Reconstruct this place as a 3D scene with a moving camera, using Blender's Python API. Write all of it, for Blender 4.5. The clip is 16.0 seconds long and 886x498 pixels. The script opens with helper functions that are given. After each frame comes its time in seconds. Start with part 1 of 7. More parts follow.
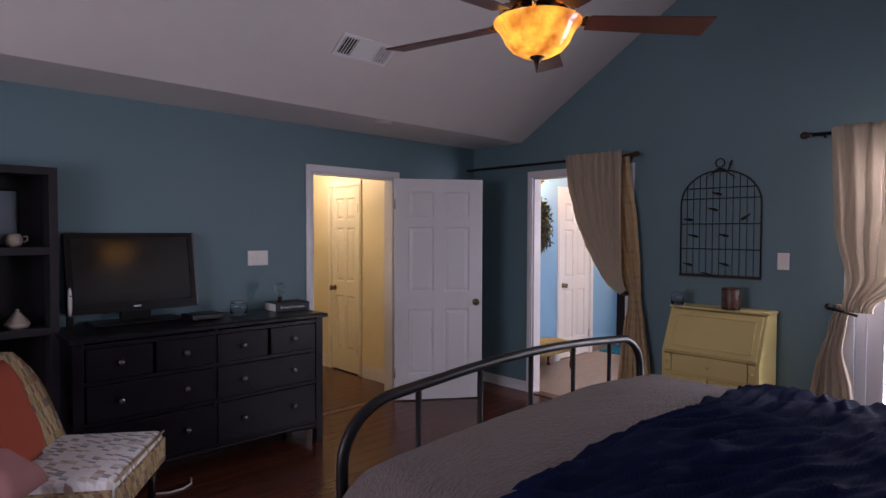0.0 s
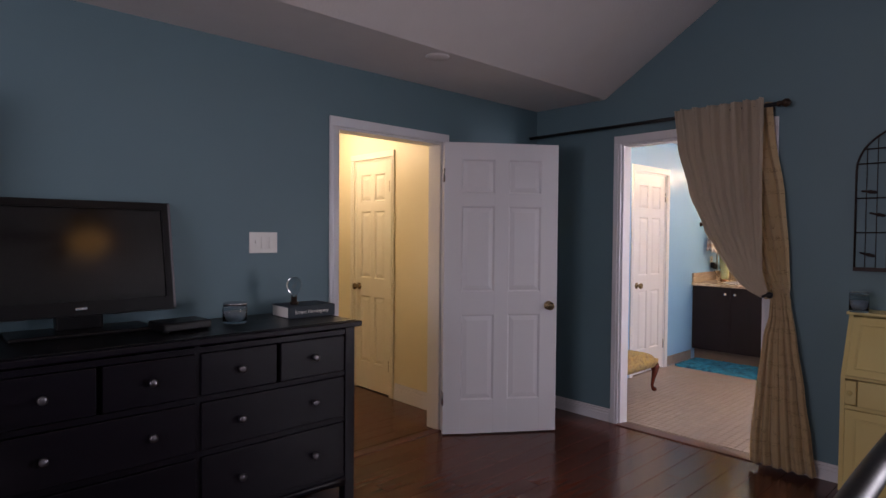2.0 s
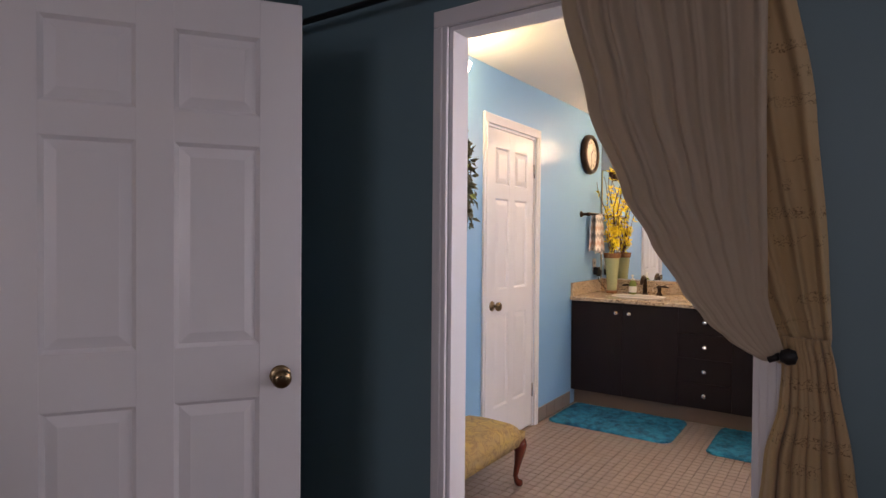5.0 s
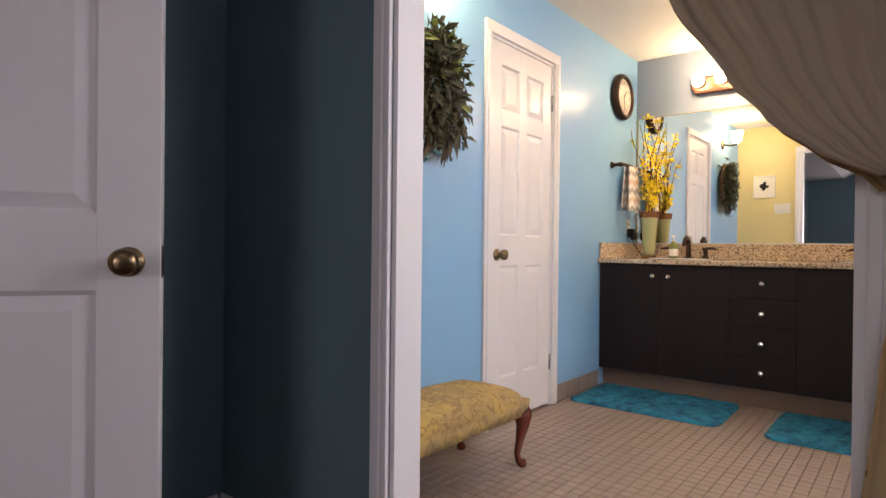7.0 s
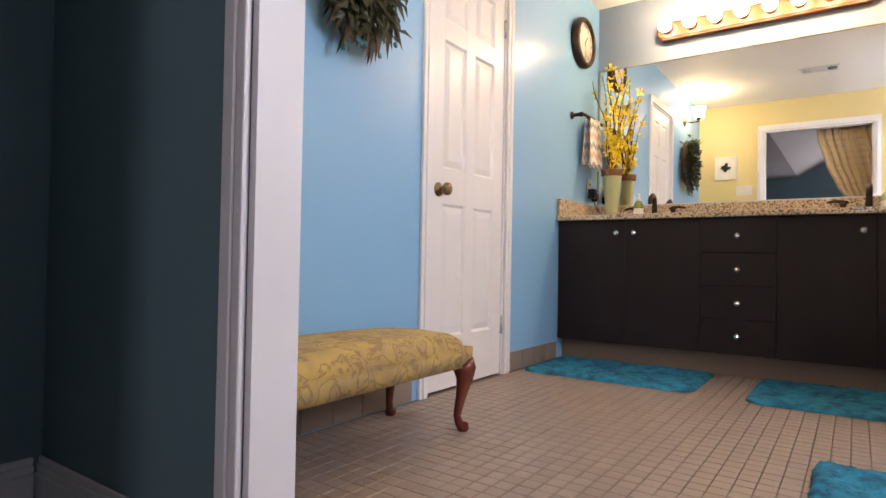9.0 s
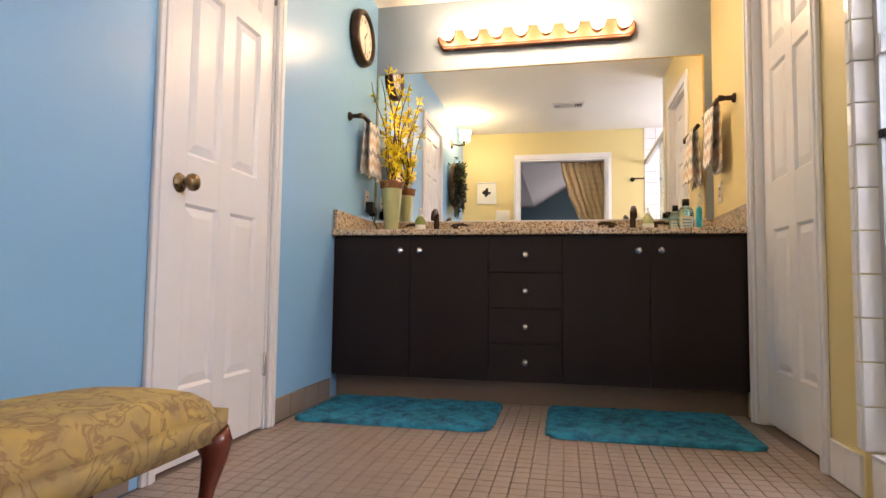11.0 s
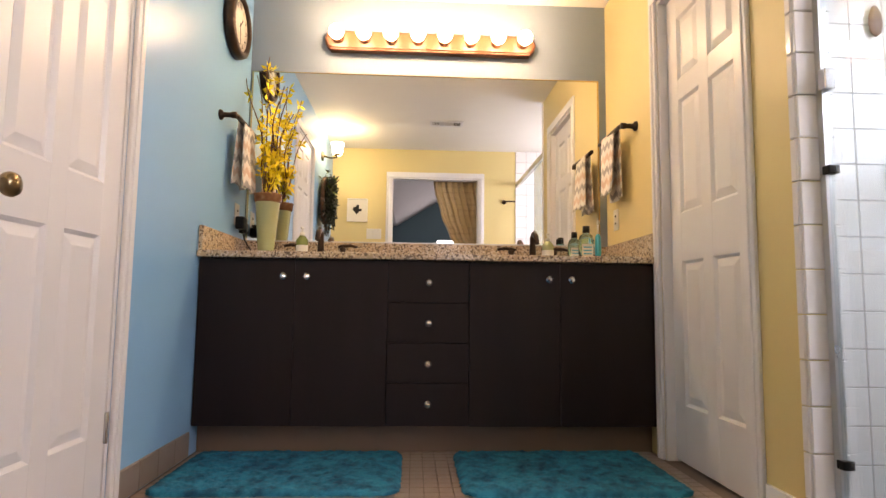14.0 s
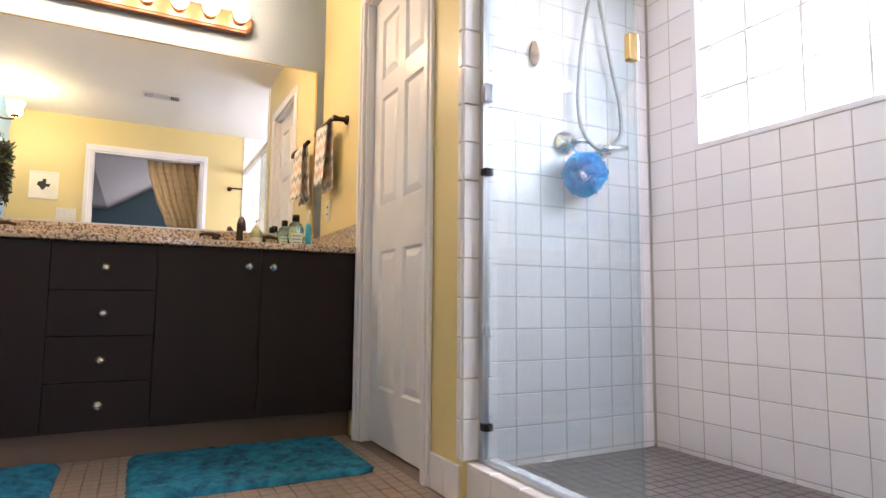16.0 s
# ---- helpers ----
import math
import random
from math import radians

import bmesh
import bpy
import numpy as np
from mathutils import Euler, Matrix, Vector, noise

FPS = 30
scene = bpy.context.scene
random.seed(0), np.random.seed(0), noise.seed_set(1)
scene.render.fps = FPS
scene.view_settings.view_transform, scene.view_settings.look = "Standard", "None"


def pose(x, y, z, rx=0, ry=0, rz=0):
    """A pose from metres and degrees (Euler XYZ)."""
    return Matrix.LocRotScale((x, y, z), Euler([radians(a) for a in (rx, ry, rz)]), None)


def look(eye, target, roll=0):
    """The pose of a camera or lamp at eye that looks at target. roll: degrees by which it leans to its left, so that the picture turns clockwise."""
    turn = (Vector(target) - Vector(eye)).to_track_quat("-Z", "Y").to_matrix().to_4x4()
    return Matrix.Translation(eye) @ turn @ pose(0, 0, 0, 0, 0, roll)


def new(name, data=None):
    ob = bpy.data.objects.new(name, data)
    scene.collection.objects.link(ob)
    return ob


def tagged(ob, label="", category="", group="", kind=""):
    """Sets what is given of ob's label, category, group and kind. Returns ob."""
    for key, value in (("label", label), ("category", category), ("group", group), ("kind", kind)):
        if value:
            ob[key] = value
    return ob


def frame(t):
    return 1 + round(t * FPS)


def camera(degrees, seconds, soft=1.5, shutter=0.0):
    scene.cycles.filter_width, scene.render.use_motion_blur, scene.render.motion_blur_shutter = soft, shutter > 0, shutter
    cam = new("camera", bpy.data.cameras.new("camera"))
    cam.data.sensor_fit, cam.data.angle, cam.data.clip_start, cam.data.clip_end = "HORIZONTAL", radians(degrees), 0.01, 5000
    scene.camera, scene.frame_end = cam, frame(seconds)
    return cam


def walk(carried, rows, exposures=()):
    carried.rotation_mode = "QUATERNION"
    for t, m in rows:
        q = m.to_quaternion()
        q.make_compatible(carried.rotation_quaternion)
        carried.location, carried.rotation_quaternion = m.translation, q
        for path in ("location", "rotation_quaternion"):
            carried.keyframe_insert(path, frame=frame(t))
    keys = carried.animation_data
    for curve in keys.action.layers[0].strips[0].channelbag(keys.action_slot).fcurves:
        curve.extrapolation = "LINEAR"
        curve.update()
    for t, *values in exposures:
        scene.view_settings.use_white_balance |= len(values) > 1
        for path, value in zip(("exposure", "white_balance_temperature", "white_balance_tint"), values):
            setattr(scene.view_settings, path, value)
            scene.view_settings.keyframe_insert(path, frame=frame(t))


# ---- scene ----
cam = camera(74.1, 16.0)
PATH = [
    (0, (-0.1, 0.707, 1.555), (1.287, 2.147, 1.498), 0.2),
    (0.5, (-0.037, 0.841, 1.522), (1.28, 2.345, 1.475), 0.2),
    (1, (0.037, 1.182, 1.518), (1.335, 2.702, 1.463), 0.3),
    (1.5, (0.238, 1.499, 1.467), (1.538, 3.018, 1.412), 0.4),
    (2, (0.512, 1.92, 1.407), (1.883, 3.375, 1.356), 0.5),
    (2.5, (0.735, 2.248, 1.393), (2.231, 3.574, 1.338), 0.7),
    (3, (1.088, 2.483, 1.403), (2.705, 3.658, 1.334), 0.9),
    (3.5, (1.508, 2.66, 1.401), (3.155, 3.792, 1.344), 0.8),
    (4, (1.952, 2.794, 1.406), (3.602, 3.922, 1.361), 0.6),
    (4.2, (2.114, 2.828, 1.383), (3.765, 3.957, 1.339), 0.6),
    (6.3, (3.361, 3.204, 1.272), (4.943, 4.426, 1.25), 0.3),
    (6.5, (3.388, 3.178, 1.198), (4.954, 4.422, 1.169), 0.5),
    (7, (3.363, 3.13, 0.946), (4.917, 4.389, 0.938), 0.6),
    (7.5, (3.415, 3.073, 0.839), (4.948, 4.357, 0.841), 0.6),
    (8, (3.495, 3.148, 0.715), (5.032, 4.427, 0.72), 0.7),
    (8.5, (3.642, 3.25, 0.655), (5.195, 4.51, 0.655), 1.0),
    (9, (3.826, 3.336, 0.597), (5.461, 4.487, 0.632), 1.0),
    (9.5, (4.031, 3.418, 0.58), (5.784, 4.38, 0.626), 0.8),
    (10, (4.182, 3.526, 0.569), (6.039, 4.265, 0.64), 0.7),
    (12.5, (4.455, 3.808, 0.626), (6.442, 3.943, 0.809), 0.8),
    (13, (4.574, 3.895, 0.619), (6.564, 3.965, 0.809), 0.7),
    (13.5, (4.589, 3.909, 0.653), (6.581, 3.94, 0.834), 0.8),
    (14, (4.611, 3.908, 0.654), (6.599, 3.812, 0.841), 0.7),
    (14.5, (4.617, 3.883, 0.656), (6.592, 3.627, 0.837), 0.8),
    (15, (4.613, 3.849, 0.627), (6.548, 3.383, 0.815), 0.6),
    (15.5, (4.597, 3.774, 0.626), (6.46, 3.07, 0.81), 0.6),
    (16, (4.584, 3.731, 0.622), (6.352, 2.812, 0.804), 0.5),
]
walk(cam, [(t, look(eye, target, roll)) for t, eye, target, roll in PATH], exposures=[(0.0, 0.05, 6500, 28), (2.0, 0.05, 6700, 26), (3.5, -0.06, 6900, 26), (4.2, -0.15, 6950, 27), (6.3, 0.22, 7100, 23), (7.5, 0.25, 7100, 21), (9.0, 0.32, 6850, 20), (10.0, 0.34, 6750, 19), (12.5, 0.08, 7600, 23), (14.0, 0.15, 7400, 23), (15.0, 0.22, 7100, 24), (16.0, 0.37, 6600, 20)])

# ---- world, sun, lights ----
world = bpy.data.worlds.new("world")
scene.world = world
world.use_nodes = True
wn = world.node_tree.nodes
sky = wn.new("ShaderNodeTexSky")
sky.sky_type, sky.sun_disc = "NISHITA", False
sky.sun_elevation, sky.sun_rotation = radians(38), radians(150)
world.node_tree.links.new(sky.outputs[0], wn["Background"].inputs[0])
wn["Background"].inputs[1].default_value = 0.10
sun_data = bpy.data.lights.new("sun", "SUN")
sun_data.energy, sun_data.angle, sun_data.color = 1.2, radians(10), (1, 0.95, 0.88)
sun = new("sun", sun_data)
sun.matrix_world = look((12, -6, 12), (3, 3, 0))


def area_lamp(name, eye, target, w, h, power, colour):
    d = bpy.data.lights.new(name, "AREA")
    d.shape, d.size, d.size_y, d.energy, d.color = "RECTANGLE", w, h, power, colour
    ob = new(name, d)
    ob.matrix_world = look(eye, target)
    return ob


def point_lamp(name, at, power, colour, radius=0.05):
    d = bpy.data.lights.new(name, "POINT")
    d.energy, d.color, d.shadow_soft_size = power, colour, radius
    ob = new(name, d)
    ob.location = at
    return ob


area_lamp("patio_door_daylight", (4.50, 0.75, 1.15), (0.0, 1.30, 0.35), 1.5, 1.9, 98, (0.90, 0.93, 1.0))
area_lamp("side_window_daylight", (-2.22, 2.5, 1.5), (2.5, 2.6, 1.1), 1.8, 1.2, 41, (0.95, 0.93, 1.0))
area_lamp("shower_window_daylight", (5.40, 1.66, 1.72), (5.40, 4.0, 0.9), 0.95, 0.8, 33, (0.92, 0.93, 1.0))
point_lamp("hall_bulb", (3.10, 6.25, 2.22), 19, (1.0, 0.82, 0.53), 0.08)
point_lamp("fan_bulb", (1.79, 2.14, 2.335), 1.6, (1.0, 0.62, 0.25), 0.03)
point_lamp("sconce_bulb", (5.30, 4.70, 2.17), 15, (1.0, 0.74, 0.33), 0.05)
# fill light added to brighten the room beyond; no fixture belongs to it
point_lamp("far_room_fill", (4.6, 8.6, 2.2), 5, (1.0, 0.75, 0.5), 0.1)


# ---- materials ----
def mat(name, colour, rough=0.5, metal=0.0, second=None, scale=6.0, mix=0.35, fine=90.0, bump=0.1, dist=0.002,
        emit=None, strength=0.0, spec=0.5, per_object=0.0, sheen=0.0, coat=0.0, stretch=(1, 1, 1)):
    m = bpy.data.materials.new(name)
    m.use_nodes = True
    nt = m.node_tree
    b = nt.nodes["Principled BSDF"]
    b.inputs["Roughness"].default_value = rough
    b.inputs["Metallic"].default_value = metal
    b.inputs["Specular IOR Level"].default_value = spec
    b.inputs["Sheen Weight"].default_value = sheen
    b.inputs["Coat Weight"].default_value = coat
    tc, mp = nt.nodes.new("ShaderNodeTexCoord"), nt.nodes.new("ShaderNodeMapping")
    mp.inputs["Scale"].default_value = stretch
    nt.links.new(tc.outputs["Object"], mp.inputs[0])
    big, small = nt.nodes.new("ShaderNodeTexNoise"), nt.nodes.new("ShaderNodeTexNoise")
    big.inputs["Scale"].default_value, big.inputs["Detail"].default_value = scale, 5
    small.inputs["Scale"].default_value, small.inputs["Detail"].default_value = fine, 3
    for n in (big, small):
        nt.links.new(mp.outputs[0], n.inputs["Vector"])
    second = second or tuple(c * 0.82 for c in colour)
    mx = nt.nodes.new("ShaderNodeMix")
    mx.data_type = "RGBA"
    mx.inputs["A"].default_value, mx.inputs["B"].default_value = (*colour, 1), (*second, 1)
    ramp = nt.nodes.new("ShaderNodeMapRange")
    ramp.inputs["From Min"].default_value, ramp.inputs["From Max"].default_value = 0.35, 0.7
    ramp.inputs["To Max"].default_value = mix
    nt.links.new(big.outputs["Fac"], ramp.inputs["Value"])
    nt.links.new(ramp.outputs[0], mx.inputs["Factor"])
    out = mx.outputs["Result"]
    if per_object:
        info, hsv, rng = nt.nodes.new("ShaderNodeObjectInfo"), nt.nodes.new("ShaderNodeHueSaturation"), nt.nodes.new("ShaderNodeMapRange")
        rng.inputs["To Min"].default_value, rng.inputs["To Max"].default_value = 1 - per_object, 1 + per_object
        nt.links.new(info.outputs["Random"], rng.inputs["Value"])
        nt.links.new(rng.outputs[0], hsv.inputs["Value"])
        nt.links.new(out, hsv.inputs["Color"])
        out = hsv.outputs[0]
    nt.links.new(out, b.inputs["Base Color"])
    rr = nt.nodes.new("ShaderNodeMapRange")
    rr.inputs["To Min"].default_value, rr.inputs["To Max"].default_value = max(rough - 0.07, 0.02), min(rough + 0.07, 1)
    nt.links.new(big.outputs["Fac"], rr.inputs["Value"])
    nt.links.new(rr.outputs[0], b.inputs["Roughness"])
    bp = nt.nodes.new("ShaderNodeBump")
    bp.inputs["Strength"].default_value, bp.inputs["Distance"].default_value = bump, dist
    nt.links.new(small.outputs["Fac"], bp.inputs["Height"])
    nt.links.new(bp.outputs[0], b.inputs["Normal"])
    if emit:
        b.inputs["Emission Color"].default_value, b.inputs["Emission Strength"].default_value = (*emit, 1), strength
    return m


def nodes_of(m):
    return m.node_tree, m.node_tree.nodes["Principled BSDF"]


WALL_TEAL = mat("teal_wall_paint", (0.118, 0.204, 0.243), 0.55, fine=140, bump=0.25, mix=0.2, scale=1.2)
WALL_SKY = mat("sky_blue_wall_paint", (0.228, 0.462, 0.725), 0.32, fine=120, bump=0.2, mix=0.15, scale=1.2)
WALL_GREY = mat("grey_blue_wall_paint", (0.25, 0.315, 0.41), 0.4, fine=120, bump=0.2, mix=0.15, scale=1.2)
WALL_CREAM = mat("cream_wall_paint", (0.68, 0.565, 0.275), 0.42, fine=120, bump=0.2, mix=0.15, scale=1.2)
WALL_HALL = mat("ivory_hall_paint", (0.74, 0.66, 0.46), 0.5, fine=120, bump=0.2, mix=0.15, scale=1.2)
WALL_BROWN = mat("brown_room_paint", (0.22, 0.14, 0.09), 0.55, fine=120, bump=0.2, mix=0.15)
CEILING = mat("ceiling_paint", (0.66, 0.63, 0.62), 0.75, fine=60, bump=0.5, dist=0.003, mix=0.15)
CEIL_BATH = mat("bath_ceiling_paint", (0.80, 0.78, 0.74), 0.7, fine=60, bump=0.4, dist=0.003, mix=0.1)
WHITE = mat("white_gloss_paint", (0.74, 0.74, 0.77), 0.33, fine=45, bump=0.06, mix=0.12, scale=3, stretch=(1, 1, 0.2))
TRIM = mat("white_trim_paint", (0.74, 0.74, 0.78), 0.35, fine=60, bump=0.05, mix=0.12, scale=3)
IVORY = mat("ivory_trim_paint", (0.74, 0.70, 0.58), 0.38, fine=60, bump=0.05, mix=0.12, scale=3)
BRASS = mat("antique_brass", (0.26, 0.19, 0.11), 0.28, 1.0, fine=200, bump=0.05, mix=0.5, scale=20)
HOSE_METAL = mat("ribbed_hose_metal", (0.40, 0.40, 0.41), 0.42, 0.8, bump=0.05)
CHROME = mat("chrome", (0.82, 0.82, 0.84), 0.12, 1.0, bump=0.02)
DARK_METAL = mat("dark_pewter", (0.16, 0.155, 0.17), 0.38, 0.9, bump=0.05)
NICKEL = mat("brushed_nickel", (0.55, 0.55, 0.57), 0.25, 1.0, bump=0.03)
ALU = mat("aluminium", (0.62, 0.64, 0.66), 0.3, 1.0, bump=0.04)
BRONZE = mat("oil_rubbed_bronze", (0.045, 0.03, 0.024), 0.32, 0.8, second=(0.11, 0.06, 0.035), scale=25, bump=0.05)
IRON = mat("black_iron", (0.022, 0.021, 0.023), 0.42, 0.6, fine=180, bump=0.15)
STONEWARE = mat("beige_stoneware", (0.34, 0.29, 0.25), 0.5, second=(0.25, 0.21, 0.18), scale=20, bump=0.1)
# dark wood with the daylight sheen on the posts painted in as lighter grey
BOOKCASE_WOOD = mat("sheen_lightened_dark_wood", (0.021, 0.018, 0.023), 0.5, second=(0.014, 0.012, 0.016), spec=0.3, scale=3, fine=60, bump=0.15, stretch=(6, 6, 0.4))
BLACK_WOOD = mat("black_brown_wood", (0.0055, 0.0045, 0.008), 0.34, second=(0.009, 0.007, 0.012), spec=0.22, scale=3, fine=40, bump=0.12, stretch=(0.3, 6, 6))
ESPRESSO = mat("espresso_laminate", (0.0105, 0.0058, 0.0072), 0.48, second=(0.0150, 0.0088, 0.0105), spec=0.25, scale=2, fine=70, bump=0.08, stretch=(6, 6, 0.5), mix=0.7)
KICK = mat("brown_kick_board", (0.17, 0.115, 0.085), 0.5)
PLASTIC = mat("black_plastic", (0.006, 0.006, 0.007), 0.3, spec=0.22, bump=0.02)
SCREEN = mat("tv_screen", (0.002, 0.002, 0.002), 0.12, spec=0.42, bump=0.0)
YELLOW = mat("cream_yellow_paint", (0.63, 0.51, 0.205), 0.45, second=(0.54, 0.42, 0.15), scale=5, fine=70, bump=0.15)
CURTAIN = mat("beige_linen", (0.54, 0.455, 0.35), 0.85, second=(0.45, 0.375, 0.285), fine=600, bump=0.4, dist=0.0006, sheen=0.3)
LAMINATE = mat("plank", (0.085, 0.027, 0.017), 0.20, second=(0.060, 0.019, 0.012), scale=4, fine=60, bump=0.03, stretch=(0.6, 6, 1), mix=0.6, per_object=0.07, spec=0.3)
GROUT = mat("grout", (0.215, 0.168, 0.145), 0.85, fine=200, bump=0.3)
FLOOR_TILE = mat("mosaic_tile", (0.275, 0.212, 0.182), 0.40, second=(0.225, 0.170, 0.148), scale=9, fine=300, bump=0.12, per_object=0.10)
BASE_TILE = mat("base_tile", (0.24, 0.19, 0.165), 0.4, scale=6, fine=200, bump=0.1, per_object=0.08)
SHOWER_FLOOR = mat("shower_floor_tile", (0.13, 0.115, 0.115), 0.4, fine=200, bump=0.1, per_object=0.1)
WHITE_TILE = mat("white_glazed_tile", (0.78, 0.77, 0.80), 0.10, fine=25, bump=0.06, mix=0.08, scale=4, per_object=0.03)
TILE_GROUT = mat("tile_grout", (0.46, 0.44, 0.43), 0.9, fine=200, bump=0.3)
MAT_TEAL = mat("teal_plush", (0.004, 0.22, 0.37), 0.95, second=(0.001, 0.055, 0.12), scale=20, mix=1.0, fine=260, bump=0.9, dist=0.006)
SPREAD = mat("grey_matelasse", (0.15, 0.125, 0.12), 0.9, second=(0.11, 0.09, 0.088), scale=5, fine=95, bump=1.0, dist=0.014, sheen=0.1, stretch=(0.55, 1.3, 1))
NAVY = mat("navy_velvet", (0.010, 0.016, 0.050), 0.85, second=(0.003, 0.006, 0.022), scale=9, fine=160, bump=0.5, dist=0.003, spec=0.02, sheen=0.0)
RUST = mat("rust_suede", (0.36, 0.085, 0.052), 0.9, second=(0.27, 0.060, 0.038), scale=7, fine=300, bump=0.3, spec=0.1)
PINK = mat("dusty_pink_suede", (0.40, 0.20, 0.20), 0.9, second=(0.31, 0.14, 0.14), scale=7, fine=300, bump=0.3, spec=0.1)
MAHOGANY = mat("red_mahogany", (0.13, 0.022, 0.012), 0.22, second=(0.06, 0.012, 0.008), scale=8, fine=60, bump=0.05, stretch=(3, 3, 0.5), coat=0.4)
FAN_WOOD = mat("dark_cherry_blade", (0.085, 0.026, 0.020), 0.3, second=(0.05, 0.016, 0.012), scale=4, fine=60, bump=0.05)
COPPER_BAR = mat("cherry_bar", (0.13, 0.045, 0.018), 0.4, second=(0.085, 0.026, 0.011), scale=6, bump=0.05)
BULB = mat("frosted_bulb", (0.9, 0.88, 0.82), 0.4, emit=(1.0, 0.74, 0.44), strength=70, bump=0)
DOWNLIGHT = mat("downlight_lens", (0.9, 0.85, 0.7), 0.4, emit=(1.0, 0.82, 0.5), strength=14, bump=0)
SCONCE_GLASS = mat("sconce_glass", (0.9, 0.88, 0.82), 0.4, emit=(1.0, 0.85, 0.62), strength=14, bump=0)
AMBER = mat("amber_glass", (0.75, 0.30, 0.06), 0.15, second=(0.5, 0.14, 0.02), scale=9, mix=1.0, emit=(1.0, 0.36, 0.045), strength=1.5, bump=0.02)
DAY = mat("bright_day", (1, 1, 1), 0.9, emit=(0.90, 0.95, 1.0), strength=2.2, bump=0)
GREEN_GLAZE = mat("celadon_glaze", (0.42, 0.46, 0.26), 0.22, second=(0.36, 0.40, 0.2), scale=4, bump=0.03)
BROWN_GLAZE = mat("brown_glaze", (0.16, 0.06, 0.025), 0.25, second=(0.30, 0.16, 0.07), scale=30, mix=0.8, bump=0.1)
PETAL = mat("yellow_petal", (0.92, 0.74, 0.03), 0.6, second=(0.88, 0.64, 0.02), scale=30, bump=0.05)
TWIG = mat("brown_twig", (0.13, 0.055, 0.025), 0.7, bump=0.2)
LEAF = mat("dark_leaf", (0.022, 0.032, 0.012), 0.5, second=(0.055, 0.05, 0.018), scale=20, mix=0.9, bump=0.1)
LEAF_LIGHT = mat("yellow_green_leaf", (0.20, 0.24, 0.05), 0.5, second=(0.10, 0.15, 0.03), scale=20, mix=0.9, bump=0.1)
FEATHER = mat("brown_feather", (0.11, 0.075, 0.035), 0.6, second=(0.04, 0.05, 0.04), scale=40, mix=0.9, bump=0.2)
EYE_SPOT = mat("peacock_eye_spot", (0.02, 0.12, 0.16), 0.4, bump=0.05)
CLOCK_FACE = mat("cream_dial", (0.78, 0.75, 0.68), 0.5, bump=0.02)
INK = mat("black_ink", (0.02, 0.02, 0.02), 0.6, bump=0)
DARK_INK = mat("sepia_ink", (0.06, 0.045, 0.03), 0.8, bump=0)
PAPER = mat("white_paper", (0.78, 0.77, 0.72), 0.7, bump=0.05)
SWITCH = mat("ivory_plastic", (0.72, 0.70, 0.66), 0.35, bump=0.02)
BOOK = mat("navy_book_cloth", (0.012, 0.025, 0.038), 0.6, bump=0.2)
CANDLE = mat("blue_grey_candle", (0.20, 0.26, 0.33), 0.5, bump=0.05)
CERAMIC = mat("white_ceramic", (0.62, 0.62, 0.62), 0.2, bump=0.02)
MESH_BLUE = mat("blue_mesh_sponge", (0.02, 0.50, 0.92), 0.6, second=(0.12, 0.66, 0.95), scale=30, mix=0.8, bump=0.3)
SOAP = mat("green_soap", (0.22, 0.27, 0.08), 0.2, bump=0.02)
AQUA_PLASTIC = mat("aqua_plastic", (0.02, 0.42, 0.62), 0.3, bump=0.02)
BIRD_IRON = mat("rust_iron", (0.03, 0.02, 0.018), 0.5, 0.6, bump=0.2)
LANTERN = mat("mottled_lantern", (0.05, 0.035, 0.03), 0.35, second=(0.16, 0.06, 0.04), scale=30, mix=1.0, bump=0.3)
GOLD = mat("polished_gold", (0.72, 0.52, 0.25), 0.2, 1.0, bump=0.02)
EARTH = mat("ground_grass", (0.09, 0.10, 0.05), 0.95, scale=1, fine=30, bump=0.5)


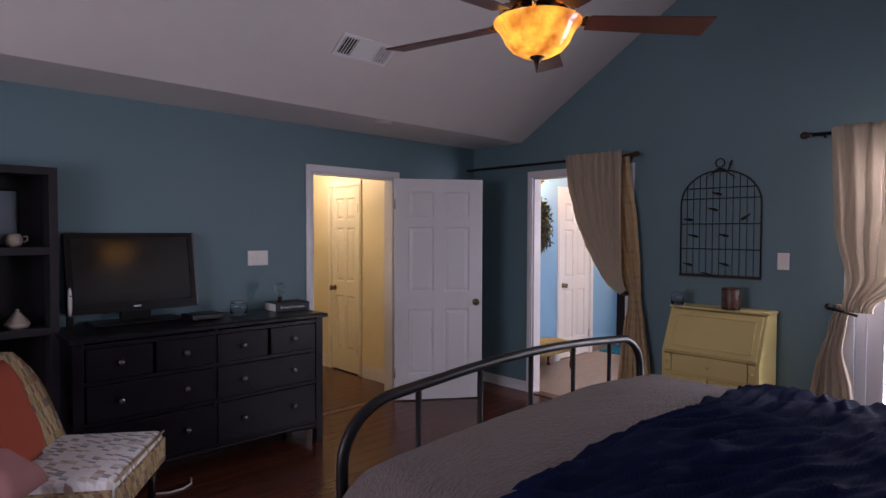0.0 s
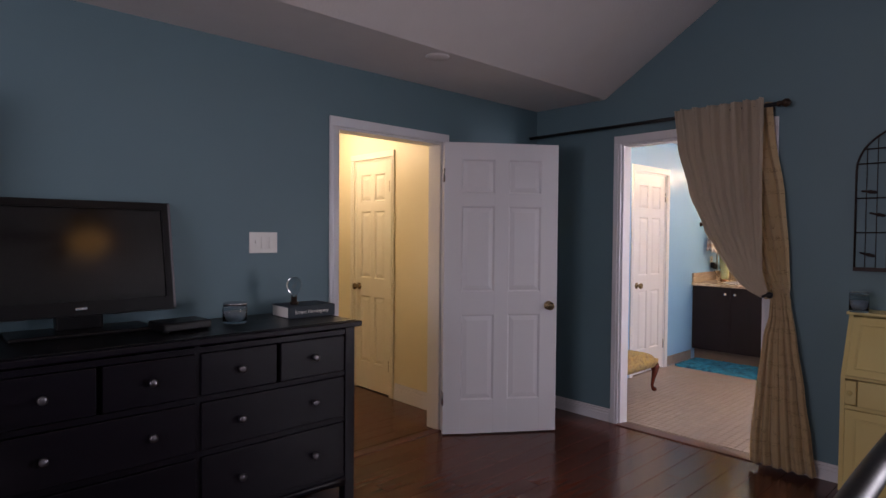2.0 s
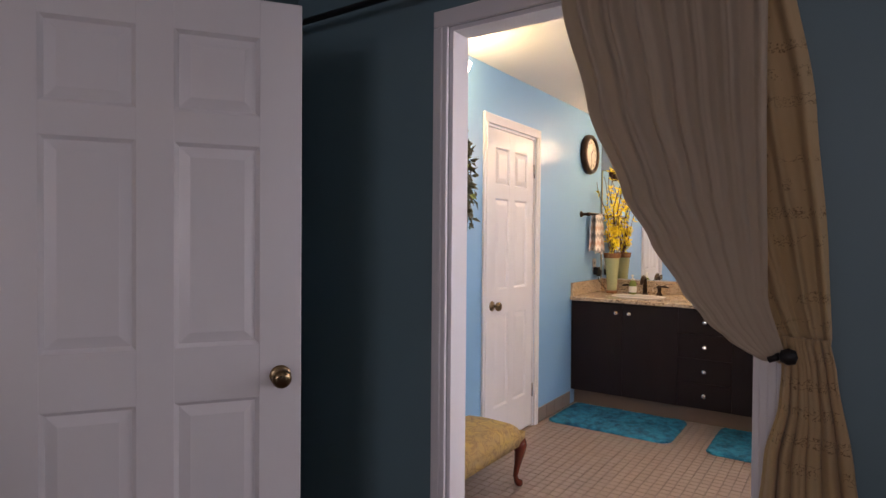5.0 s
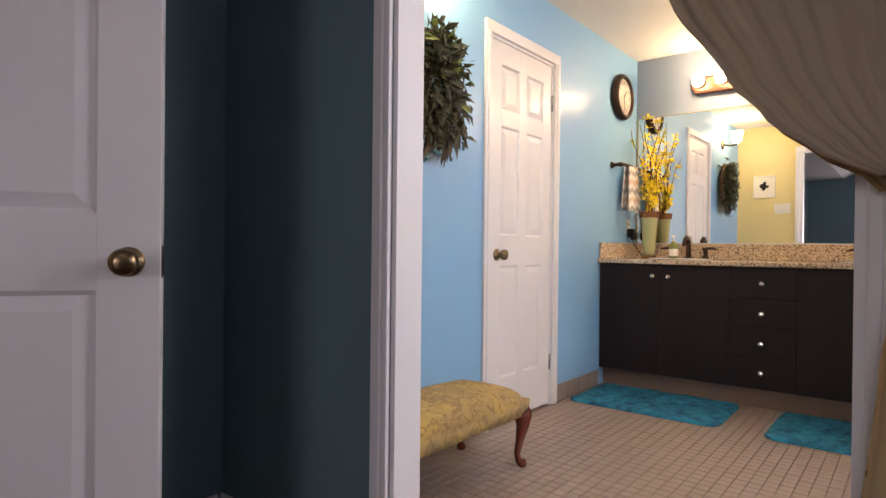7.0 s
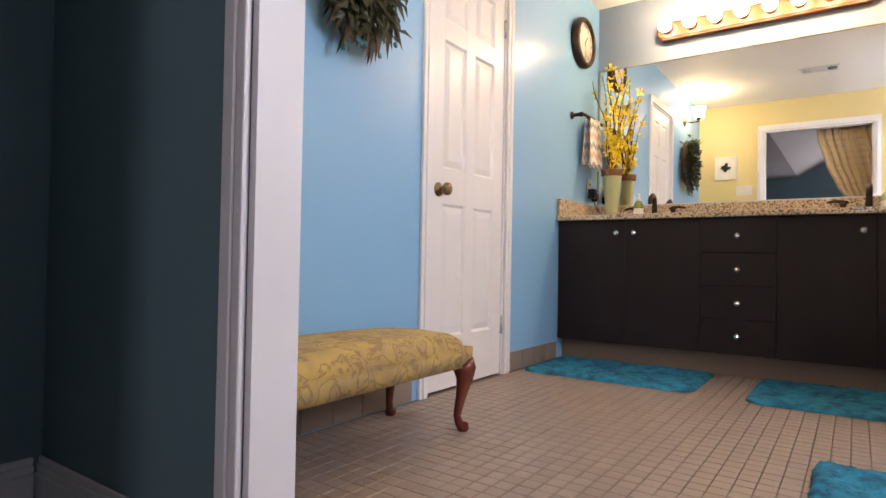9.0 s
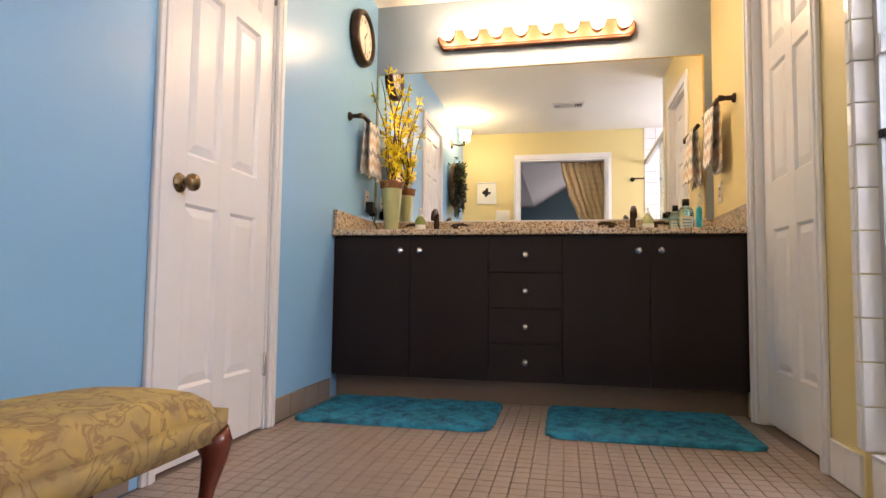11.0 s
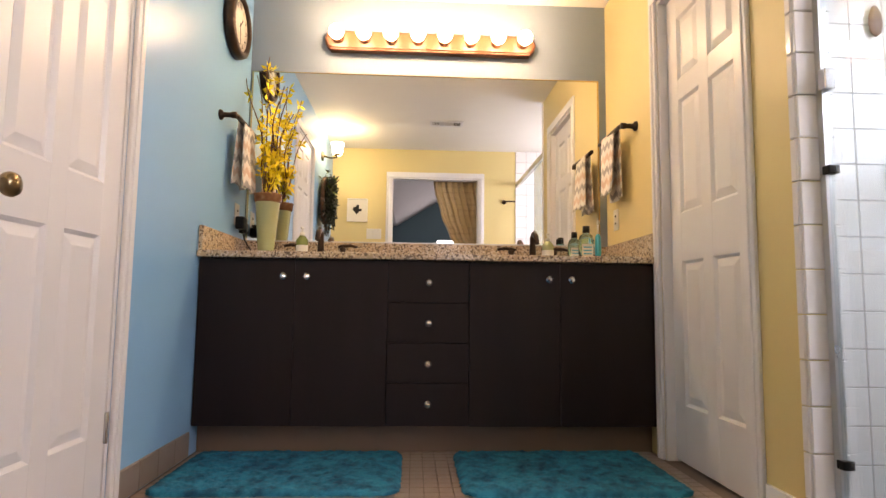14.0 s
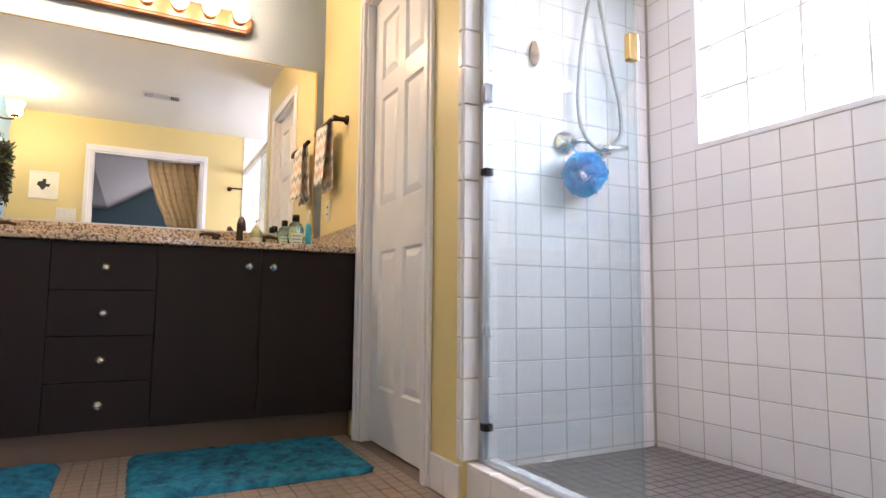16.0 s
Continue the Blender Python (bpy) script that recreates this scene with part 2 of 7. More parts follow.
def gold_script_cloth():
    """Golden cotton with faint brown written lines."""
    m = mat("gold_script_cotton", (0.56, 0.415, 0.24), 0.85, second=(0.49, 0.34, 0.14), scale=4, fine=500, bump=0.3, dist=0.0006, sheen=0.2)
    nt, b = nodes_of(m)
    old = b.inputs["Base Color"].links[0].from_socket
    tc = nt.nodes.new("ShaderNodeTexCoord")
    wave, rows, gate = nt.nodes.new("ShaderNodeTexWave"), nt.nodes.new("ShaderNodeTexWave"), nt.nodes.new("ShaderNodeTexNoise")
    wave.bands_direction, rows.bands_direction = "DIAGONAL", "Z"
    wave.inputs["Scale"].default_value, wave.inputs["Distortion"].default_value, wave.inputs["Detail Scale"].default_value = 22, 16, 2.6
    rows.inputs["Scale"].default_value = 4.6
    gate.inputs["Scale"].default_value = 9
    for n in (wave, rows, gate):
        nt.links.new(tc.outputs["Object"], n.inputs["Vector"])
    th = []
    for n, lim in ((wave, 0.93), (rows, 0.62), (gate, 0.46)):
        g = nt.nodes.new("ShaderNodeMath")
        g.operation = "GREATER_THAN"
        g.inputs[1].default_value = lim
        nt.links.new(n.outputs["Fac"], g.inputs[0])
        th.append(g)
    a = nt.nodes.new("ShaderNodeMath")
    a.operation = "MULTIPLY"
    nt.links.new(th[0].outputs[0], a.inputs[0])
    nt.links.new(th[1].outputs[0], a.inputs[1])
    c = nt.nodes.new("ShaderNodeMath")
    c.operation = "MULTIPLY"
    nt.links.new(a.outputs[0], c.inputs[0])
    nt.links.new(th[2].outputs[0], c.inputs[1])
    mx = nt.nodes.new("ShaderNodeMix")
    mx.data_type = "RGBA"
    mx.inputs["B"].default_value = (0.12, 0.07, 0.03, 1)
    nt.links.new(c.outputs[0], mx.inputs["Factor"])
    nt.links.new(old, mx.inputs["A"])
    nt.links.new(mx.outputs["Result"], b.inputs["Base Color"])
    return m


def see_light(m, share, tint):
    """Lets part of the light through a cloth."""
    nt, b = nodes_of(m)
    tr, mx, out = nt.nodes.new("ShaderNodeBsdfTranslucent"), nt.nodes.new("ShaderNodeMixShader"), nt.nodes["Material Output"]
    tr.inputs[0].default_value, mx.inputs[0].default_value = (*tint, 1), share
    nt.links.new(b.outputs[0], mx.inputs[1])
    nt.links.new(tr.outputs[0], mx.inputs[2])
    nt.links.new(mx.outputs[0], out.inputs[0])


see_light(CURTAIN, 0.33, (0.70, 0.64, 0.56))
see_light(MESH_BLUE, 0.45, (0.10, 0.62, 0.95))


def granite():
    m = mat("speckled_granite", (0.50, 0.38, 0.27), 0.22, second=(0.36, 0.26, 0.18), scale=30, mix=0.8, bump=0.02, coat=0.3)
    nt, b = nodes_of(m)
    old = b.inputs["Base Color"].links[0].from_socket
    tc, v = nt.nodes.new("ShaderNodeTexCoord"), nt.nodes.new("ShaderNodeTexVoronoi")
    v.inputs["Scale"].default_value = 150
    nt.links.new(tc.outputs["Object"], v.inputs["Vector"])
    r = nt.nodes.new("ShaderNodeValToRGB")
    r.color_ramp.interpolation = "CONSTANT"
    r.color_ramp.elements[0].color, r.color_ramp.elements[1].color = (0.06, 0.045, 0.035, 1), (0.5, 0.38, 0.26, 1)
    r.color_ramp.elements[1].position = 0.22
    e = r.color_ramp.elements.new(0.75)
    e.color = (0.70, 0.60, 0.48, 1)
    sep = nt.nodes.new("ShaderNodeSeparateColor")
    nt.links.new(v.outputs["Color"], sep.inputs[0])
    nt.links.new(sep.outputs[0], r.inputs[0])
    mx = nt.nodes.new("ShaderNodeMix")
    mx.data_type = "RGBA"
    mx.inputs["Factor"].default_value = 0.72
    nt.links.new(old, mx.inputs["A"])
    nt.links.new(r.outputs[0], mx.inputs["B"])
    nt.links.new(mx.outputs["Result"], b.inputs["Base Color"])
    return m


def oval_cloth(name, base, colours, upright):
    """Woven cloth with rows of slanted coloured pips between thin dark threads."""
    m = mat(name, base, 0.85, scale=5, fine=400, bump=0.4, dist=0.0008)
    nt, b = nodes_of(m)
    tc, sx, cb = nt.nodes.new("ShaderNodeTexCoord"), nt.nodes.new("ShaderNodeSeparateXYZ"), nt.nodes.new("ShaderNodeCombineXYZ")
    nt.links.new(tc.outputs["Object"], sx.inputs[0])
    along, slant = nt.nodes.new("ShaderNodeMath"), nt.nodes.new("ShaderNodeMath")
    slant.operation, slant.inputs[1].default_value = "MULTIPLY_ADD", 0.45
    if upright:
        along.operation = "ADD"
        nt.links.new(sx.outputs[0], along.inputs[0])
        nt.links.new(sx.outputs[1], along.inputs[1])
        row = sx.outputs[2]
    else:
        along.operation, along.inputs[1].default_value = "MULTIPLY", 1.0
        nt.links.new(sx.outputs[1], along.inputs[0])
        row = sx.outputs[0]
    nt.links.new(row, slant.inputs[0])
    nt.links.new(along.outputs[0], slant.inputs[2])
    nt.links.new(slant.outputs[0], cb.inputs[0])
    nt.links.new(row, cb.inputs[1])
    br = nt.nodes.new("ShaderNodeTexBrick")
    br.inputs["Color1"].default_value, br.inputs["Color2"].default_value, br.inputs["Mortar"].default_value = (0, 0, 0, 1), (1, 1, 1, 1), (0, 0, 0, 1)
    br.inputs["Scale"].default_value, br.inputs["Mortar Size"].default_value, br.inputs["Mortar Smooth"].default_value = 1.0, 0.0016, 0.3
    br.inputs["Brick Width"].default_value, br.inputs["Row Height"].default_value = 0.020, 0.044
    nt.links.new(cb.outputs[0], br.inputs["Vector"])
    r = nt.nodes.new("ShaderNodeValToRGB")
    r.color_ramp.interpolation = "CONSTANT"
    r.color_ramp.elements.remove(r.color_ramp.elements[1])
    for n, c in enumerate(colours):
        e = r.color_ramp.elements[0] if n == 0 else r.color_ramp.elements.new(n / len(colours))
        e.color = (*c, 1)
    nt.links.new(br.outputs["Color"], r.inputs[0])
    mx = nt.nodes.new("ShaderNodeMix")
    mx.data_type = "RGBA"
    mx.inputs["B"].default_value = (*(c * 0.9 for c in base), 1)
    nt.links.new(br.outputs["Fac"], mx.inputs["Factor"])
    nt.links.new(r.outputs[0], mx.inputs["A"])
    nt.links.new(mx.outputs["Result"], b.inputs["Base Color"])
    return m


def chevron_cloth():
    """White towelling with grey and peach zigzag bands."""
    m = mat("chevron_towel", (0.70, 0.67, 0.63), 0.9, scale=5, fine=420, bump=0.5, dist=0.001, sheen=0.2)
    nt, b = nodes_of(m)

    def calc(op, a, k):
        n = nt.nodes.new("ShaderNodeMath")
        n.operation = op
        nt.links.new(a, n.inputs[0])
        if isinstance(k, float):
            n.inputs[1].default_value = k
        elif k is not None:
            nt.links.new(k, n.inputs[1])
        return n.outputs[0]

    tc, sx = nt.nodes.new("ShaderNodeTexCoord"), nt.nodes.new("ShaderNodeSeparateXYZ")
    nt.links.new(tc.outputs["Object"], sx.inputs[0])
    zig = calc("PINGPONG", sx.outputs[0], 0.028)
    band = calc("FRACT", calc("MULTIPLY", calc("ADD", sx.outputs[2], zig), 7.5), None)
    r = nt.nodes.new("ShaderNodeValToRGB")
    r.color_ramp.interpolation = "CONSTANT"
    r.color_ramp.elements[0].color = (0.72, 0.69, 0.66, 1)
    r.color_ramp.elements[1].position, r.color_ramp.elements[1].color = 0.25, (0.34, 0.33, 0.34, 1)
    for at, c in ((0.48, (0.74, 0.71, 0.68, 1)), (0.74, (0.62, 0.47, 0.39, 1))):
        r.color_ramp.elements.new(at).color = c
    nt.links.new(band, r.inputs[0])
    nt.links.new(r.outputs[0], b.inputs["Base Color"])
    return m


def tapestry():
    m = mat("gold_tapestry", (0.46, 0.32, 0.10), 0.85, second=(0.30, 0.22, 0.12), scale=13, mix=1.0, fine=500, bump=0.4, dist=0.0008)
    nt, b = nodes_of(m)
    old = b.inputs["Base Color"].links[0].from_socket
    tc, w, g = nt.nodes.new("ShaderNodeTexCoord"), nt.nodes.new("ShaderNodeTexNoise"), nt.nodes.new("ShaderNodeTexNoise")
    w.inputs["Scale"].default_value, w.inputs["Distortion"].default_value, w.inputs["Detail"].default_value = 15, 1.2, 5
    g.inputs["Scale"].default_value = 4
    for n in (w, g):
        nt.links.new(tc.outputs["Object"], n.inputs["Vector"])
    r = nt.nodes.new("ShaderNodeValToRGB")
    r.color_ramp.elements[0].position, r.color_ramp.elements[0].color = 0.44, (0, 0, 0, 1)
    r.color_ramp.elements[1].position, r.color_ramp.elements[1].color = 0.56, (0, 0, 0, 1)
    e = r.color_ramp.elements.new(0.5)
    e.color = (1, 1, 1, 1)
    nt.links.new(w.outputs["Fac"], r.inputs[0])
    tone = nt.nodes.new("ShaderNodeMix")
    tone.data_type = "RGBA"
    tone.inputs["A"].default_value, tone.inputs["B"].default_value = (0.24, 0.12, 0.05, 1), (0.13, 0.12, 0.09, 1)
    nt.links.new(g.outputs["Fac"], tone.inputs["Factor"])
    mul = nt.nodes.new("ShaderNodeMath")
    mul.operation = "MULTIPLY"
    mul.inputs[1].default_value = 0.8
    nt.links.new(r.outputs[0], mul.inputs[0])
    mx = nt.nodes.new("ShaderNodeMix")
    mx.data_type = "RGBA"
    nt.links.new(mul.outputs[0], mx.inputs["Factor"])
    nt.links.new(old, mx.inputs["A"])
    nt.links.new(tone.outputs["Result"], mx.inputs["B"])
    nt.links.new(mx.outputs["Result"], b.inputs["Base Color"])
    return m


def pane_glass(name, tint, haze):
    """Clear pane: straight-through light, a Fresnel gloss and a little soap haze."""
    m = bpy.data.materials.new(name)
    m.use_nodes = True
    nt = m.node_tree
    nt.nodes.remove(nt.nodes["Principled BSDF"])
    tr, gl, df = (nt.nodes.new("ShaderNodeBsdf" + k) for k in ("Transparent", "Glossy", "Diffuse"))
    lw, pw, fr = nt.nodes.new("ShaderNodeLayerWeight"), nt.nodes.new("ShaderNodeMath"), nt.nodes.new("ShaderNodeMath")
    pw.operation, pw.inputs[1].default_value = "POWER", 3.5
    fr.operation, fr.inputs[1].default_value, fr.inputs[2].default_value = "MULTIPLY_ADD", 0.75, 0.045
    nt.links.new(lw.outputs["Facing"], pw.inputs[0])
    nt.links.new(pw.outputs[0], fr.inputs[0])
    tr.inputs[0].default_value = (*tint, 1)
    gl.inputs["Roughness"].default_value = 0.02
    df.inputs[0].default_value = (0.85, 0.9, 0.92, 1)
    m1, m2 = nt.nodes.new("ShaderNodeMixShader"), nt.nodes.new("ShaderNodeMixShader")
    tc, nz, rg = nt.nodes.new("ShaderNodeTexCoord"), nt.nodes.new("ShaderNodeTexNoise"), nt.nodes.new("ShaderNodeMapRange")
    nz.inputs["Scale"].default_value = 3
    rg.inputs["To Min"].default_value, rg.inputs["To Max"].default_value = haze * 0.3, haze * 1.7
    nt.links.new(tc.outputs["Object"], nz.inputs["Vector"])
    nt.links.new(nz.outputs["Fac"], rg.inputs["Value"])
    nt.links.new(rg.outputs[0], m1.inputs[0])
    nt.links.new(tr.outputs[0], m1.inputs[1])
    nt.links.new(df.outputs[0], m1.inputs[2])
    nt.links.new(fr.outputs[0], m2.inputs[0])
    nt.links.new(m1.outputs[0], m2.inputs[1])
    nt.links.new(gl.outputs[0], m2.inputs[2])
    nt.links.new(m2.outputs[0], nt.nodes["Material Output"].inputs[0])
    return m


def clear_glass(name, tint):
    m = mat(name, tint, 0.03, bump=0, mix=0)
    nt, b = nodes_of(m)
    b.inputs["Transmission Weight"].default_value, b.inputs["IOR"].default_value = 1.0, 1.3
    return m


nt_a, b_a = nodes_of(AMBER)
na, ra, ta = nt_a.nodes.new("ShaderNodeTexNoise"), nt_a.nodes.new("ShaderNodeValToRGB"), nt_a.nodes.new("ShaderNodeTexCoord")
na.inputs["Scale"].default_value, na.inputs["Detail"].default_value = 11, 4
ra.color_ramp.elements[0].position, ra.color_ramp.elements[0].color = 0.34, (0.22, 0.035, 0.002, 1)
ra.color_ramp.elements[1].position, ra.color_ramp.elements[1].color = 0.66, (1.0, 0.50, 0.05, 1)
nt_a.links.new(ta.outputs["Object"], na.inputs["Vector"])
nt_a.links.new(na.outputs["Fac"], ra.inputs[0])
nt_a.links.new(ra.outputs[0], b_a.inputs["Emission Color"])
SCRIPT = gold_script_cloth()
see_light(SCRIPT, 0.25, (0.62, 0.46, 0.24))
GRANITE = granite()
TAPESTRY = tapestry()
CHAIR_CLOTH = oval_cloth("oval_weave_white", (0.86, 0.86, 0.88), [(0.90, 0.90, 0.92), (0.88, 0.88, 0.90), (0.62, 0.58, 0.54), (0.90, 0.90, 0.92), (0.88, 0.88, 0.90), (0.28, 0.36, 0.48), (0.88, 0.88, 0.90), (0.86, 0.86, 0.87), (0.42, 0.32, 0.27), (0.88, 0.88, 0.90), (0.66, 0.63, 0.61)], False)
# same cloth again, with the shade on sides and back painted in as tan
CHAIR_CLOTH_SHADED = oval_cloth("oval_weave_shaded", (0.40, 0.30, 0.16), [(0.42, 0.32, 0.18), (0.24, 0.17, 0.08), (0.46, 0.38, 0.24), (0.12, 0.12, 0.12), (0.34, 0.24, 0.12), (0.22, 0.10, 0.06), (0.40, 0.30, 0.16)], True)
TOWEL = chevron_cloth()
SHOWER_GLASS = pane_glass("shower_glass", (0.83, 0.91, 0.94), 0.07)
WINDOW_GLASS = pane_glass("window_glass", (0.96, 0.98, 0.98), 0.02)
AQUA = clear_glass("aqua_liquid", (0.55, 0.88, 0.95))
JAR_GLASS = clear_glass("jar_glass", (0.85, 0.9, 0.92))
MIRROR = mat("mirror_silver", (0.90, 0.91, 0.90), 0.0, 1.0, bump=0, mix=0)
MIRROR.node_tree.nodes["Principled BSDF"].inputs["Roughness"].links and MIRROR.node_tree.links.remove(MIRROR.node_tree.nodes["Principled BSDF"].inputs["Roughness"].links[0])
MIRROR.node_tree.nodes["Principled BSDF"].inputs["Roughness"].default_value = 0.0


# ---- mesh helpers ----
def box(bm, x0, x1, y0, y1, z0, z1, bevel=0.0, seg=2):
    r = bmesh.ops.create_cube(bm, size=1, matrix=Matrix.Translation(((x0 + x1) / 2, (y0 + y1) / 2, (z0 + z1) / 2)) @ Matrix.Diagonal((abs(x1 - x0), abs(y1 - y0), abs(z1 - z0), 1)))
    if bevel:
        es = list({e for v in r["verts"] for e in v.link_edges})
        bmesh.ops.bevel(bm, geom=es, offset=bevel, segments=seg, affect="EDGES", profile=0.5)
    return bm


def B(x0, x1, y0, y1, z0, z1, bevel=0.0, seg=2):
    return box(bmesh.new(), x0, x1, y0, y1, z0, z1, bevel, seg)


def lathe(bm, profile, at=(0, 0, 0), axis="z", seg=20):
    """A solid of revolution from (radius, height) pairs."""
    turn = {"z": Matrix(), "x": Matrix.Rotation(radians(90), 4, "Y"), "y": Matrix.Rotation(radians(-90), 4, "X")}[axis]
    m = Matrix.Translation(at) @ turn
    rings = []
    for r, h in profile:
        if r < 1e-5:
            rings.append([bm.verts.new(m @ Vector((0, 0, h)))])
        else:
            rings.append([bm.verts.new(m @ Vector((r * math.cos(a), r * math.sin(a), h))) for a in (2 * math.pi * k / seg for k in range(seg))])
    for a, b in zip(rings, rings[1:]):
        for k in range(seg):
            j = (k + 1) % seg
            if len(a) == 1 and len(b) > 1:
                bm.faces.new((a[0], b[k], b[j]))
            elif len(b) == 1 and len(a) > 1:
                bm.faces.new((a[k], b[0], a[j]))
            elif len(a) > 1:
                bm.faces.new((a[k], b[k], b[j], a[j]))
    for f in bm.faces:
        f.smooth = True
    return bm


def tube(bm, pts, radius, seg=8, caps=True):
    """A round tube along points; radius may be one number or one a point."""
    pts = [Vector(p) for p in pts]
    rad = radius if isinstance(radius, (list, tuple)) else [radius] * len(pts)
    rings, up = [], None
    for k, p in enumerate(pts):
        d = (pts[min(k + 1, len(pts) - 1)] - pts[max(k - 1, 0)]).normalized()
        if up is None:
            up = Vector((0, 0, 1)) if abs(d.z) < 0.9 else Vector((1, 0, 0))
        side = d.cross(up).normalized()
        up = side.cross(d).normalized()
        rings.append([bm.verts.new(p + rad[k] * (math.cos(a) * side + math.sin(a) * up)) for a in (2 * math.pi * n / seg for n in range(seg))])
    for a, b in zip(rings, rings[1:]):
        for n in range(seg):
            f = bm.faces.new((a[n], a[(n + 1) % seg], b[(n + 1) % seg], b[n]))
            f.smooth = True
    if caps:
        bm.faces.new(rings[0][::-1])
        bm.faces.new(rings[-1])
    return bm


def sheet(fn, nu, nv, thick=0.0):
    """A grid of fn(u, v), u and v from 0 to 1, given thickness."""
    bm = bmesh.new()
    g = [[bm.verts.new(fn(u / nu, v / nv)) for v in range(nv + 1)] for u in range(nu + 1)]
    for u in range(nu):
        for v in range(nv):
            bm.faces.new((g[u][v], g[u + 1][v], g[u + 1][v + 1], g[u][v + 1])).smooth = True
    if thick:
        bm.normal_update()
        k = [[bm.verts.new(v.co - v.normal * thick) for v in row] for row in g]
        for u in range(nu):
            for v in range(nv):
                bm.faces.new((k[u][v], k[u][v + 1], k[u + 1][v + 1], k[u + 1][v])).smooth = True
        for u in range(nu):
            bm.faces.new((g[u][0], k[u][0], k[u + 1][0], g[u + 1][0]))
            bm.faces.new((g[u][nv], g[u + 1][nv], k[u + 1][nv], k[u][nv]))
        for v in range(nv):
            bm.faces.new((g[0][v], g[0][v + 1], k[0][v + 1], k[0][v]))
            bm.faces.new((g[nu][v], k[nu][v], k[nu][v + 1], g[nu][v + 1]))
    return bm


def part(name, bm, material, parent=None, label=""):
    me = bpy.data.meshes.new(name)
    bmesh.ops.recalc_face_normals(bm, faces=bm.faces[:])
    bm.to_mesh(me)
    bm.free()
    me.materials.append(material)
    ob = new(name, me)
    if parent:
        ob.parent = parent
    if label:
        ob["label"] = label
    return ob


def thing(name, label, category, at=(0, 0, 0), turn=0.0, group="", kind=""):
    ob = new(name)
    ob.matrix_world = pose(*at, 0, 0, turn)
    ob.empty_display_size = 0.1
    return tagged(ob, label, category, group, kind)


def structure(name, bm, material, label, category):
    return tagged(part(name, bm, material), label, category, kind="structure")


def wall_y(bm, y0, y1, x0, x1, z0, z1, holes=()):
    """A wall along x, with holes (x0, x1, z0, z1) cut through it."""
    xs = x0
    for hx0, hx1, hz0, hz1 in sorted(holes):
        if hx0 > xs:
            box(bm, xs, hx0, y0, y1, z0, z1)
        if hz0 > z0:
            box(bm, hx0, hx1, y0, y1, z0, hz0)
        if hz1 < z1:
            box(bm, hx0, hx1, y0, y1, hz1, z1)
        xs = hx1
    if xs < x1:
        box(bm, xs, x1, y0, y1, z0, z1)
    return bm


def wall_x(bm, x0, x1, y0, y1, z0, z1, holes=()):
    """A wall along y, with holes (y0, y1, z0, z1) cut through it."""
    ys = y0
    for hy0, hy1, hz0, hz1 in sorted(holes):
        if hy0 > ys:
            box(bm, x0, x1, ys, hy0, z0, z1)
        if hz0 > z0:
            box(bm, x0, x1, hy0, hy1, z0, hz0)
        if hz1 < z1:
            box(bm, x0, x1, hy0, hy1, hz1, z1)
        ys = hy1
    if ys < y1:
        box(bm, x0, x1, ys, y1, z0, z1)
    return bm


# ---- large structure ----
TV_Y, CUR_X, BATH_X, BATH_Y, RIGHT_Y, VAN_X, BATH_Z = 4.97, 4.45, 4.55, 4.85, 2.815, 7.875, 2.405
FOLD_Y, EAVE_Z, SLOPE, RIDGE_Y = 4.33, 2.43, 0.62, 1.90
RIDGE_Z = EAVE_Z + SLOPE * (FOLD_Y - RIDGE_Y)
BACK_Y = 2 * RIDGE_Y - FOLD_Y

structure("ground", B(-60, 60, -60, 60, -0.30, -0.12), EARTH, "open grassy ground round the house", "ground")
structure("floor_bedroom", B(-2.3, 4.5, BACK_Y - 0.1, TV_Y + 0.05, -0.12, -0.006), BLACK_WOOD, "dark underlay below the bedroom's laminate planks", "floor")
structure("floor_hall", B(1.0, 6.0, TV_Y + 0.05, 10.4, -0.12, -0.006), BLACK_WOOD, "dark underlay below the hall's laminate planks", "floor")
floor_bath = structure("floor_bathroom", B(4.50, 7.95, 1.55, 4.95, -0.12, -0.004), GROUT, "brown grout bed of the bathroom's small square tiles", "floor")

structure("wall_bedroom_television", wall_y(bmesh.new(), TV_Y, TV_Y + 0.06, -2.3, 4.55, 0, 2.7, [(2.495, 3.367, 0, 2.055)]), WALL_TEAL, "teal painted wall with the hall doorway", "wall")
structure("wall_hall_front", wall_y(bmesh.new(), TV_Y + 0.06, TV_Y + 0.12, 1.5, 4.55, 0, 2.7, [(2.495, 3.367, 0, 2.055)]), WALL_HALL, "ivory hall side of the bedroom wall", "wall")
structure("wall_bedroom_gable", wall_x(bmesh.new(), CUR_X, CUR_X + 0.05, BACK_Y, TV_Y, 0, 4.1, [(0.0, 1.58, 0, 2.06), (3.19, 4.18, 0, 2.08)]), WALL_TEAL, "teal gable wall with bathroom doorway and patio door", "wall")
structure("wall_bathroom_entry", wall_x(bmesh.new(), CUR_X + 0.05, BATH_X, 2.75, BATH_Y, 0, 2.6, [(3.19, 4.18, 0, 2.08)]), WALL_CREAM, "cream yellow bathroom side of the doorway wall", "wall")
structure("wall_shower_end", B(CUR_X + 0.05, BATH_X, 1.55, 2.75, 0, 2.6), TILE_GROUT, "grouted end wall of the shower", "wall")
structure("wall_gable_outside", wall_x(bmesh.new(), CUR_X + 0.05, BATH_X, BACK_Y, 1.55, 0, 4.1, [(0.0, 1.58, 0, 2.06)]), WALL_BROWN, "outer skin of the gable wall", "wall")
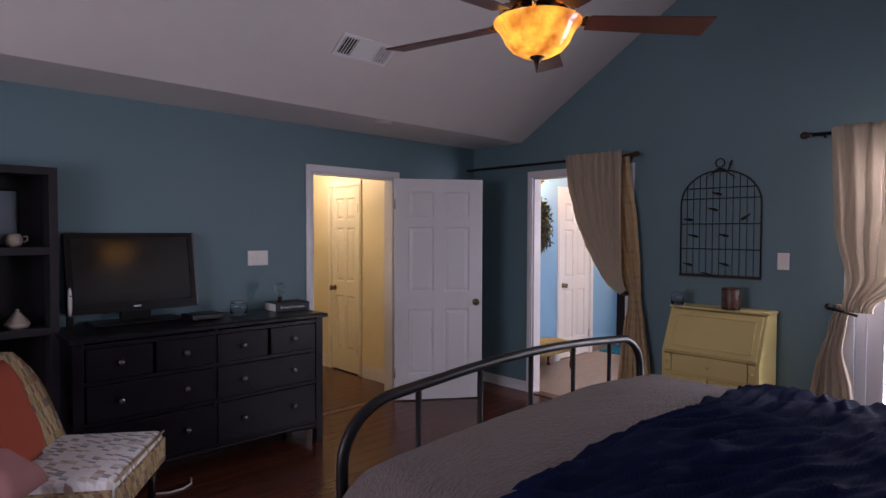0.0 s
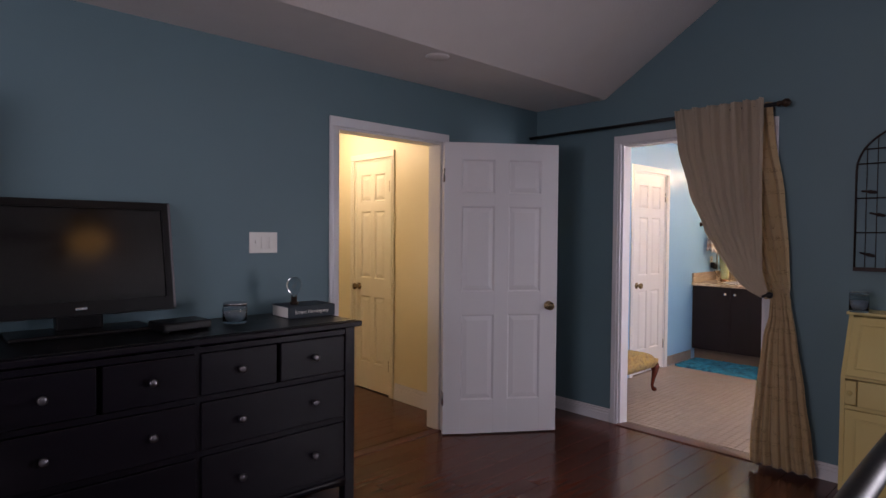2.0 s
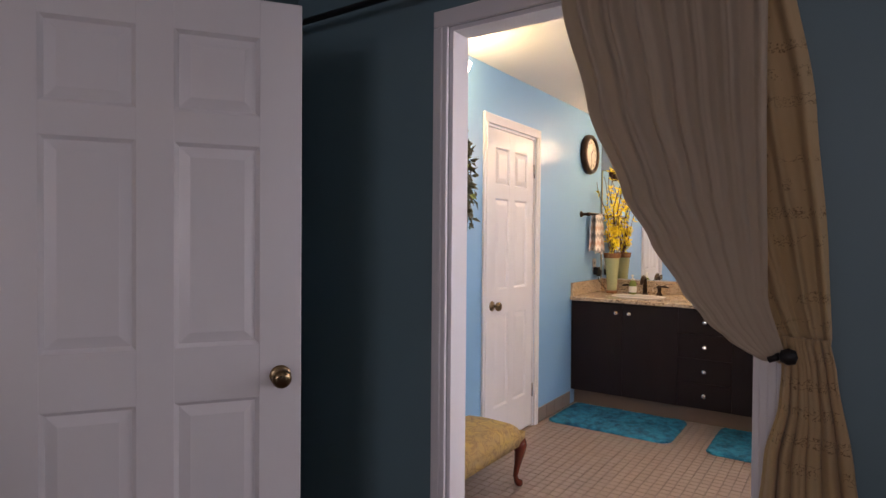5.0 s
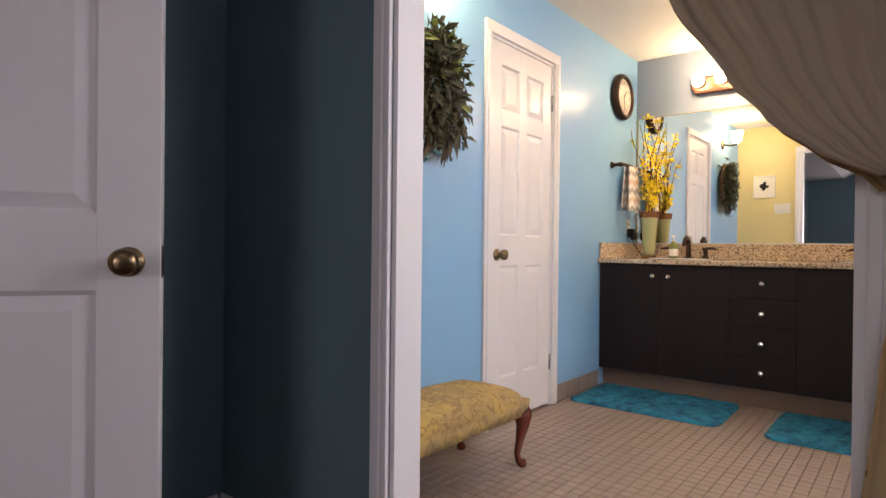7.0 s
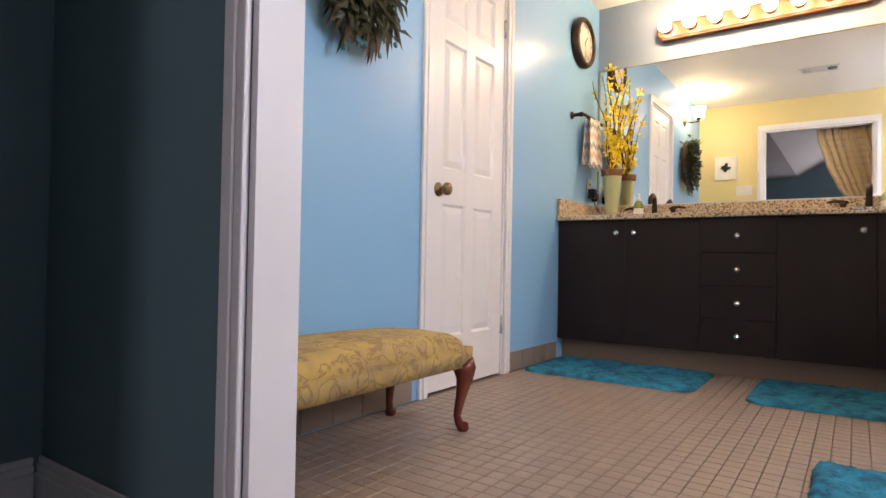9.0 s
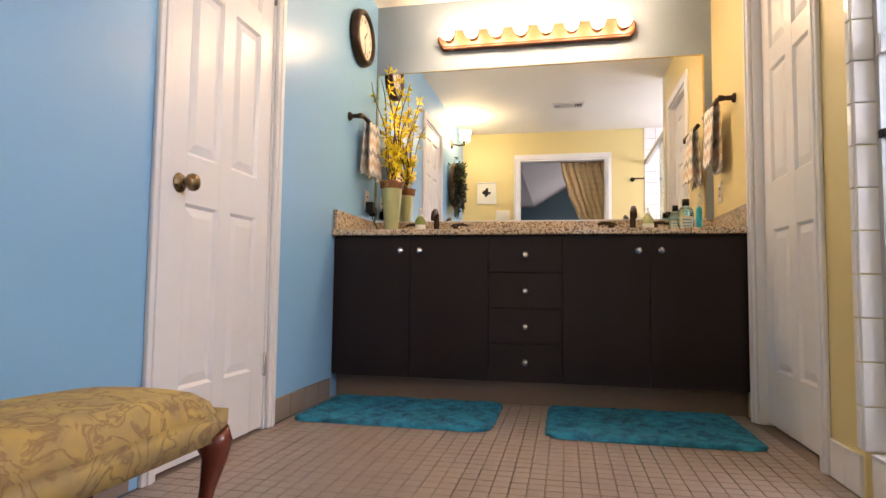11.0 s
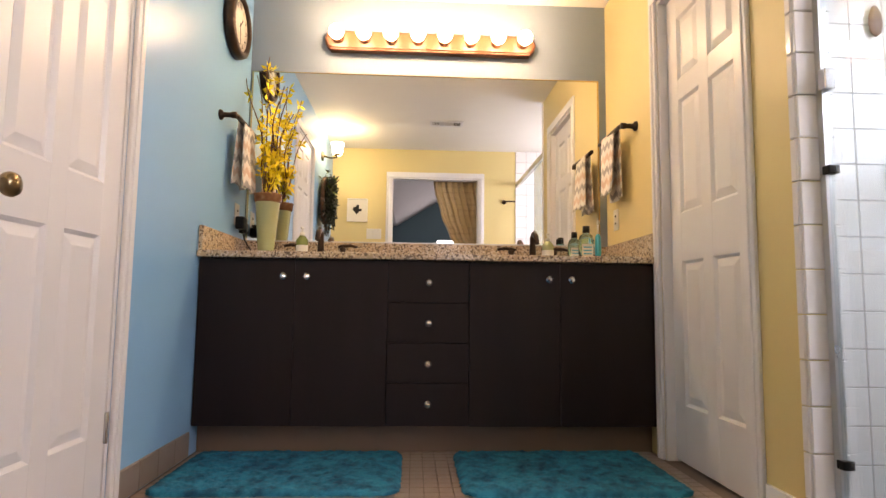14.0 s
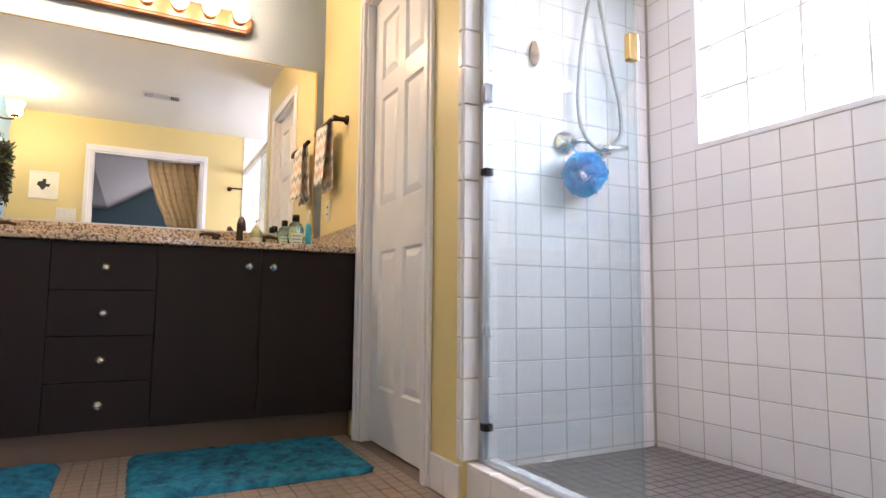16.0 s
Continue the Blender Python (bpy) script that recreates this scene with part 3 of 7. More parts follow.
structure("wall_bedroom_back", B(-2.3, 4.45, BACK_Y - 0.1, BACK_Y, 0, 2.6), WALL_TEAL, "teal bedroom wall behind the bed", "wall")
structure("wall_bedroom_far", wall_x(bmesh.new(), -2.4, -2.3, BACK_Y, TV_Y, 0, 4.1, [(1.6, 3.4, 0.9, 2.1)]), WALL_TEAL, "teal bedroom wall opposite the gable", "wall")


def bedroom_ceiling():
    bm = bmesh.new()
    prof = [(BACK_Y - 0.1, EAVE_Z), (RIDGE_Y, RIDGE_Z), (FOLD_Y, EAVE_Z), (TV_Y + 0.02, EAVE_Z)]
    low = [[bm.verts.new((x, y, z)) for y, z in prof] for x in (-2.35, CUR_X + 0.02)]
    high = [[bm.verts.new((x, y, z + 0.1)) for y, z in prof] for x in (-2.35, CUR_X + 0.02)]
    for k in range(3):
        bm.faces.new((low[0][k], low[0][k + 1], low[1][k + 1], low[1][k]))
        bm.faces.new((high[0][k], high[1][k], high[1][k + 1], high[0][k + 1]))
    return bm


structure("ceiling_bedroom", bedroom_ceiling(), CEILING, "vaulted off-white textured bedroom ceiling", "ceiling")
structure("roof_cap", B(-2.5, 4.6, BACK_Y - 0.3, 2.7, 4.15, 4.25), WALL_BROWN, "roof deck above the bedroom", "roof")

structure("wall_bathroom_blue", wall_y(bmesh.new(), BATH_Y, BATH_Y + 0.1, CUR_X + 0.05, VAN_X + 0.1, 0, 2.6, [(5.86, 6.53, 0, 2.05)]), WALL_SKY, "sky blue bathroom wall with a closet door", "wall")
structure("wall_closet_back", B(5.7, 6.7, BATH_Y + 0.1, BATH_Y + 0.14, 0, 2.4), WALL_CREAM, "wall behind the blue wall's door", "wall")
structure("wall_vanity", B(VAN_X, VAN_X + 0.1, 2.6, BATH_Y, 0, 2.6), WALL_GREY, "grey blue wall behind the vanity", "wall")
structure("wall_bathroom_right", wall_y(bmesh.new(), RIGHT_Y - 0.1, RIGHT_Y, 6.203, VAN_X, 0, 2.6, [(6.48, 7.15, 0, 2.05)]), WALL_CREAM, "cream yellow bathroom wall with a closet door", "wall")
structure("wall_linen_back", B(6.62, 7.9, 2.55, 2.60, 0, 2.5), WALL_CREAM, "wall behind the linen closet's door", "wall")
structure("wall_shower_valve", B(6.5215, 6.62, 1.55, 2.70, 0, 2.6), TILE_GROUT, "grouted shower wall with the valve", "wall")
structure("wall_shower_window", wall_y(bmesh.new(), 1.53, 1.6485, CUR_X + 0.05, 6.53, 0, 2.6, [(4.9075, 6.266, 1.279, 2.155)]), TILE_GROUT, "grouted shower wall with a glass block window", "wall")
structure("ceiling_bathroom", B(CUR_X + 0.05, VAN_X + 0.1, 1.5, BATH_Y + 0.1, BATH_Z, BATH_Z + 0.1), CEIL_BATH, "off-white bathroom ceiling", "ceiling")

HALL_X, HALL_END, HALL_Z = 3.62, 7.07, 2.40
structure("wall_hall_right", wall_x(bmesh.new(), HALL_X, HALL_X + 0.1, TV_Y + 0.12, HALL_END, 0, 2.6, [(5.87, 6.40, 0, 2.06)]), WALL_HALL, "ivory hall wall with a narrow closet door", "wall")
structure("wall_hall_closet_back", B(HALL_X + 0.1, HALL_X + 0.14, 5.7, 6.6, 0, 2.4), WALL_HALL, "wall behind the hall closet's door", "wall")
structure("wall_hall_left", B(2.10, 2.20, TV_Y + 0.12, HALL_END, 0, 2.6), WALL_HALL, "ivory hall wall", "wall")
structure("wall_hall_end", wall_y(bmesh.new(), HALL_END, HALL_END + 0.1, 1.0, 6.0, 0, 3.0, [(2.70, 3.565, 0, 2.04)]), WALL_HALL, "ivory hall end wall with an opening", "wall")
structure("ceiling_hall", B(2.1, HALL_X + 0.1, TV_Y + 0.06, HALL_END, HALL_Z, HALL_Z + 0.1), CEIL_BATH, "off-white hall ceiling", "ceiling")
structure("wall_far_room", B(1.0, 6.1, 10.3, 10.4, 0, 3.0), WALL_BROWN, "brown wall of the room beyond the hall", "wall")
structure("wall_far_room_right", B(6.0, 6.1, HALL_END + 0.1, 10.3, 0, 3.0), WALL_BROWN, "brown side wall of the room beyond", "wall")
structure("wall_far_room_left", B(0.9, 1.0, HALL_END + 0.1, 10.3, 0, 3.0), WALL_BROWN, "brown side wall of the room beyond", "wall")
structure("ceiling_far_room", B(0.9, 6.1, HALL_END + 0.1, 10.3, 2.33, 2.43), CEIL_BATH, "white ceiling of the room beyond", "ceiling")


def moulding_y(x, side, y0, y1, h, material, name, label):
    """A stepped baseboard along y on the face x; side is the way it sticks out."""
    bm = bmesh.new()
    for k, (a, b, d) in enumerate(((0, 0.62, 0.016), (0.62, 0.82, 0.012), (0.82, 1.0, 0.008))):
        box(bm, min(x, x + side * d), max(x, x + side * d), y0, y1, a * h + 0.001, b * h, 0.002, 1)
    return structure(name, bm, material, label, "baseboard")


def moulding_x(y, side, x0, x1, h, material, name, label):
    bm = bmesh.new()
    for k, (a, b, d) in enumerate(((0, 0.62, 0.016), (0.62, 0.82, 0.012), (0.82, 1.0, 0.008))):
        box(bm, x0, x1, min(y, y + side * d), max(y, y + side * d), a * h + 0.001, b * h, 0.002, 1)
    return structure(name, bm, material, label, "baseboard")


moulding_y(CUR_X, -1, 4.245, TV_Y, 0.10, TRIM, "baseboard_gable", "white stepped baseboard on the teal wall")
moulding_y(CUR_X, -1, 1.66, 3.145, 0.10, TRIM, "baseboard_gable_2", "white stepped baseboard on the teal wall")
moulding_x(TV_Y, -1, 3.428, 4.43, 0.10, TRIM, "baseboard_television", "white stepped baseboard on the teal wall")
moulding_x(TV_Y, -1, -2.3, 2.436, 0.10, TRIM, "baseboard_television_2", "white stepped baseboard on the teal wall")
moulding_y(HALL_X, -1, TV_Y + 0.13, 5.80, 0.14, TRIM, "baseboard_hall", "white stepped baseboard in the hall")
moulding_y(HALL_X, -1, 6.47, HALL_END, 0.14, TRIM, "baseboard_hall_2", "white stepped baseboard in the hall")
moulding_x(10.3, -1, 1.0, 6.0, 0.13, TRIM, "baseboard_far_room", "white baseboard in the room beyond")


def casing_x(name, face, side, y0, y1, top, w, material, label, base=0.0, deep=0.0):
    """Door casing on a wall face x: two sides and a head, plus the jamb lining deep metres into the wall."""
    root = thing(name, label, "door casing", kind="structure")
    a, b = sorted((face, face + side * 0.016))
    for n, (ya, yb, za, zb) in (("side_casing", (y0 - w, y0, base, top)), ("side_casing", (y1, y1 + w, base, top)), ("head_casing", (y0 - w, y1 + w, top, top + w))):
        bm = B(a, b, ya, yb, za, zb, 0.004)
        mid = (ya + yb) / 2 if n == "side_casing" else None
        if mid:
            box(bm, *sorted((face + side * 0.014, face + side * 0.022)), mid - w * 0.18, mid + w * 0.18, za, zb, 0.003, 1)
        part(n, bm, material, root)
    if deep:
        c, d = sorted((face, face - side * deep))
        part("jamb", B(c, d, y0 - 0.001, y0 + 0.016, base, top), material, root)
        part("jamb", B(c, d, y1 - 0.016, y1 + 0.001, base, top), material, root)
        part("head_jamb", B(c, d, y0 + 0.016, y1 - 0.016, top - 0.016, top + 0.001), material, root)
    return root


def casing_y(name, face, side, x0, x1, top, w, material, label, deep=0.0):
    root = thing(name, label, "door casing", kind="structure")
    a, b = sorted((face, face + side * 0.016))
    for n, (xa, xb, za, zb) in (("side_casing", (x0 - w, x0, 0, top)), ("side_casing", (x1, x1 + w, 0, top)), ("head_casing", (x0 - w, x1 + w, top, top + w))):
        bm = B(xa, xb, a, b, za, zb, 0.004)
        if n == "side_casing":
            mid = (xa + xb) / 2
            box(bm, mid - w * 0.18, mid + w * 0.18, *sorted((face + side * 0.014, face + side * 0.022)), za, zb, 0.003, 1)
        part(n, bm, material, root)
    if deep:
        c, d = sorted((face, face - side * deep))
        part("jamb", B(x0 - 0.001, x0 + 0.016, c, d, 0, top), material, root)
        part("jamb", B(x1 - 0.016, x1 + 0.001, c, d, 0, top), material, root)
        part("head_jamb", B(x0 + 0.016, x1 - 0.016, c, d, top - 0.016, top + 0.001), material, root)
    return root


casing_x("casing_bathroom_doorway", CUR_X, -1, 3.19, 4.18, 2.08, 0.06, TRIM, "white painted casing round the open bathroom doorway", deep=0.1)
casing_x("casing_bathroom_inside", BATH_X, 1, 3.19, 4.18, 2.08, 0.06, TRIM, "white painted casing on the bathroom side of the doorway")
casing_y("casing_hall_doorway", TV_Y, -1, 2.495, 3.367, 2.055, 0.058, TRIM, "white painted casing round the hall doorway", deep=0.12)
casing_y("casing_blue_closet", BATH_Y, -1, 5.86, 6.53, 2.05, 0.06, TRIM, "white painted casing round the bathroom closet door", deep=0.1)
casing_y("casing_linen_closet", RIGHT_Y, 1, 6.48, 7.15, 2.05, 0.06, TRIM, "white painted casing round the linen closet door", deep=0.1)
casing_x("casing_hall_closet", HALL_X, -1, 5.87, 6.40, 2.06, 0.055, IVORY, "ivory painted casing round the hall closet door", deep=0.1)
casing_y("casing_hall_end", HALL_END, -1, 2.70, 3.565, 2.04, 0.06, IVORY, "ivory painted casing round the hall's end opening", deep=0.1)


# ---- doors ----
def six_panel_door(name, label, w, h, at, turn, material, knob_side, both=True, hinge_z=(0.25, 1.80), knob=True, lock_rail=0.16):
    """A moulded six-panel door hinged at its origin, reaching along local x; its faces look along local y."""
    root = thing(name, label, "door", at, turn, kind="structure")
    t, s = 0.035, 0.118 * w / 0.77
    mid = 0.095 * w / 0.77
    rows = [(0.235, 0.235 + 0.60), (0.235 + 0.60 + lock_rail, h - 0.28 - lock_rail), (h - 0.19 - lock_rail, h - 0.115)]
    cols = [(s, (w - mid) / 2), ((w + mid) / 2, w - s)]
    for xa, xb in ((0, s), ((w - mid) / 2, (w + mid) / 2), (w - s, w)):
        part("stile", B(xa, xb, -t / 2, t / 2, 0, h, 0.002, 1), material, root)
    zs = [0] + [z for r in rows for z in r] + [h]
    for za, zb in zip(zs[::2], zs[1::2]):
        for xa, xb in cols:
            part("rail", B(xa - 0.001, xb + 0.001, -t / 2 + 0.0004, t / 2 - 0.0004, za, zb), material, root)
    for xa, xb in cols:
        for za, zb in rows:
            p = bmesh.new()
            box(p, xa, xb, -0.006, 0.006, za, zb)
            for side in (-1, 1):
                rim = [(xa, za), (xb, za), (xb, zb), (xa, zb)]
                q = [(xa + 0.011, za + 0.011), (xb - 0.011, za + 0.011), (xb - 0.011, zb - 0.011), (xa + 0.011, zb - 0.011)]
                i1 = [(xa + 0.042, za + 0.042), (xb - 0.042, za + 0.042), (xb - 0.042, zb - 0.042), (xa + 0.042, zb - 0.042)]
                ring = []
                for poly, d in ((rim, t / 2 - 0.001), (q, 0.0065), (i1, 0.0150)):
                    ring.append([p.verts.new((x, side * d, z)) for x, z in poly])
                for a, b in zip(ring, ring[1:]):
                    for k in range(4):
                        p.faces.new((a[k], a[(k + 1) % 4], b[(k + 1) % 4], b[k]))
                p.faces.new(ring[-1])
            part("door_panel", p, material, root)
    if knob:
        kx = w - 0.062 if knob_side > 0 else 0.062
        for side in ((-1, 1) if both else (-1,)):
            kb = bmesh.new()
            lathe(kb, [(0.0, 0.0), (0.032, 0.0), (0.032, 0.004), (0.026, 0.008), (0.012, 0.010), (0.011, 0.026), (0.018, 0.030), (0.027, 0.040), (0.029, 0.050), (0.025, 0.060), (0.012, 0.064), (0.0, 0.065)], (0, 0, 0), "y", 20)
            k_ob = part("knob", kb, BRASS, root, "antique brass door knob")
            k_ob.matrix_local = pose(kx, side * t / 2, 0.895, 0 if side > 0 else 180, 0, 0)
        part("latch_plate", B(kx + (0.0615 if knob_side > 0 else -0.0635), kx + (0.0635 if knob_side > 0 else -0.0615), -0.012, 0.012, 0.86, 0.93), BRASS, root)
    for hz in hinge_z:
        hx = 0.0 if knob_side > 0 else w
        hb = B(hx - 0.004, hx + 0.004, -t / 2 - 0.004, t / 2 - 0.002, hz - 0.045, hz + 0.045)
        lathe(hb, [(0, -0.047), (0.006, -0.047), (0.006, 0.047), (0, 0.047)], (hx, -t / 2 - 0.005, hz), "z", 10)
        part("hinge", hb, NICKEL if material is WHITE else BRASS, root, "metal butt hinge")
    return root


door_turn = math.degrees(math.atan2(4.41 - 4.878, 3.972 - 3.302))
six_panel_door("door_bedroom", "white six-panel bedroom door standing half open", 0.817, 2.03, (3.302, 4.878, 0.012), door_turn, WHITE, 1)
six_panel_door("door_blue_closet", "closed white six-panel closet door in the blue wall", 0.635, 2.02, (5.877, BATH_Y + 0.022, 0.012), 0, WHITE, -1, both=False)
six_panel_door("door_linen_closet", "closed white six-panel linen closet door", 0.635, 2.02, (7.132, RIGHT_Y - 0.055, 0.012), 180, WHITE, 1, both=False, hinge_z=(), knob=False, lock_rail=0.205)
six_panel_door("door_hall_closet", "closed ivory six-panel hall closet door", 0.498, 2.03, (HALL_X + 0.022, 5.886, 0.012), 90, IVORY, 1, both=False)
# the hall door's knob sits on its room side
for ob in bpy.data.objects:
    if ob.name.startswith("knob") and ob.parent and ob.parent.name == "door_hall_closet":
        ob.matrix_local = pose(0.498 - 0.05, 0.0175, 0.915, 0, 0, 0)
    if ob.name.startswith("hinge") and ob.parent and ob.parent.name == "door_hall_closet":
        ob.matrix_local = pose(0, 0, 0, 0, 0, 0) @ Matrix.Diagonal((1, -1, 1, 1))

structure("threshold_hall", B(2.495, 3.367, TV_Y - 0.03, TV_Y + 0.04, -0.004, 0.006, 0.003), FAN_WOOD, "dark wooden threshold strip at the hall doorway", "threshold")
structure("threshold_bathroom", B(CUR_X - 0.04, CUR_X + 0.05, 3.19, 4.18, -0.004, 0.010, 0.004), FAN_WOOD, "dark wooden threshold strip at the bathroom doorway", "threshold")


# ---- patio door and its daylight ----
def patio_door():
    root = thing("window_patio_door", "white patio door with small panes letting daylight in", "patio door", kind="structure")
    part("door_frame", wall_x(bmesh.new(), CUR_X + 0.01, CUR_X + 0.09, 0.0, 1.58, 0.0, 2.06, [(0.06, 0.76, 0.05, 2.0), (0.82, 1.52, 0.05, 2.0)]), TRIM, root)
    for y0, y1 in ((0.06, 0.76), (0.82, 1.52)):
        part("leaf_frame", wall_x(bmesh.new(), CUR_X + 0.03, CUR_X + 0.07, y0, y1, 0.05, 2.0, [(y0 + 0.09, y1 - 0.09, 0.27, 1.91)]), TRIM, root)
        bars = bmesh.new()
        for k in range(1, 3):
            y = y0 + 0.09 + (y1 - y0 - 0.18) * k / 3
            box(bars, CUR_X + 0.038, CUR_X + 0.062, y - 0.011, y + 0.011, 0.27, 1.91)
        for k in range(1, 5):
            z = 0.27 + 1.64 * k / 5
            box(bars, CUR_X + 0.0385, CUR_X + 0.0615, y0 + 0.09, y1 - 0.09, z - 0.011, z + 0.011)
        part("glazing_bars", bars, TRIM, root)
        g = part("pane", B(CUR_X + 0.048, CUR_X + 0.052, y0 + 0.088, y1 - 0.088, 0.268, 1.912), WINDOW_GLASS, root)
        g.visible_shadow = False
    part("side_casing", B(CUR_X - 0.016, CUR_X, 1.58, 1.645, 0, 2.06, 0.004), TRIM, root)
    part("side_casing", B(CUR_X - 0.016, CUR_X, -0.065, 0.0, 0, 2.06, 0.004), TRIM, root)
    part("head_casing", B(CUR_X - 0.016, CUR_X, -0.065, 1.645, 2.06, 2.125, 0.004), TRIM, root)


patio_door()
side_window = thing("window_side", "white framed side window behind the walk", "window", kind="structure")
part("window_frame", wall_x(bmesh.new(), -2.36, -2.31, 1.6, 3.4, 0.9, 2.1, [(1.65, 2.475, 0.95, 2.05), (2.525, 3.35, 0.95, 2.05)]), TRIM, side_window)
for ya, yb in ((1.65, 2.475), (2.525, 3.35)):
    sp_ = part("pane", B(-2.338, -2.334, ya, yb, 0.95, 2.05), WINDOW_GLASS, side_window)
    sp_.visible_shadow = False
structure("backdrop_garden", B(4.9, 4.92, -3.0, 1.5, -0.1, 3.2), DAY, "overexposed daylight outside the patio door", "backdrop")
structure("backdrop_shower", B(4.8, 6.5, 1.36, 1.38, 1.1, 2.6), DAY, "overexposed daylight outside the glass blocks", "backdrop")


# ---- bedroom things ----
def dresser():
    root = thing("dresser", "black-brown wooden eight-drawer dresser against the teal wall", "dresser", (0.66, 4.44, 0))
    W, D, H = 1.60, 0.50, 0.955
    part("top", B(-0.02, W + 0.03, -0.03, D + 0.01, H - 0.028, H, 0.006), BLACK_WOOD, root)
    part("side_panel", B(0.0, 0.05, 0.0, D, 0.12, H - 0.028), BLACK_WOOD, root)
    part("side_panel", B(W - 0.05, W, 0.0, D, 0.12, H - 0.028), BLACK_WOOD, root)
    part("back_panel", B(0.05, W - 0.05, D - 0.02, D, 0.12, H - 0.028), BLACK_WOOD, root)
    for x in (0.0, W - 0.055):
        for y in (-0.001, D - 0.055):
            part("leg", B(x - 0.001, x + 0.056, y, y + 0.056, 0, H - 0.028, 0.003), BLACK_WOOD, root)
    zs = [0.165, 0.455, 0.69, 0.902]
    for z in zs:
        part("rail", B(0.055, W - 0.055, 0.004, 0.03, z - 0.012, z + 0.012), BLACK_WOOD, root)
    part("divider", B(W / 2 - 0.012, W / 2 + 0.012, 0.005, 0.028, 0.12, H - 0.03), BLACK_WOOD, root)
    part("apron", sheet(lambda u, v: (0.055 + (W - 0.11) * u, 0.012, 0.155 - (0.02 + 0.028 * (2 * u - 1) ** 4) * v), 20, 1, 0.018), BLACK_WOOD, root)

    def drawer(x0, x1, z0, z1, knobs):
        dr = part("drawer", B(x0 + 0.003, x1 - 0.003, -0.006, 0.35, z0 + 0.003, z1 - 0.003, 0.003), BLACK_WOOD, root)
        for kx in knobs:
            kb = lathe(bmesh.new(), [(0.0, 0.0), (0.011, 0.0), (0.008, 0.010), (0.009, 0.014), (0.017, 0.018), (0.0175, 0.026), (0.012, 0.031), (0, 0.032)], (0, 0, 0), "y", 14)
            k = part("knob", kb, DARK_METAL, dr, "dark metal knob")
            k.matrix_local = pose(kx, -0.006, (z0 + z1) / 2 + 0.003, 180, 0, 0)

    inner = (W - 0.11) / 4
    for k in range(4):
        drawer(0.055 + inner * k + 0.008, 0.055 + inner * (k + 1) - 0.008, 0.703, 0.889, [0.055 + inner * (k + 0.5)])
    for k in range(2):
        for z0, z1 in ((0.468, 0.677), (0.178, 0.442)):
            drawer(0.055 + 2 * inner * k + 0.008, 0.055 + 2 * inner * (k + 1) - 0.008, z0, z1, [0.055 + inner * (2 * k + 0.5), 0.055 + inner * (2 * k + 1.5)])
    part("glass_top", B(0.0, W, -0.01, D - 0.01, H + 0.0005, H + 0.006, 0.002), PLASTIC, root, "glossy dark glass sheet")


dresser()


def television():
    root = thing("television", "black flat television on a low stand on the dresser", "television", (1.11, 4.86, 0.961))
    w = 0.39
    lean = pose(0, 0, 0.075, -10.4, 0, 0) @ pose(0, 0, -0.075)
    bezel = part("bezel", wall_y(bmesh.new(), -0.035, 0.03, -w, w, 0.075, 0.585, [(-w + 0.035, w - 0.035, 0.135, 0.55)]), PLASTIC, root)
    scr = part("screen", B(-w + 0.034, w - 0.034, -0.003, 0.003, -0.209, 0.209), SCREEN, root, "dark glossy screen")
    scr.matrix_local = lean @ pose(0, -0.022, 0.3425)
    bezel.matrix_local = lean
    back_shell = part("back_shell", B(-w + 0.06, w - 0.06, 0.0, 0.085, 0.10, 0.54, 0.02), PLASTIC, root)
    back_shell.matrix_local = lean
    trim_strip = part("trim_strip", B(w - 0.008, w + 0.004, -0.038, 0.0, 0.08, 0.58, 0.003), DARK_METAL, root, "shiny edge strip")
    trim_strip.matrix_local = lean
    badge = part("badge", B(-0.022, 0.022, -0.038, -0.034, 0.098, 0.108), NICKEL, root)
    badge.matrix_local = lean
    part("neck", B(-0.09, 0.09, -0.01, 0.05, 0.015, 0.10, 0.008), PLASTIC, root)
    part("foot", B(-0.27, 0.27, -0.13, 0.11, 0.0, 0.018, 0.008), PLASTIC, root)


television()


def small_box(name, label, cat, x, y, z, w, d, h, material, turn=0.0):
    root = thing(name, label, cat, (x, y, z), turn)
    part("body", B(-w / 2, w / 2, -d / 2, d / 2, 0.006, h, 0.008), material, root)
    for sx in (-1, 1):
        for sy in (-1, 1):
            part("foot", lathe(bmesh.new(), [(0, 0), (0.012, 0), (0.012, 0.008), (0, 0.008)], (sx * w * 0.4, sy * d * 0.38, 0), "z", 10), material, root)
    return root


small_box("cable_box", "low black media box on the dresser", "media box", 1.47, 4.68, 0.961, 0.22, 0.16, 0.045, PLASTIC, 6)


def white_remote():
    root = thing("game_controller", "upright white game controller beside the television", "controller", (0.728, 4.815, 0.961))
    part("stand", B(-0.016, 0.016, -0.025, 0.025, 0.0, 0.075, 0.004), PLASTIC, root, "black charging stand")
    shell = lathe(bmesh.new(), [(0, -0.09), (0.014, -0.085), (0.024, -0.055), (0.027, 0.0), (0.024, 0.055), (0.014, 0.085), (0, 0.09)], (0, 0, 0.163), "z", 18)
    for q in shell.verts:
        q.co.y *= 0.8
        q.co.x *= 0.5
    part("body", shell, CERAMIC, root)
    part("button", lathe(bmesh.new(), [(0, 0), (0.006, 0), (0.005, 0.003), (0, 0.003)], (0, -0.020, 0.20), "y", 10), NICKEL, root)


white_remote()


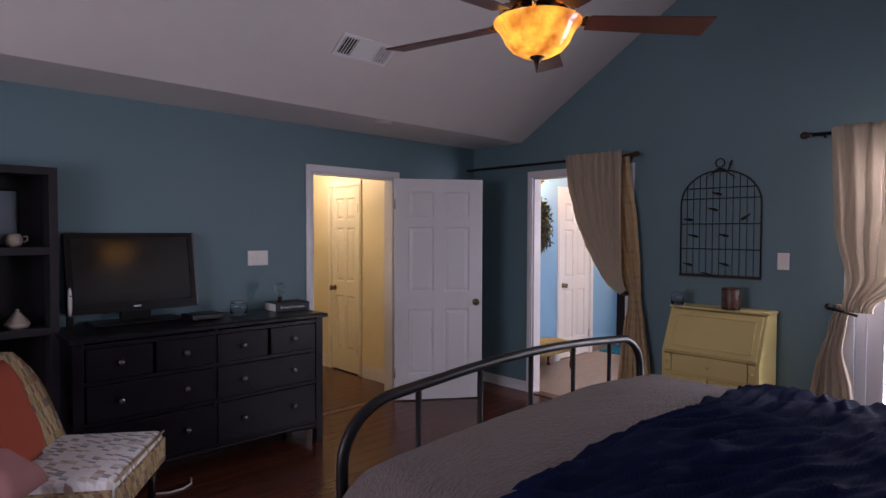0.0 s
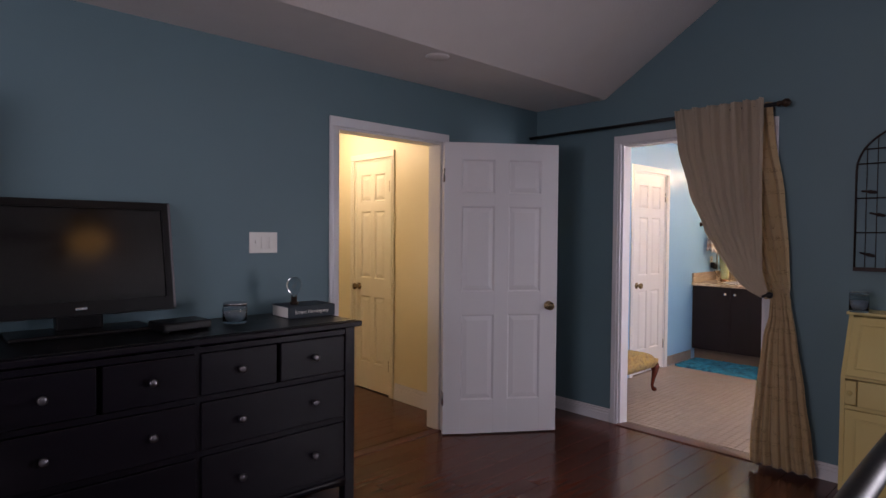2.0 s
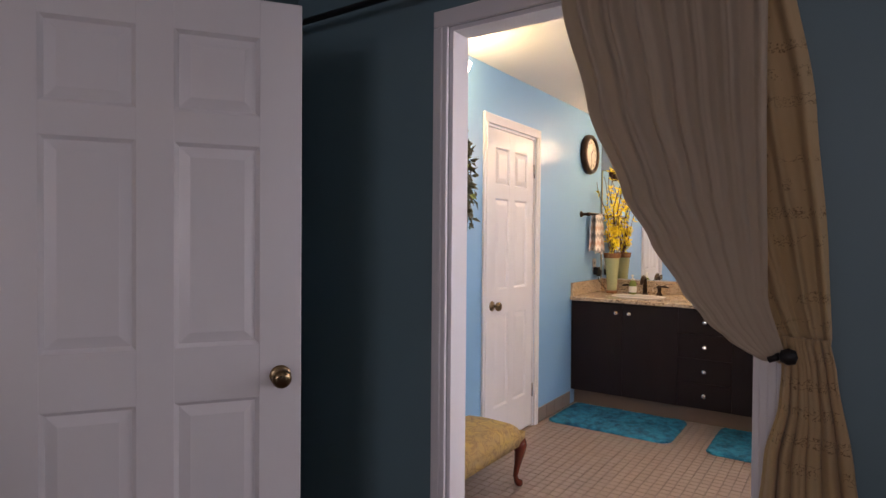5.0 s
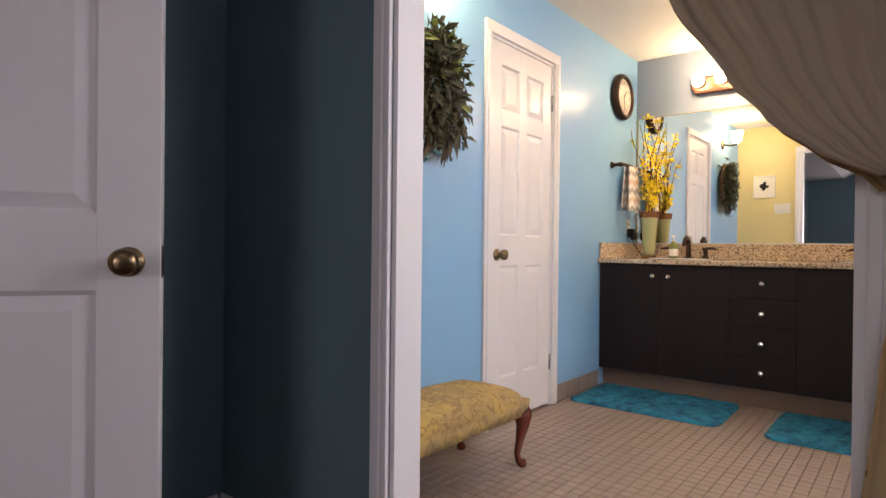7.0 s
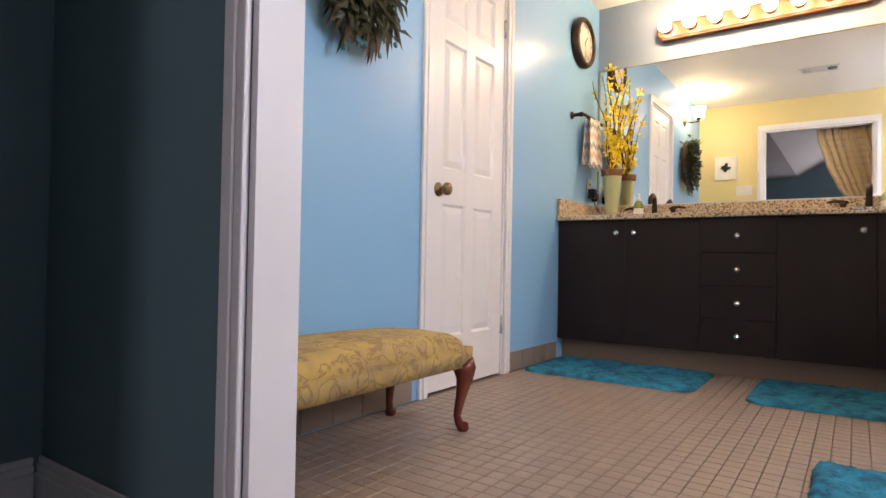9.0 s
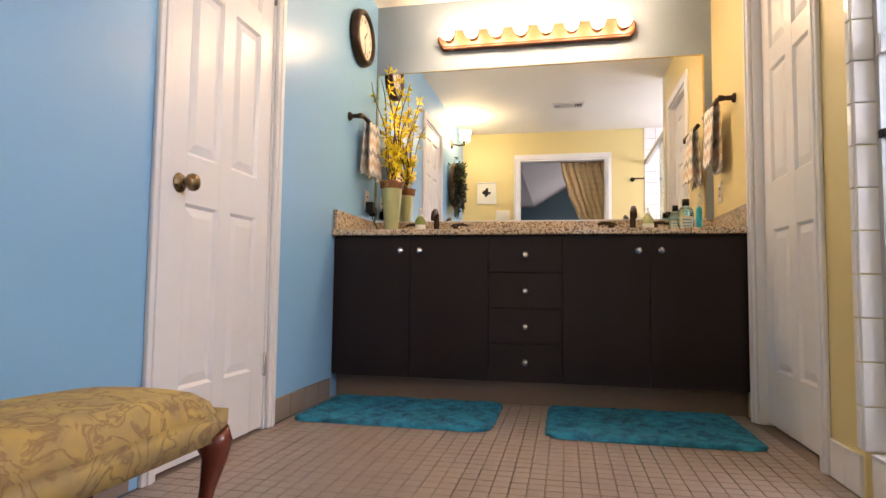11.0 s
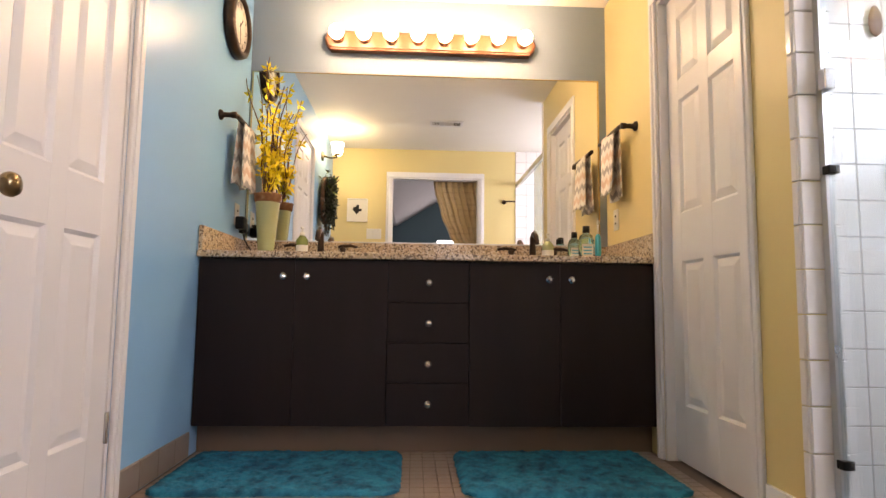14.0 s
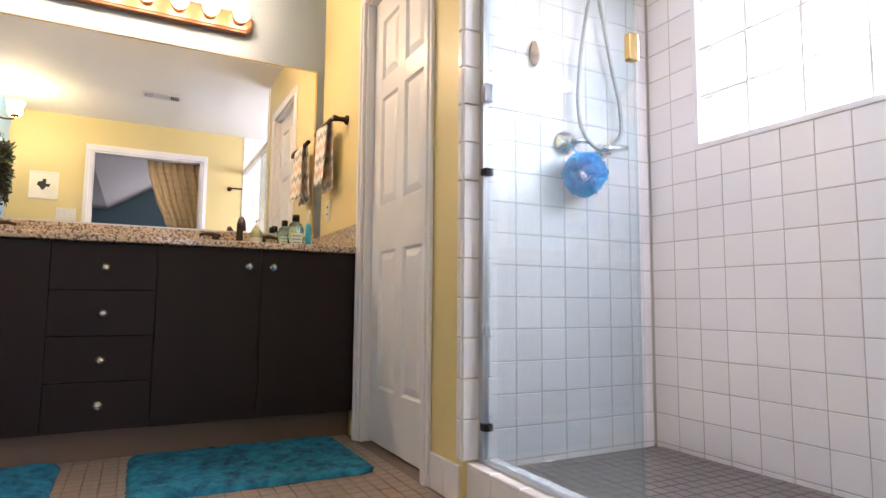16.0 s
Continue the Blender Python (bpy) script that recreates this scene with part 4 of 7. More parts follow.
def candle_jar(x, y, z, r, h, label, wax, lid_metal):
    root = thing("candle_jar", label, "candle jar", (x, y, z))
    part("jar", lathe(bmesh.new(), [(0, 0), (r * 0.92, 0), (r, 0.006), (r, h * 0.78), (r * 0.93, h * 0.86), (r * 0.93, h * 0.9), (r * 0.88, h * 0.9), (r * 0.88, h * 0.84), (r * 0.95, h * 0.76), (r * 0.95, 0.012), (0, 0.012)], seg=28), JAR_GLASS, root, "clear glass jar")
    part("wax", lathe(bmesh.new(), [(0, 0.013), (r * 0.93, 0.013), (r * 0.93, h * 0.55), (0, h * 0.55)], seg=24), wax, root, "coloured candle wax")
    part("lid", lathe(bmesh.new(), [(0, h * 0.9), (r * 0.97, h * 0.9), (r * 0.97, h), (r * 0.9, h * 1.02), (0, h * 1.02)], seg=28), lid_metal, root, "metal lid")
    return root


candle_jar(1.745, 4.72, 0.961, 0.058, 0.098, "glass candle jar with a silver lid on the dresser", CANDLE, NICKEL)
candle_jar(4.25, 2.665, 1.012, 0.045, 0.105, "clear glass candle jar on the yellow secretary", CANDLE, JAR_GLASS)


def book_with_bulb():
    root = thing("book", "dark blue hardback book lying on the dresser", "book", (2.14, 4.75, 0.961), -2)
    w, d, h = 0.275, 0.19, 0.062
    part("cover", B(-w / 2, w / 2, -d / 2, d / 2, 0.0, 0.004), BOOK, root)
    part("cover", B(-w / 2, w / 2, -d / 2, d / 2, h - 0.004, h), BOOK, root)
    part("spine", B(-w / 2, w / 2, -d / 2 - 0.004, -d / 2, 0.0, h, 0.002), BOOK, root)
    part("pages", B(-w / 2 + 0.004, w / 2 - 0.004, -d / 2, d / 2 - 0.005, 0.004, h - 0.004), PAPER, root)
    cu = bpy.data.curves.new("title", "FONT")
    cu.body, cu.size, cu.align_x, cu.align_y, cu.extrude = "Ernest Hemingway", 0.026, "CENTER", "CENTER", 0.0004
    cu.materials.append(PAPER)
    t = new("title", cu)
    t.parent = root
    t.matrix_local = pose(0, -d / 2 - 0.0046, h / 2, 90, 0, 0)
    bulb = thing("decorative_bulb", "clear round glass bulb lamp standing on the book", "bulb lamp", (2.085, 4.75, 0.961 + h))
    part("socket", lathe(bmesh.new(), [(0, 0), (0.024, 0), (0.024, 0.012), (0.016, 0.016), (0.016, 0.042), (0, 0.042)], seg=18), BRONZE, bulb, "dark socket")
    prof = [(0.0, 0.043), (0.014, 0.043), (0.016, 0.056), (0.030, 0.072), (0.040, 0.095), (0.041, 0.110), (0.033, 0.132), (0.018, 0.144), (0, 0.147)]
    part("globe", lathe(bmesh.new(), prof, seg=24), JAR_GLASS, bulb, "clear glass globe")
    part("filament", tube(bmesh.new(), [(0.008 * math.cos(a * 2.2), 0.008 * math.sin(a * 2.2), 0.05 + 0.065 * a / 6) for a in [k * 0.3 for k in range(20)]], 0.0012, 5), BRASS, bulb)


book_with_bulb()


def wall_plate(name, label, at, turn, w, h, slots):
    """A switch or outlet plate; it looks along local -y."""
    root = thing(name, label, name.replace("_", " "), at, turn)
    part("plate", B(-w / 2, w / 2, -0.006, 0.0, -h / 2, h / 2, 0.003), SWITCH, root)
    for k, s in enumerate(slots):
        x = (k - (len(slots) - 1) / 2) * 0.046
        if s == "toggle":
            part("toggle", B(x - 0.005, x + 0.005, -0.016, -0.006, -0.004, 0.014, 0.002), SWITCH, root)
        elif s == "rocker":
            part("rocker", B(x - 0.016, x + 0.016, -0.010, -0.006, -0.033, 0.033, 0.003), SWITCH, root)
        else:
            for z in (-0.02, 0.02):
                part("socket", lathe(bmesh.new(), [(0, 0), (0.015, 0), (0.015, 0.002), (0, 0.002)], (x, -0.006, z), "y", 14), TRIM, root)
                sl = B(x - 0.007, x - 0.004, -0.0085, -0.006, z - 0.005, z + 0.005)
                box(sl, x + 0.004, x + 0.007, -0.0085, -0.006, z - 0.005, z + 0.005)
                part("slot", sl, INK, root)
    return root


wall_plate("light_switch", "ivory triple switch plate on the teal wall", (2.016, TV_Y, 1.351), 0, 0.165, 0.115, ["toggle", "rocker", "rocker"])
wall_plate("light_switch", "ivory single switch plate on the gable wall", (CUR_X, 2.005, 1.36), -90, 0.075, 0.118, ["toggle"])
wall_plate("wall_outlet", "ivory outlet plate low on the gable wall", (CUR_X, 2.01, 0.31), -90, 0.072, 0.115, ["socket"])
wall_plate("light_switch", "ivory triple switch plate beside the doorway", (BATH_X, 4.37, 1.43), 90, 0.165, 0.115, ["rocker", "rocker", "rocker"])


def hutch():
    root = thing("bookcase", "narrow dark brown open tower bookcase beside the dresser", "bookcase", (0.335, 4.76, 0))
    W, D, H = 0.330, 0.205, 1.925
    part("side_panel", B(0, 0.045, 0, D, 0, H, 0.002), BOOKCASE_WOOD, root)
    part("side_panel", B(W - 0.045, W, 0, D, 0, H, 0.002), BOOKCASE_WOOD, root)
    part("back_panel", B(0.045, W - 0.045, D - 0.012, D, 0, H), BOOKCASE_WOOD, root)
    part("top", B(0.045, W - 0.045, 0.0, D - 0.012, H - 0.045, H, 0.002), BOOKCASE_WOOD, root)
    for z in (0.06, 0.50, 0.945, 1.415):
        part("shelf", B(0.045, W - 0.045, 0.0, D - 0.012, z, z + 0.045, 0.002), BOOKCASE_WOOD, root)
    part("plinth", B(0.045, W - 0.045, 0.01, 0.03, 0, 0.06), BOOKCASE_WOOD, root)
    unit = thing("tall_cabinet", "tall closed black wooden cabinet beside the tower bookcase", "cabinet", (-0.46, 4.762, 0))
    part("carcass", B(0, 0.79, 0.02, D, 0, H - 0.012, 0.002), BLACK_WOOD, unit)
    for k in range(2):
        d = part("door", B(0.004 + 0.394 * k, 0.390 + 0.394 * k, 0, 0.019, 0.02, H - 0.02, 0.002), BLACK_WOOD, unit)
        part("handle", B(0.335 + 0.09 * k, 0.347 + 0.09 * k, -0.022, 0.0, 0.95, 1.08, 0.003), BLACK_WOOD, d)
    jug = thing("cream_jug", "small pale ceramic jug on the bookcase shelf", "jug", (0.46, 4.86, 1.46))
    part("body", lathe(bmesh.new(), [(0, 0), (0.03, 0), (0.045, 0.02), (0.05, 0.045), (0.04, 0.07), (0.034, 0.078), (0.030, 0.076), (0, 0.06)], seg=22), STONEWARE, jug)
    part("handle", tube(bmesh.new(), [(0.045, 0, 0.06), (0.068, 0, 0.062), (0.070, 0, 0.04), (0.049, 0, 0.028)], 0.006), STONEWARE, jug)
    dish = thing("lidded_dish", "pale lidded ceramic dish on the bookcase shelf", "dish", (0.475, 4.86, 0.99))
    part("bowl", lathe(bmesh.new(), [(0, 0), (0.05, 0), (0.066, 0.025), (0.06, 0.035), (0, 0.035)], seg=22), STONEWARE, dish)
    part("lid", lathe(bmesh.new(), [(0.06, 0.036), (0.042, 0.06), (0.02, 0.085), (0.010, 0.10), (0.013, 0.108), (0, 0.112)], seg=22), STONEWARE, dish)
    fr = thing("picture_frame", "dark framed picture leaning in the bookcase", "picture frame", (0.445, 4.935, 1.46))
    part("frame", wall_y(bmesh.new(), -0.012, 0.012, -0.06, 0.06, 0, 0.34, [(-0.045, 0.045, 0.015, 0.325)]), PLASTIC, fr)
    part("picture", B(-0.045, 0.045, -0.002, 0.006, 0.015, 0.325), CANDLE, fr)


hutch()


def slipper_chair():
    root = thing("slipper_chair", "armless slipper chair in woven oval-patterned cloth", "chair", (0.595, 4.035, 0), -35)
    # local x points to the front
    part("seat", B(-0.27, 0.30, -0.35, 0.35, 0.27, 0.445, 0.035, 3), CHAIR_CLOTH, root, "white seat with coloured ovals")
    # panels, backrest and piping carry their shade in the cloth colour
    part("front_panel", B(0.298, 0.312, -0.335, 0.335, 0.275, 0.405, 0.005), CHAIR_CLOTH_SHADED, root, "front panel of the seat cloth, coloured as in shade")
    part("side_panel", B(-0.26, 0.29, 0.348, 0.358, 0.275, 0.405, 0.004), CHAIR_CLOTH_SHADED, root)
    part("side_panel", B(-0.26, 0.29, -0.358, -0.348, 0.275, 0.405, 0.004), CHAIR_CLOTH_SHADED, root)

    def back(u, v):
        z = 0.42 + 0.50 * v
        y = (2 * u - 1) * (0.345 - 0.10 * max(0.0, v - 0.55) ** 2 / 0.2)
        return (-0.20 - 0.16 * v - 0.05 * v * v, y, z + 0.03 * (1 - (2 * u - 1) ** 2) * v)

    part("backrest", sheet(back, 12, 10, 0.10), CHAIR_CLOTH_SHADED, root, "backrest of the seat cloth, coloured as in shade")
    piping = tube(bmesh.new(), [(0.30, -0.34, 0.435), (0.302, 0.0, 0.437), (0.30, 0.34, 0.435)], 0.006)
    part("piping", piping, CHAIR_CLOTH_SHADED, root)
    for x in (-0.23, 0.25):
        for y in (-0.29, 0.29):
            part("leg", tube(bmesh.new(), [(x, y, 0.0), (x, y, 0.28)], [0.018, 0.026], 10), BLACK_WOOD, root)

    def cushion(name, label, at, turn, size, thick, material):
        c = thing(name, label, "cushion", at, turn)
        def f(u, v, s):
            a, b = 2 * u - 1, 2 * v - 1
            e = max(0.0, (1 - a ** 4) * (1 - b ** 4)) ** 0.5
            wr = 0.008 * noise.noise((a * 3, b * 3, s))
            return Vector((s * (thick / 2 * e + wr * e), a * size / 2, (b + 1) * size / 2))
        bm = bmesh.new()
        for s in (-1, 1):
            g = [[bm.verts.new(f(u / 14, v / 14, s)) for v in range(15)] for u in range(15)]
            for u in range(14):
                for v in range(14):
                    bm.faces.new((g[u][v], g[u + 1][v], g[u + 1][v + 1], g[u][v + 1])).smooth = True
        bmesh.ops.remove_doubles(bm, verts=bm.verts, dist=0.0008)
        part("pillow", bm, material, c)
        return c

    c1 = cushion("rust_cushion", "rust suede square cushion on the slipper chair", (0.36, 4.02, 0.452), -35, 0.50, 0.17, RUST)
    c1.matrix_world = pose(0.325, 3.925, 0.46, 0, 0, -35) @ pose(0, 0, 0, 0, -20, 0)
    c2 = cushion("pink_cushion", "dusty pink suede cushion on the slipper chair", (0.42, 3.9, 0.452), -35, 0.26, 0.13, PINK)
    c2.matrix_world = pose(0.335, 3.615, 0.47, 0, 0, -40) @ pose(0, 0, 0, 0, -58, 0)


slipper_chair()


def bed():
    root = thing("bed", "tall bed with a dark iron footboard", "bed", (0, 0, 0))
    x0, x1, y1, z = 0.78, 2.45, 2.05, 0.925
    part("mattress", B(x0 + 0.04, x1 - 0.04, BACK_Y + 0.12, y1 - 0.06, 0.42, 0.84, 0.06, 4), PAPER, root)
    part("base", B(x0 + 0.05, x1 - 0.05, BACK_Y + 0.12, y1 - 0.06, 0.20, 0.42, 0.02), SPREAD, root)
    fx0, fx1, fy, ztop = 0.838, 2.572, 2.09, 1.062
    arch, cr, ch, rise = [], 0.20, 0.17, 0.034
    for k in range(9):
        a = math.pi / 2 * k / 8
        arch.append((fx0 + cr - cr * math.cos(a), fy, ztop - ch + ch * math.sin(a)))
    n = 18
    for k in range(1, n):
        u = k / n
        arch.append((fx0 + cr + (fx1 - fx0 - 2 * cr) * u, fy, ztop + rise * math.sin(math.pi * u)))
    for k in range(9):
        a = math.pi / 2 * (1 - k / 8)
        arch.append((fx1 - cr + cr * math.cos(a), fy, ztop - ch + ch * math.sin(a)))
    arch = [(fx0, fy, 0.0)] + arch + [(fx1, fy, 0.0)]
    part("footboard_rail", tube(bmesh.new(), arch, 0.0175, 12), IRON, root, "dark iron tube arch")
    part("lower_rail", tube(bmesh.new(), [(fx0, fy, 0.33), (fx1, fy, 0.33)], 0.015, 10), IRON, root)
    for k in range(1, 6):
        u = k / 6
        x = fx0 + (fx1 - fx0) * u
        xs = min(max((x - fx0 - cr) / (fx1 - fx0 - 2 * cr), 0), 1)
        part("spindle", tube(bmesh.new(), [(x, fy, 0.33), (x, fy, ztop + rise * math.sin(math.pi * xs))], 0.010, 8), IRON, root)
    for x in (fx0, fx1):
        part("post", tube(bmesh.new(), [(x, BACK_Y + 0.05, 0), (x, BACK_Y + 0.05, 1.2)], 0.0175, 10), IRON, root)
        part("side_rail", B(x - 0.015, x + 0.015, BACK_Y + 0.05, fy, 0.26, 0.32), IRON, root)

    def drape(u, v, lift, ya, yb, wig):
        """A cover over the mattress: u across the bed with hanging sides, v along it."""
        y = ya + (yb - ya) * v
        half, cx, drop, rad = (x1 - x0) / 2, (x0 + x1) / 2, 0.48, 0.13
        total = 2 * half + 2 * drop
        s = (u - 0.5) * total
        a = abs(s)
        if a <= half - rad:
            px, pz = a, z
        elif a <= half - rad + rad * math.pi / 2:
            t = (a - half + rad) / rad
            px, pz = half - rad + rad * math.sin(t), z - rad + rad * math.cos(t)
        else:
            px, pz = half + 0.02 * math.sin(y * 14 + s), z - rad - (a - half + rad - rad * math.pi / 2)
        nz = 0.012 * noise.noise((s * 2.2, y * 2.2, 0.3))
        nz += 0.042 * max(0.0, 1 - (s / half) ** 2)
        sk = y + 0.32 * s + 0.10 * noise.noise((s * 2.1, y * 2.1, 5))
        q = wig * (0.9 - 3.0 * abs(noise.noise((s * 3.4, sk * 22, 1.7))) + 0.8 * noise.noise((s * 9, sk * 50, 2.7)))
        tip = max(0.0, (y - (y1 - 0.24)) / 0.24)
        fall = 0.0
        if yb > y1 - 0.2 and tip > 0:
            fall = -0.075 * tip ** 3
        k = lift + nz + q
        if a <= half:
            return Vector((cx + math.copysign(px + 0.3 * lift, s), y, pz + k + fall))
        return Vector((cx + math.copysign(px + lift + abs(q), s), y, pz + fall))

    spread = thing("bedspread", "grey-brown matelasse bedspread on the bed", "bedspread")
    part("cover", sheet(lambda u, v: drape(u, v, 0.006, BACK_Y + 0.1, y1, 0.003), 90, 110, 0.008), SPREAD, spread)
    comf = thing("comforter", "rumpled navy velvet comforter folded over the bed", "comforter")

    def comf_pt(u, v):
        edge = 1.575 - 0.055 * u + 0.015 * math.sin(u * 9) + 0.035 * noise.noise((u * 14, 0.5, 0))
        return drape(u, v, 0.026 * (1 - 0.75 * max(0.0, (v - 0.96) / 0.04)), BACK_Y + 0.1, edge, 0.021)

    part("cover", sheet(comf_pt, 180, 260, 0.010), NAVY, comf, "ruched navy velvet")


bed()


def ceiling_fan():
    root = thing("ceiling_fan", "dark wood ceiling fan with a lit amber bowl", "ceiling fan", (1.795, 2.14, -0.015))
    top = EAVE_Z + SLOPE * (FOLD_Y - 2.14)
    part("downrod", tube(bmesh.new(), [(0, 0, 2.68), (0, 0, top)], 0.013, 12), BRONZE, root)
    part("canopy", lathe(bmesh.new(), [(0, top - 0.09), (0.03, top - 0.09), (0.07, top - 0.03), (0.075, top + 0.03), (0, top + 0.03)], seg=24), BRONZE, root)
    part("motor", lathe(bmesh.new(), [(0, 2.70), (0.05, 2.70), (0.11, 2.66), (0.135, 2.60), (0.135, 2.53), (0.10, 2.48), (0.07, 2.46), (0, 2.46)], seg=32), BRONZE, root, "dark bronze motor housing")
    part("light_fitter", lathe(bmesh.new(), [(0, 2.46), (0.06, 2.46), (0.075, 2.44), (0.13, 2.405), (0.135, 2.395), (0, 2.395)], seg=32), BRASS, root)
    for k in range(5):
        scroll = [(0.062, 0, 2.475), (0.105, 0, 2.470), (0.140, 0, 2.448), (0.148, 0, 2.422), (0.128, 0, 2.410), (0.112, 0, 2.424), (0.120, 0, 2.438)]
        sc = part("scroll_arm", tube(bmesh.new(), scroll, [0.011, 0.011, 0.010, 0.009, 0.008, 0.007, 0.006], 10), GOLD, root, "polished scrolled brass arm")
        sc.matrix_local = pose(0, 0, 0, 0, 0, 68 + 72 * k)
    bowl = part("bowl", lathe(bmesh.new(), [(0.174, 2.402), (0.172, 2.392), (0.156, 2.376), (0.140, 2.350), (0.126, 2.320), (0.100, 2.290), (0.060, 2.269), (0.0, 2.262)], seg=36), AMBER, root, "lit mottled amber glass bowl")
    part("finial", lathe(bmesh.new(), [(0, 2.285), (0.030, 2.270), (0.030, 2.262), (0.014, 2.252), (0.010, 2.235), (0.004, 2.22), (0, 2.205)], seg=18), BRONZE, root, "dark finial")
    for k in range(5):
        a = 104 + 72 * k
        bl = B(0.20, 0.70, -0.062, 0.062, -0.004, 0.004, 0.003)
        for v in bl.verts:
            v.co.y *= 0.80 + 0.35 * (v.co.x - 0.2) / 0.5
        blade = part("blade", bl, FAN_WOOD, root, "dark cherry blade")
        blade.matrix_local = pose(0, 0, 2.405, 0, 0, a) @ pose(0, 0, 0, -11, 0, 0)
        arm = tube(bmesh.new(), [(0.09, 0, 0.080), (0.15, 0, 0.030), (0.20, 0, 0.008)], 0.010, 8)
        box(arm, 0.18, 0.27, -0.035, 0.035, 0.004, 0.010, 0.003)
        ir = part("blade_iron", arm, BRASS, blade)
    bowl.visible_shadow = False


ceiling_fan()


def ceiling_vent(at, tilt, w, h, name, label):
    root = thing(name, label, "ceiling vent", at)
    root.matrix_world = pose(*at, tilt, 0, 0)
    part("frame", B(-w / 2, w / 2, -h / 2, -h / 2 + 0.022, -0.010, 0.0, 0.003), WHITE, root)
    part("frame", B(-w / 2, w / 2, h / 2 - 0.022, h / 2, -0.010, 0.0, 0.003), WHITE, root)
    part("frame", B(-w / 2, -w / 2 + 0.022, -h / 2 + 0.022, h / 2 - 0.022, -0.010, 0.0), WHITE, root)
    part("frame", B(w / 2 - 0.022, w / 2, -h / 2 + 0.022, h / 2 - 0.022, -0.010, 0.0), WHITE, root)
    # the duct's shade is painted as a flat black sheet; no duct is built
    part("backing", B(-w / 2 + 0.02, w / 2 - 0.02, -h / 2 + 0.02, h / 2 - 0.02, -0.002, 0.001), INK, root, "black sheet for the shade behind the slats")
    n = 18
    for k in range(n):
        x = -w / 2 + 0.03 + (w - 0.06) * k / (n - 1)
        lean = -78 if k < 5 else (0 if k < 13 else 40)
        half = 0.0110 if 5 <= k < 13 else 0.0066
        s = part("slat", B(-half, half, -h / 2 + 0.022, h / 2 - 0.022, -0.001, 0.001), WHITE, root)
        s.matrix_local = pose(x, 0, -0.006, 0, lean, 0)
    return root


tilt = -math.degrees(math.atan(SLOPE))
ceiling_vent((2.20, 3.832, EAVE_Z + SLOPE * (FOLD_Y - 3.832) - 0.002), tilt, 0.42, 0.18, "ceiling_vent", "white slatted vent in the sloping ceiling")
bv = ceiling_vent((5.56, 3.62, BATH_Z - 0.001), 0, 0.32, 0.16, "ceiling_vent", "white slatted vent in the bathroom ceiling")
bv.matrix_world = pose(5.56, 3.62, BATH_Z - 0.001, 0, 0, 90)
smoke = thing("ceiling_cover", "flat round white cover plate on the ceiling", "cover plate", (2.82, 4.43, EAVE_Z))
part("plate", lathe(bmesh.new(), [(0, 0), (0.07, 0), (0.065, -0.008), (0, -0.010)], seg=28), CEILING, smoke)


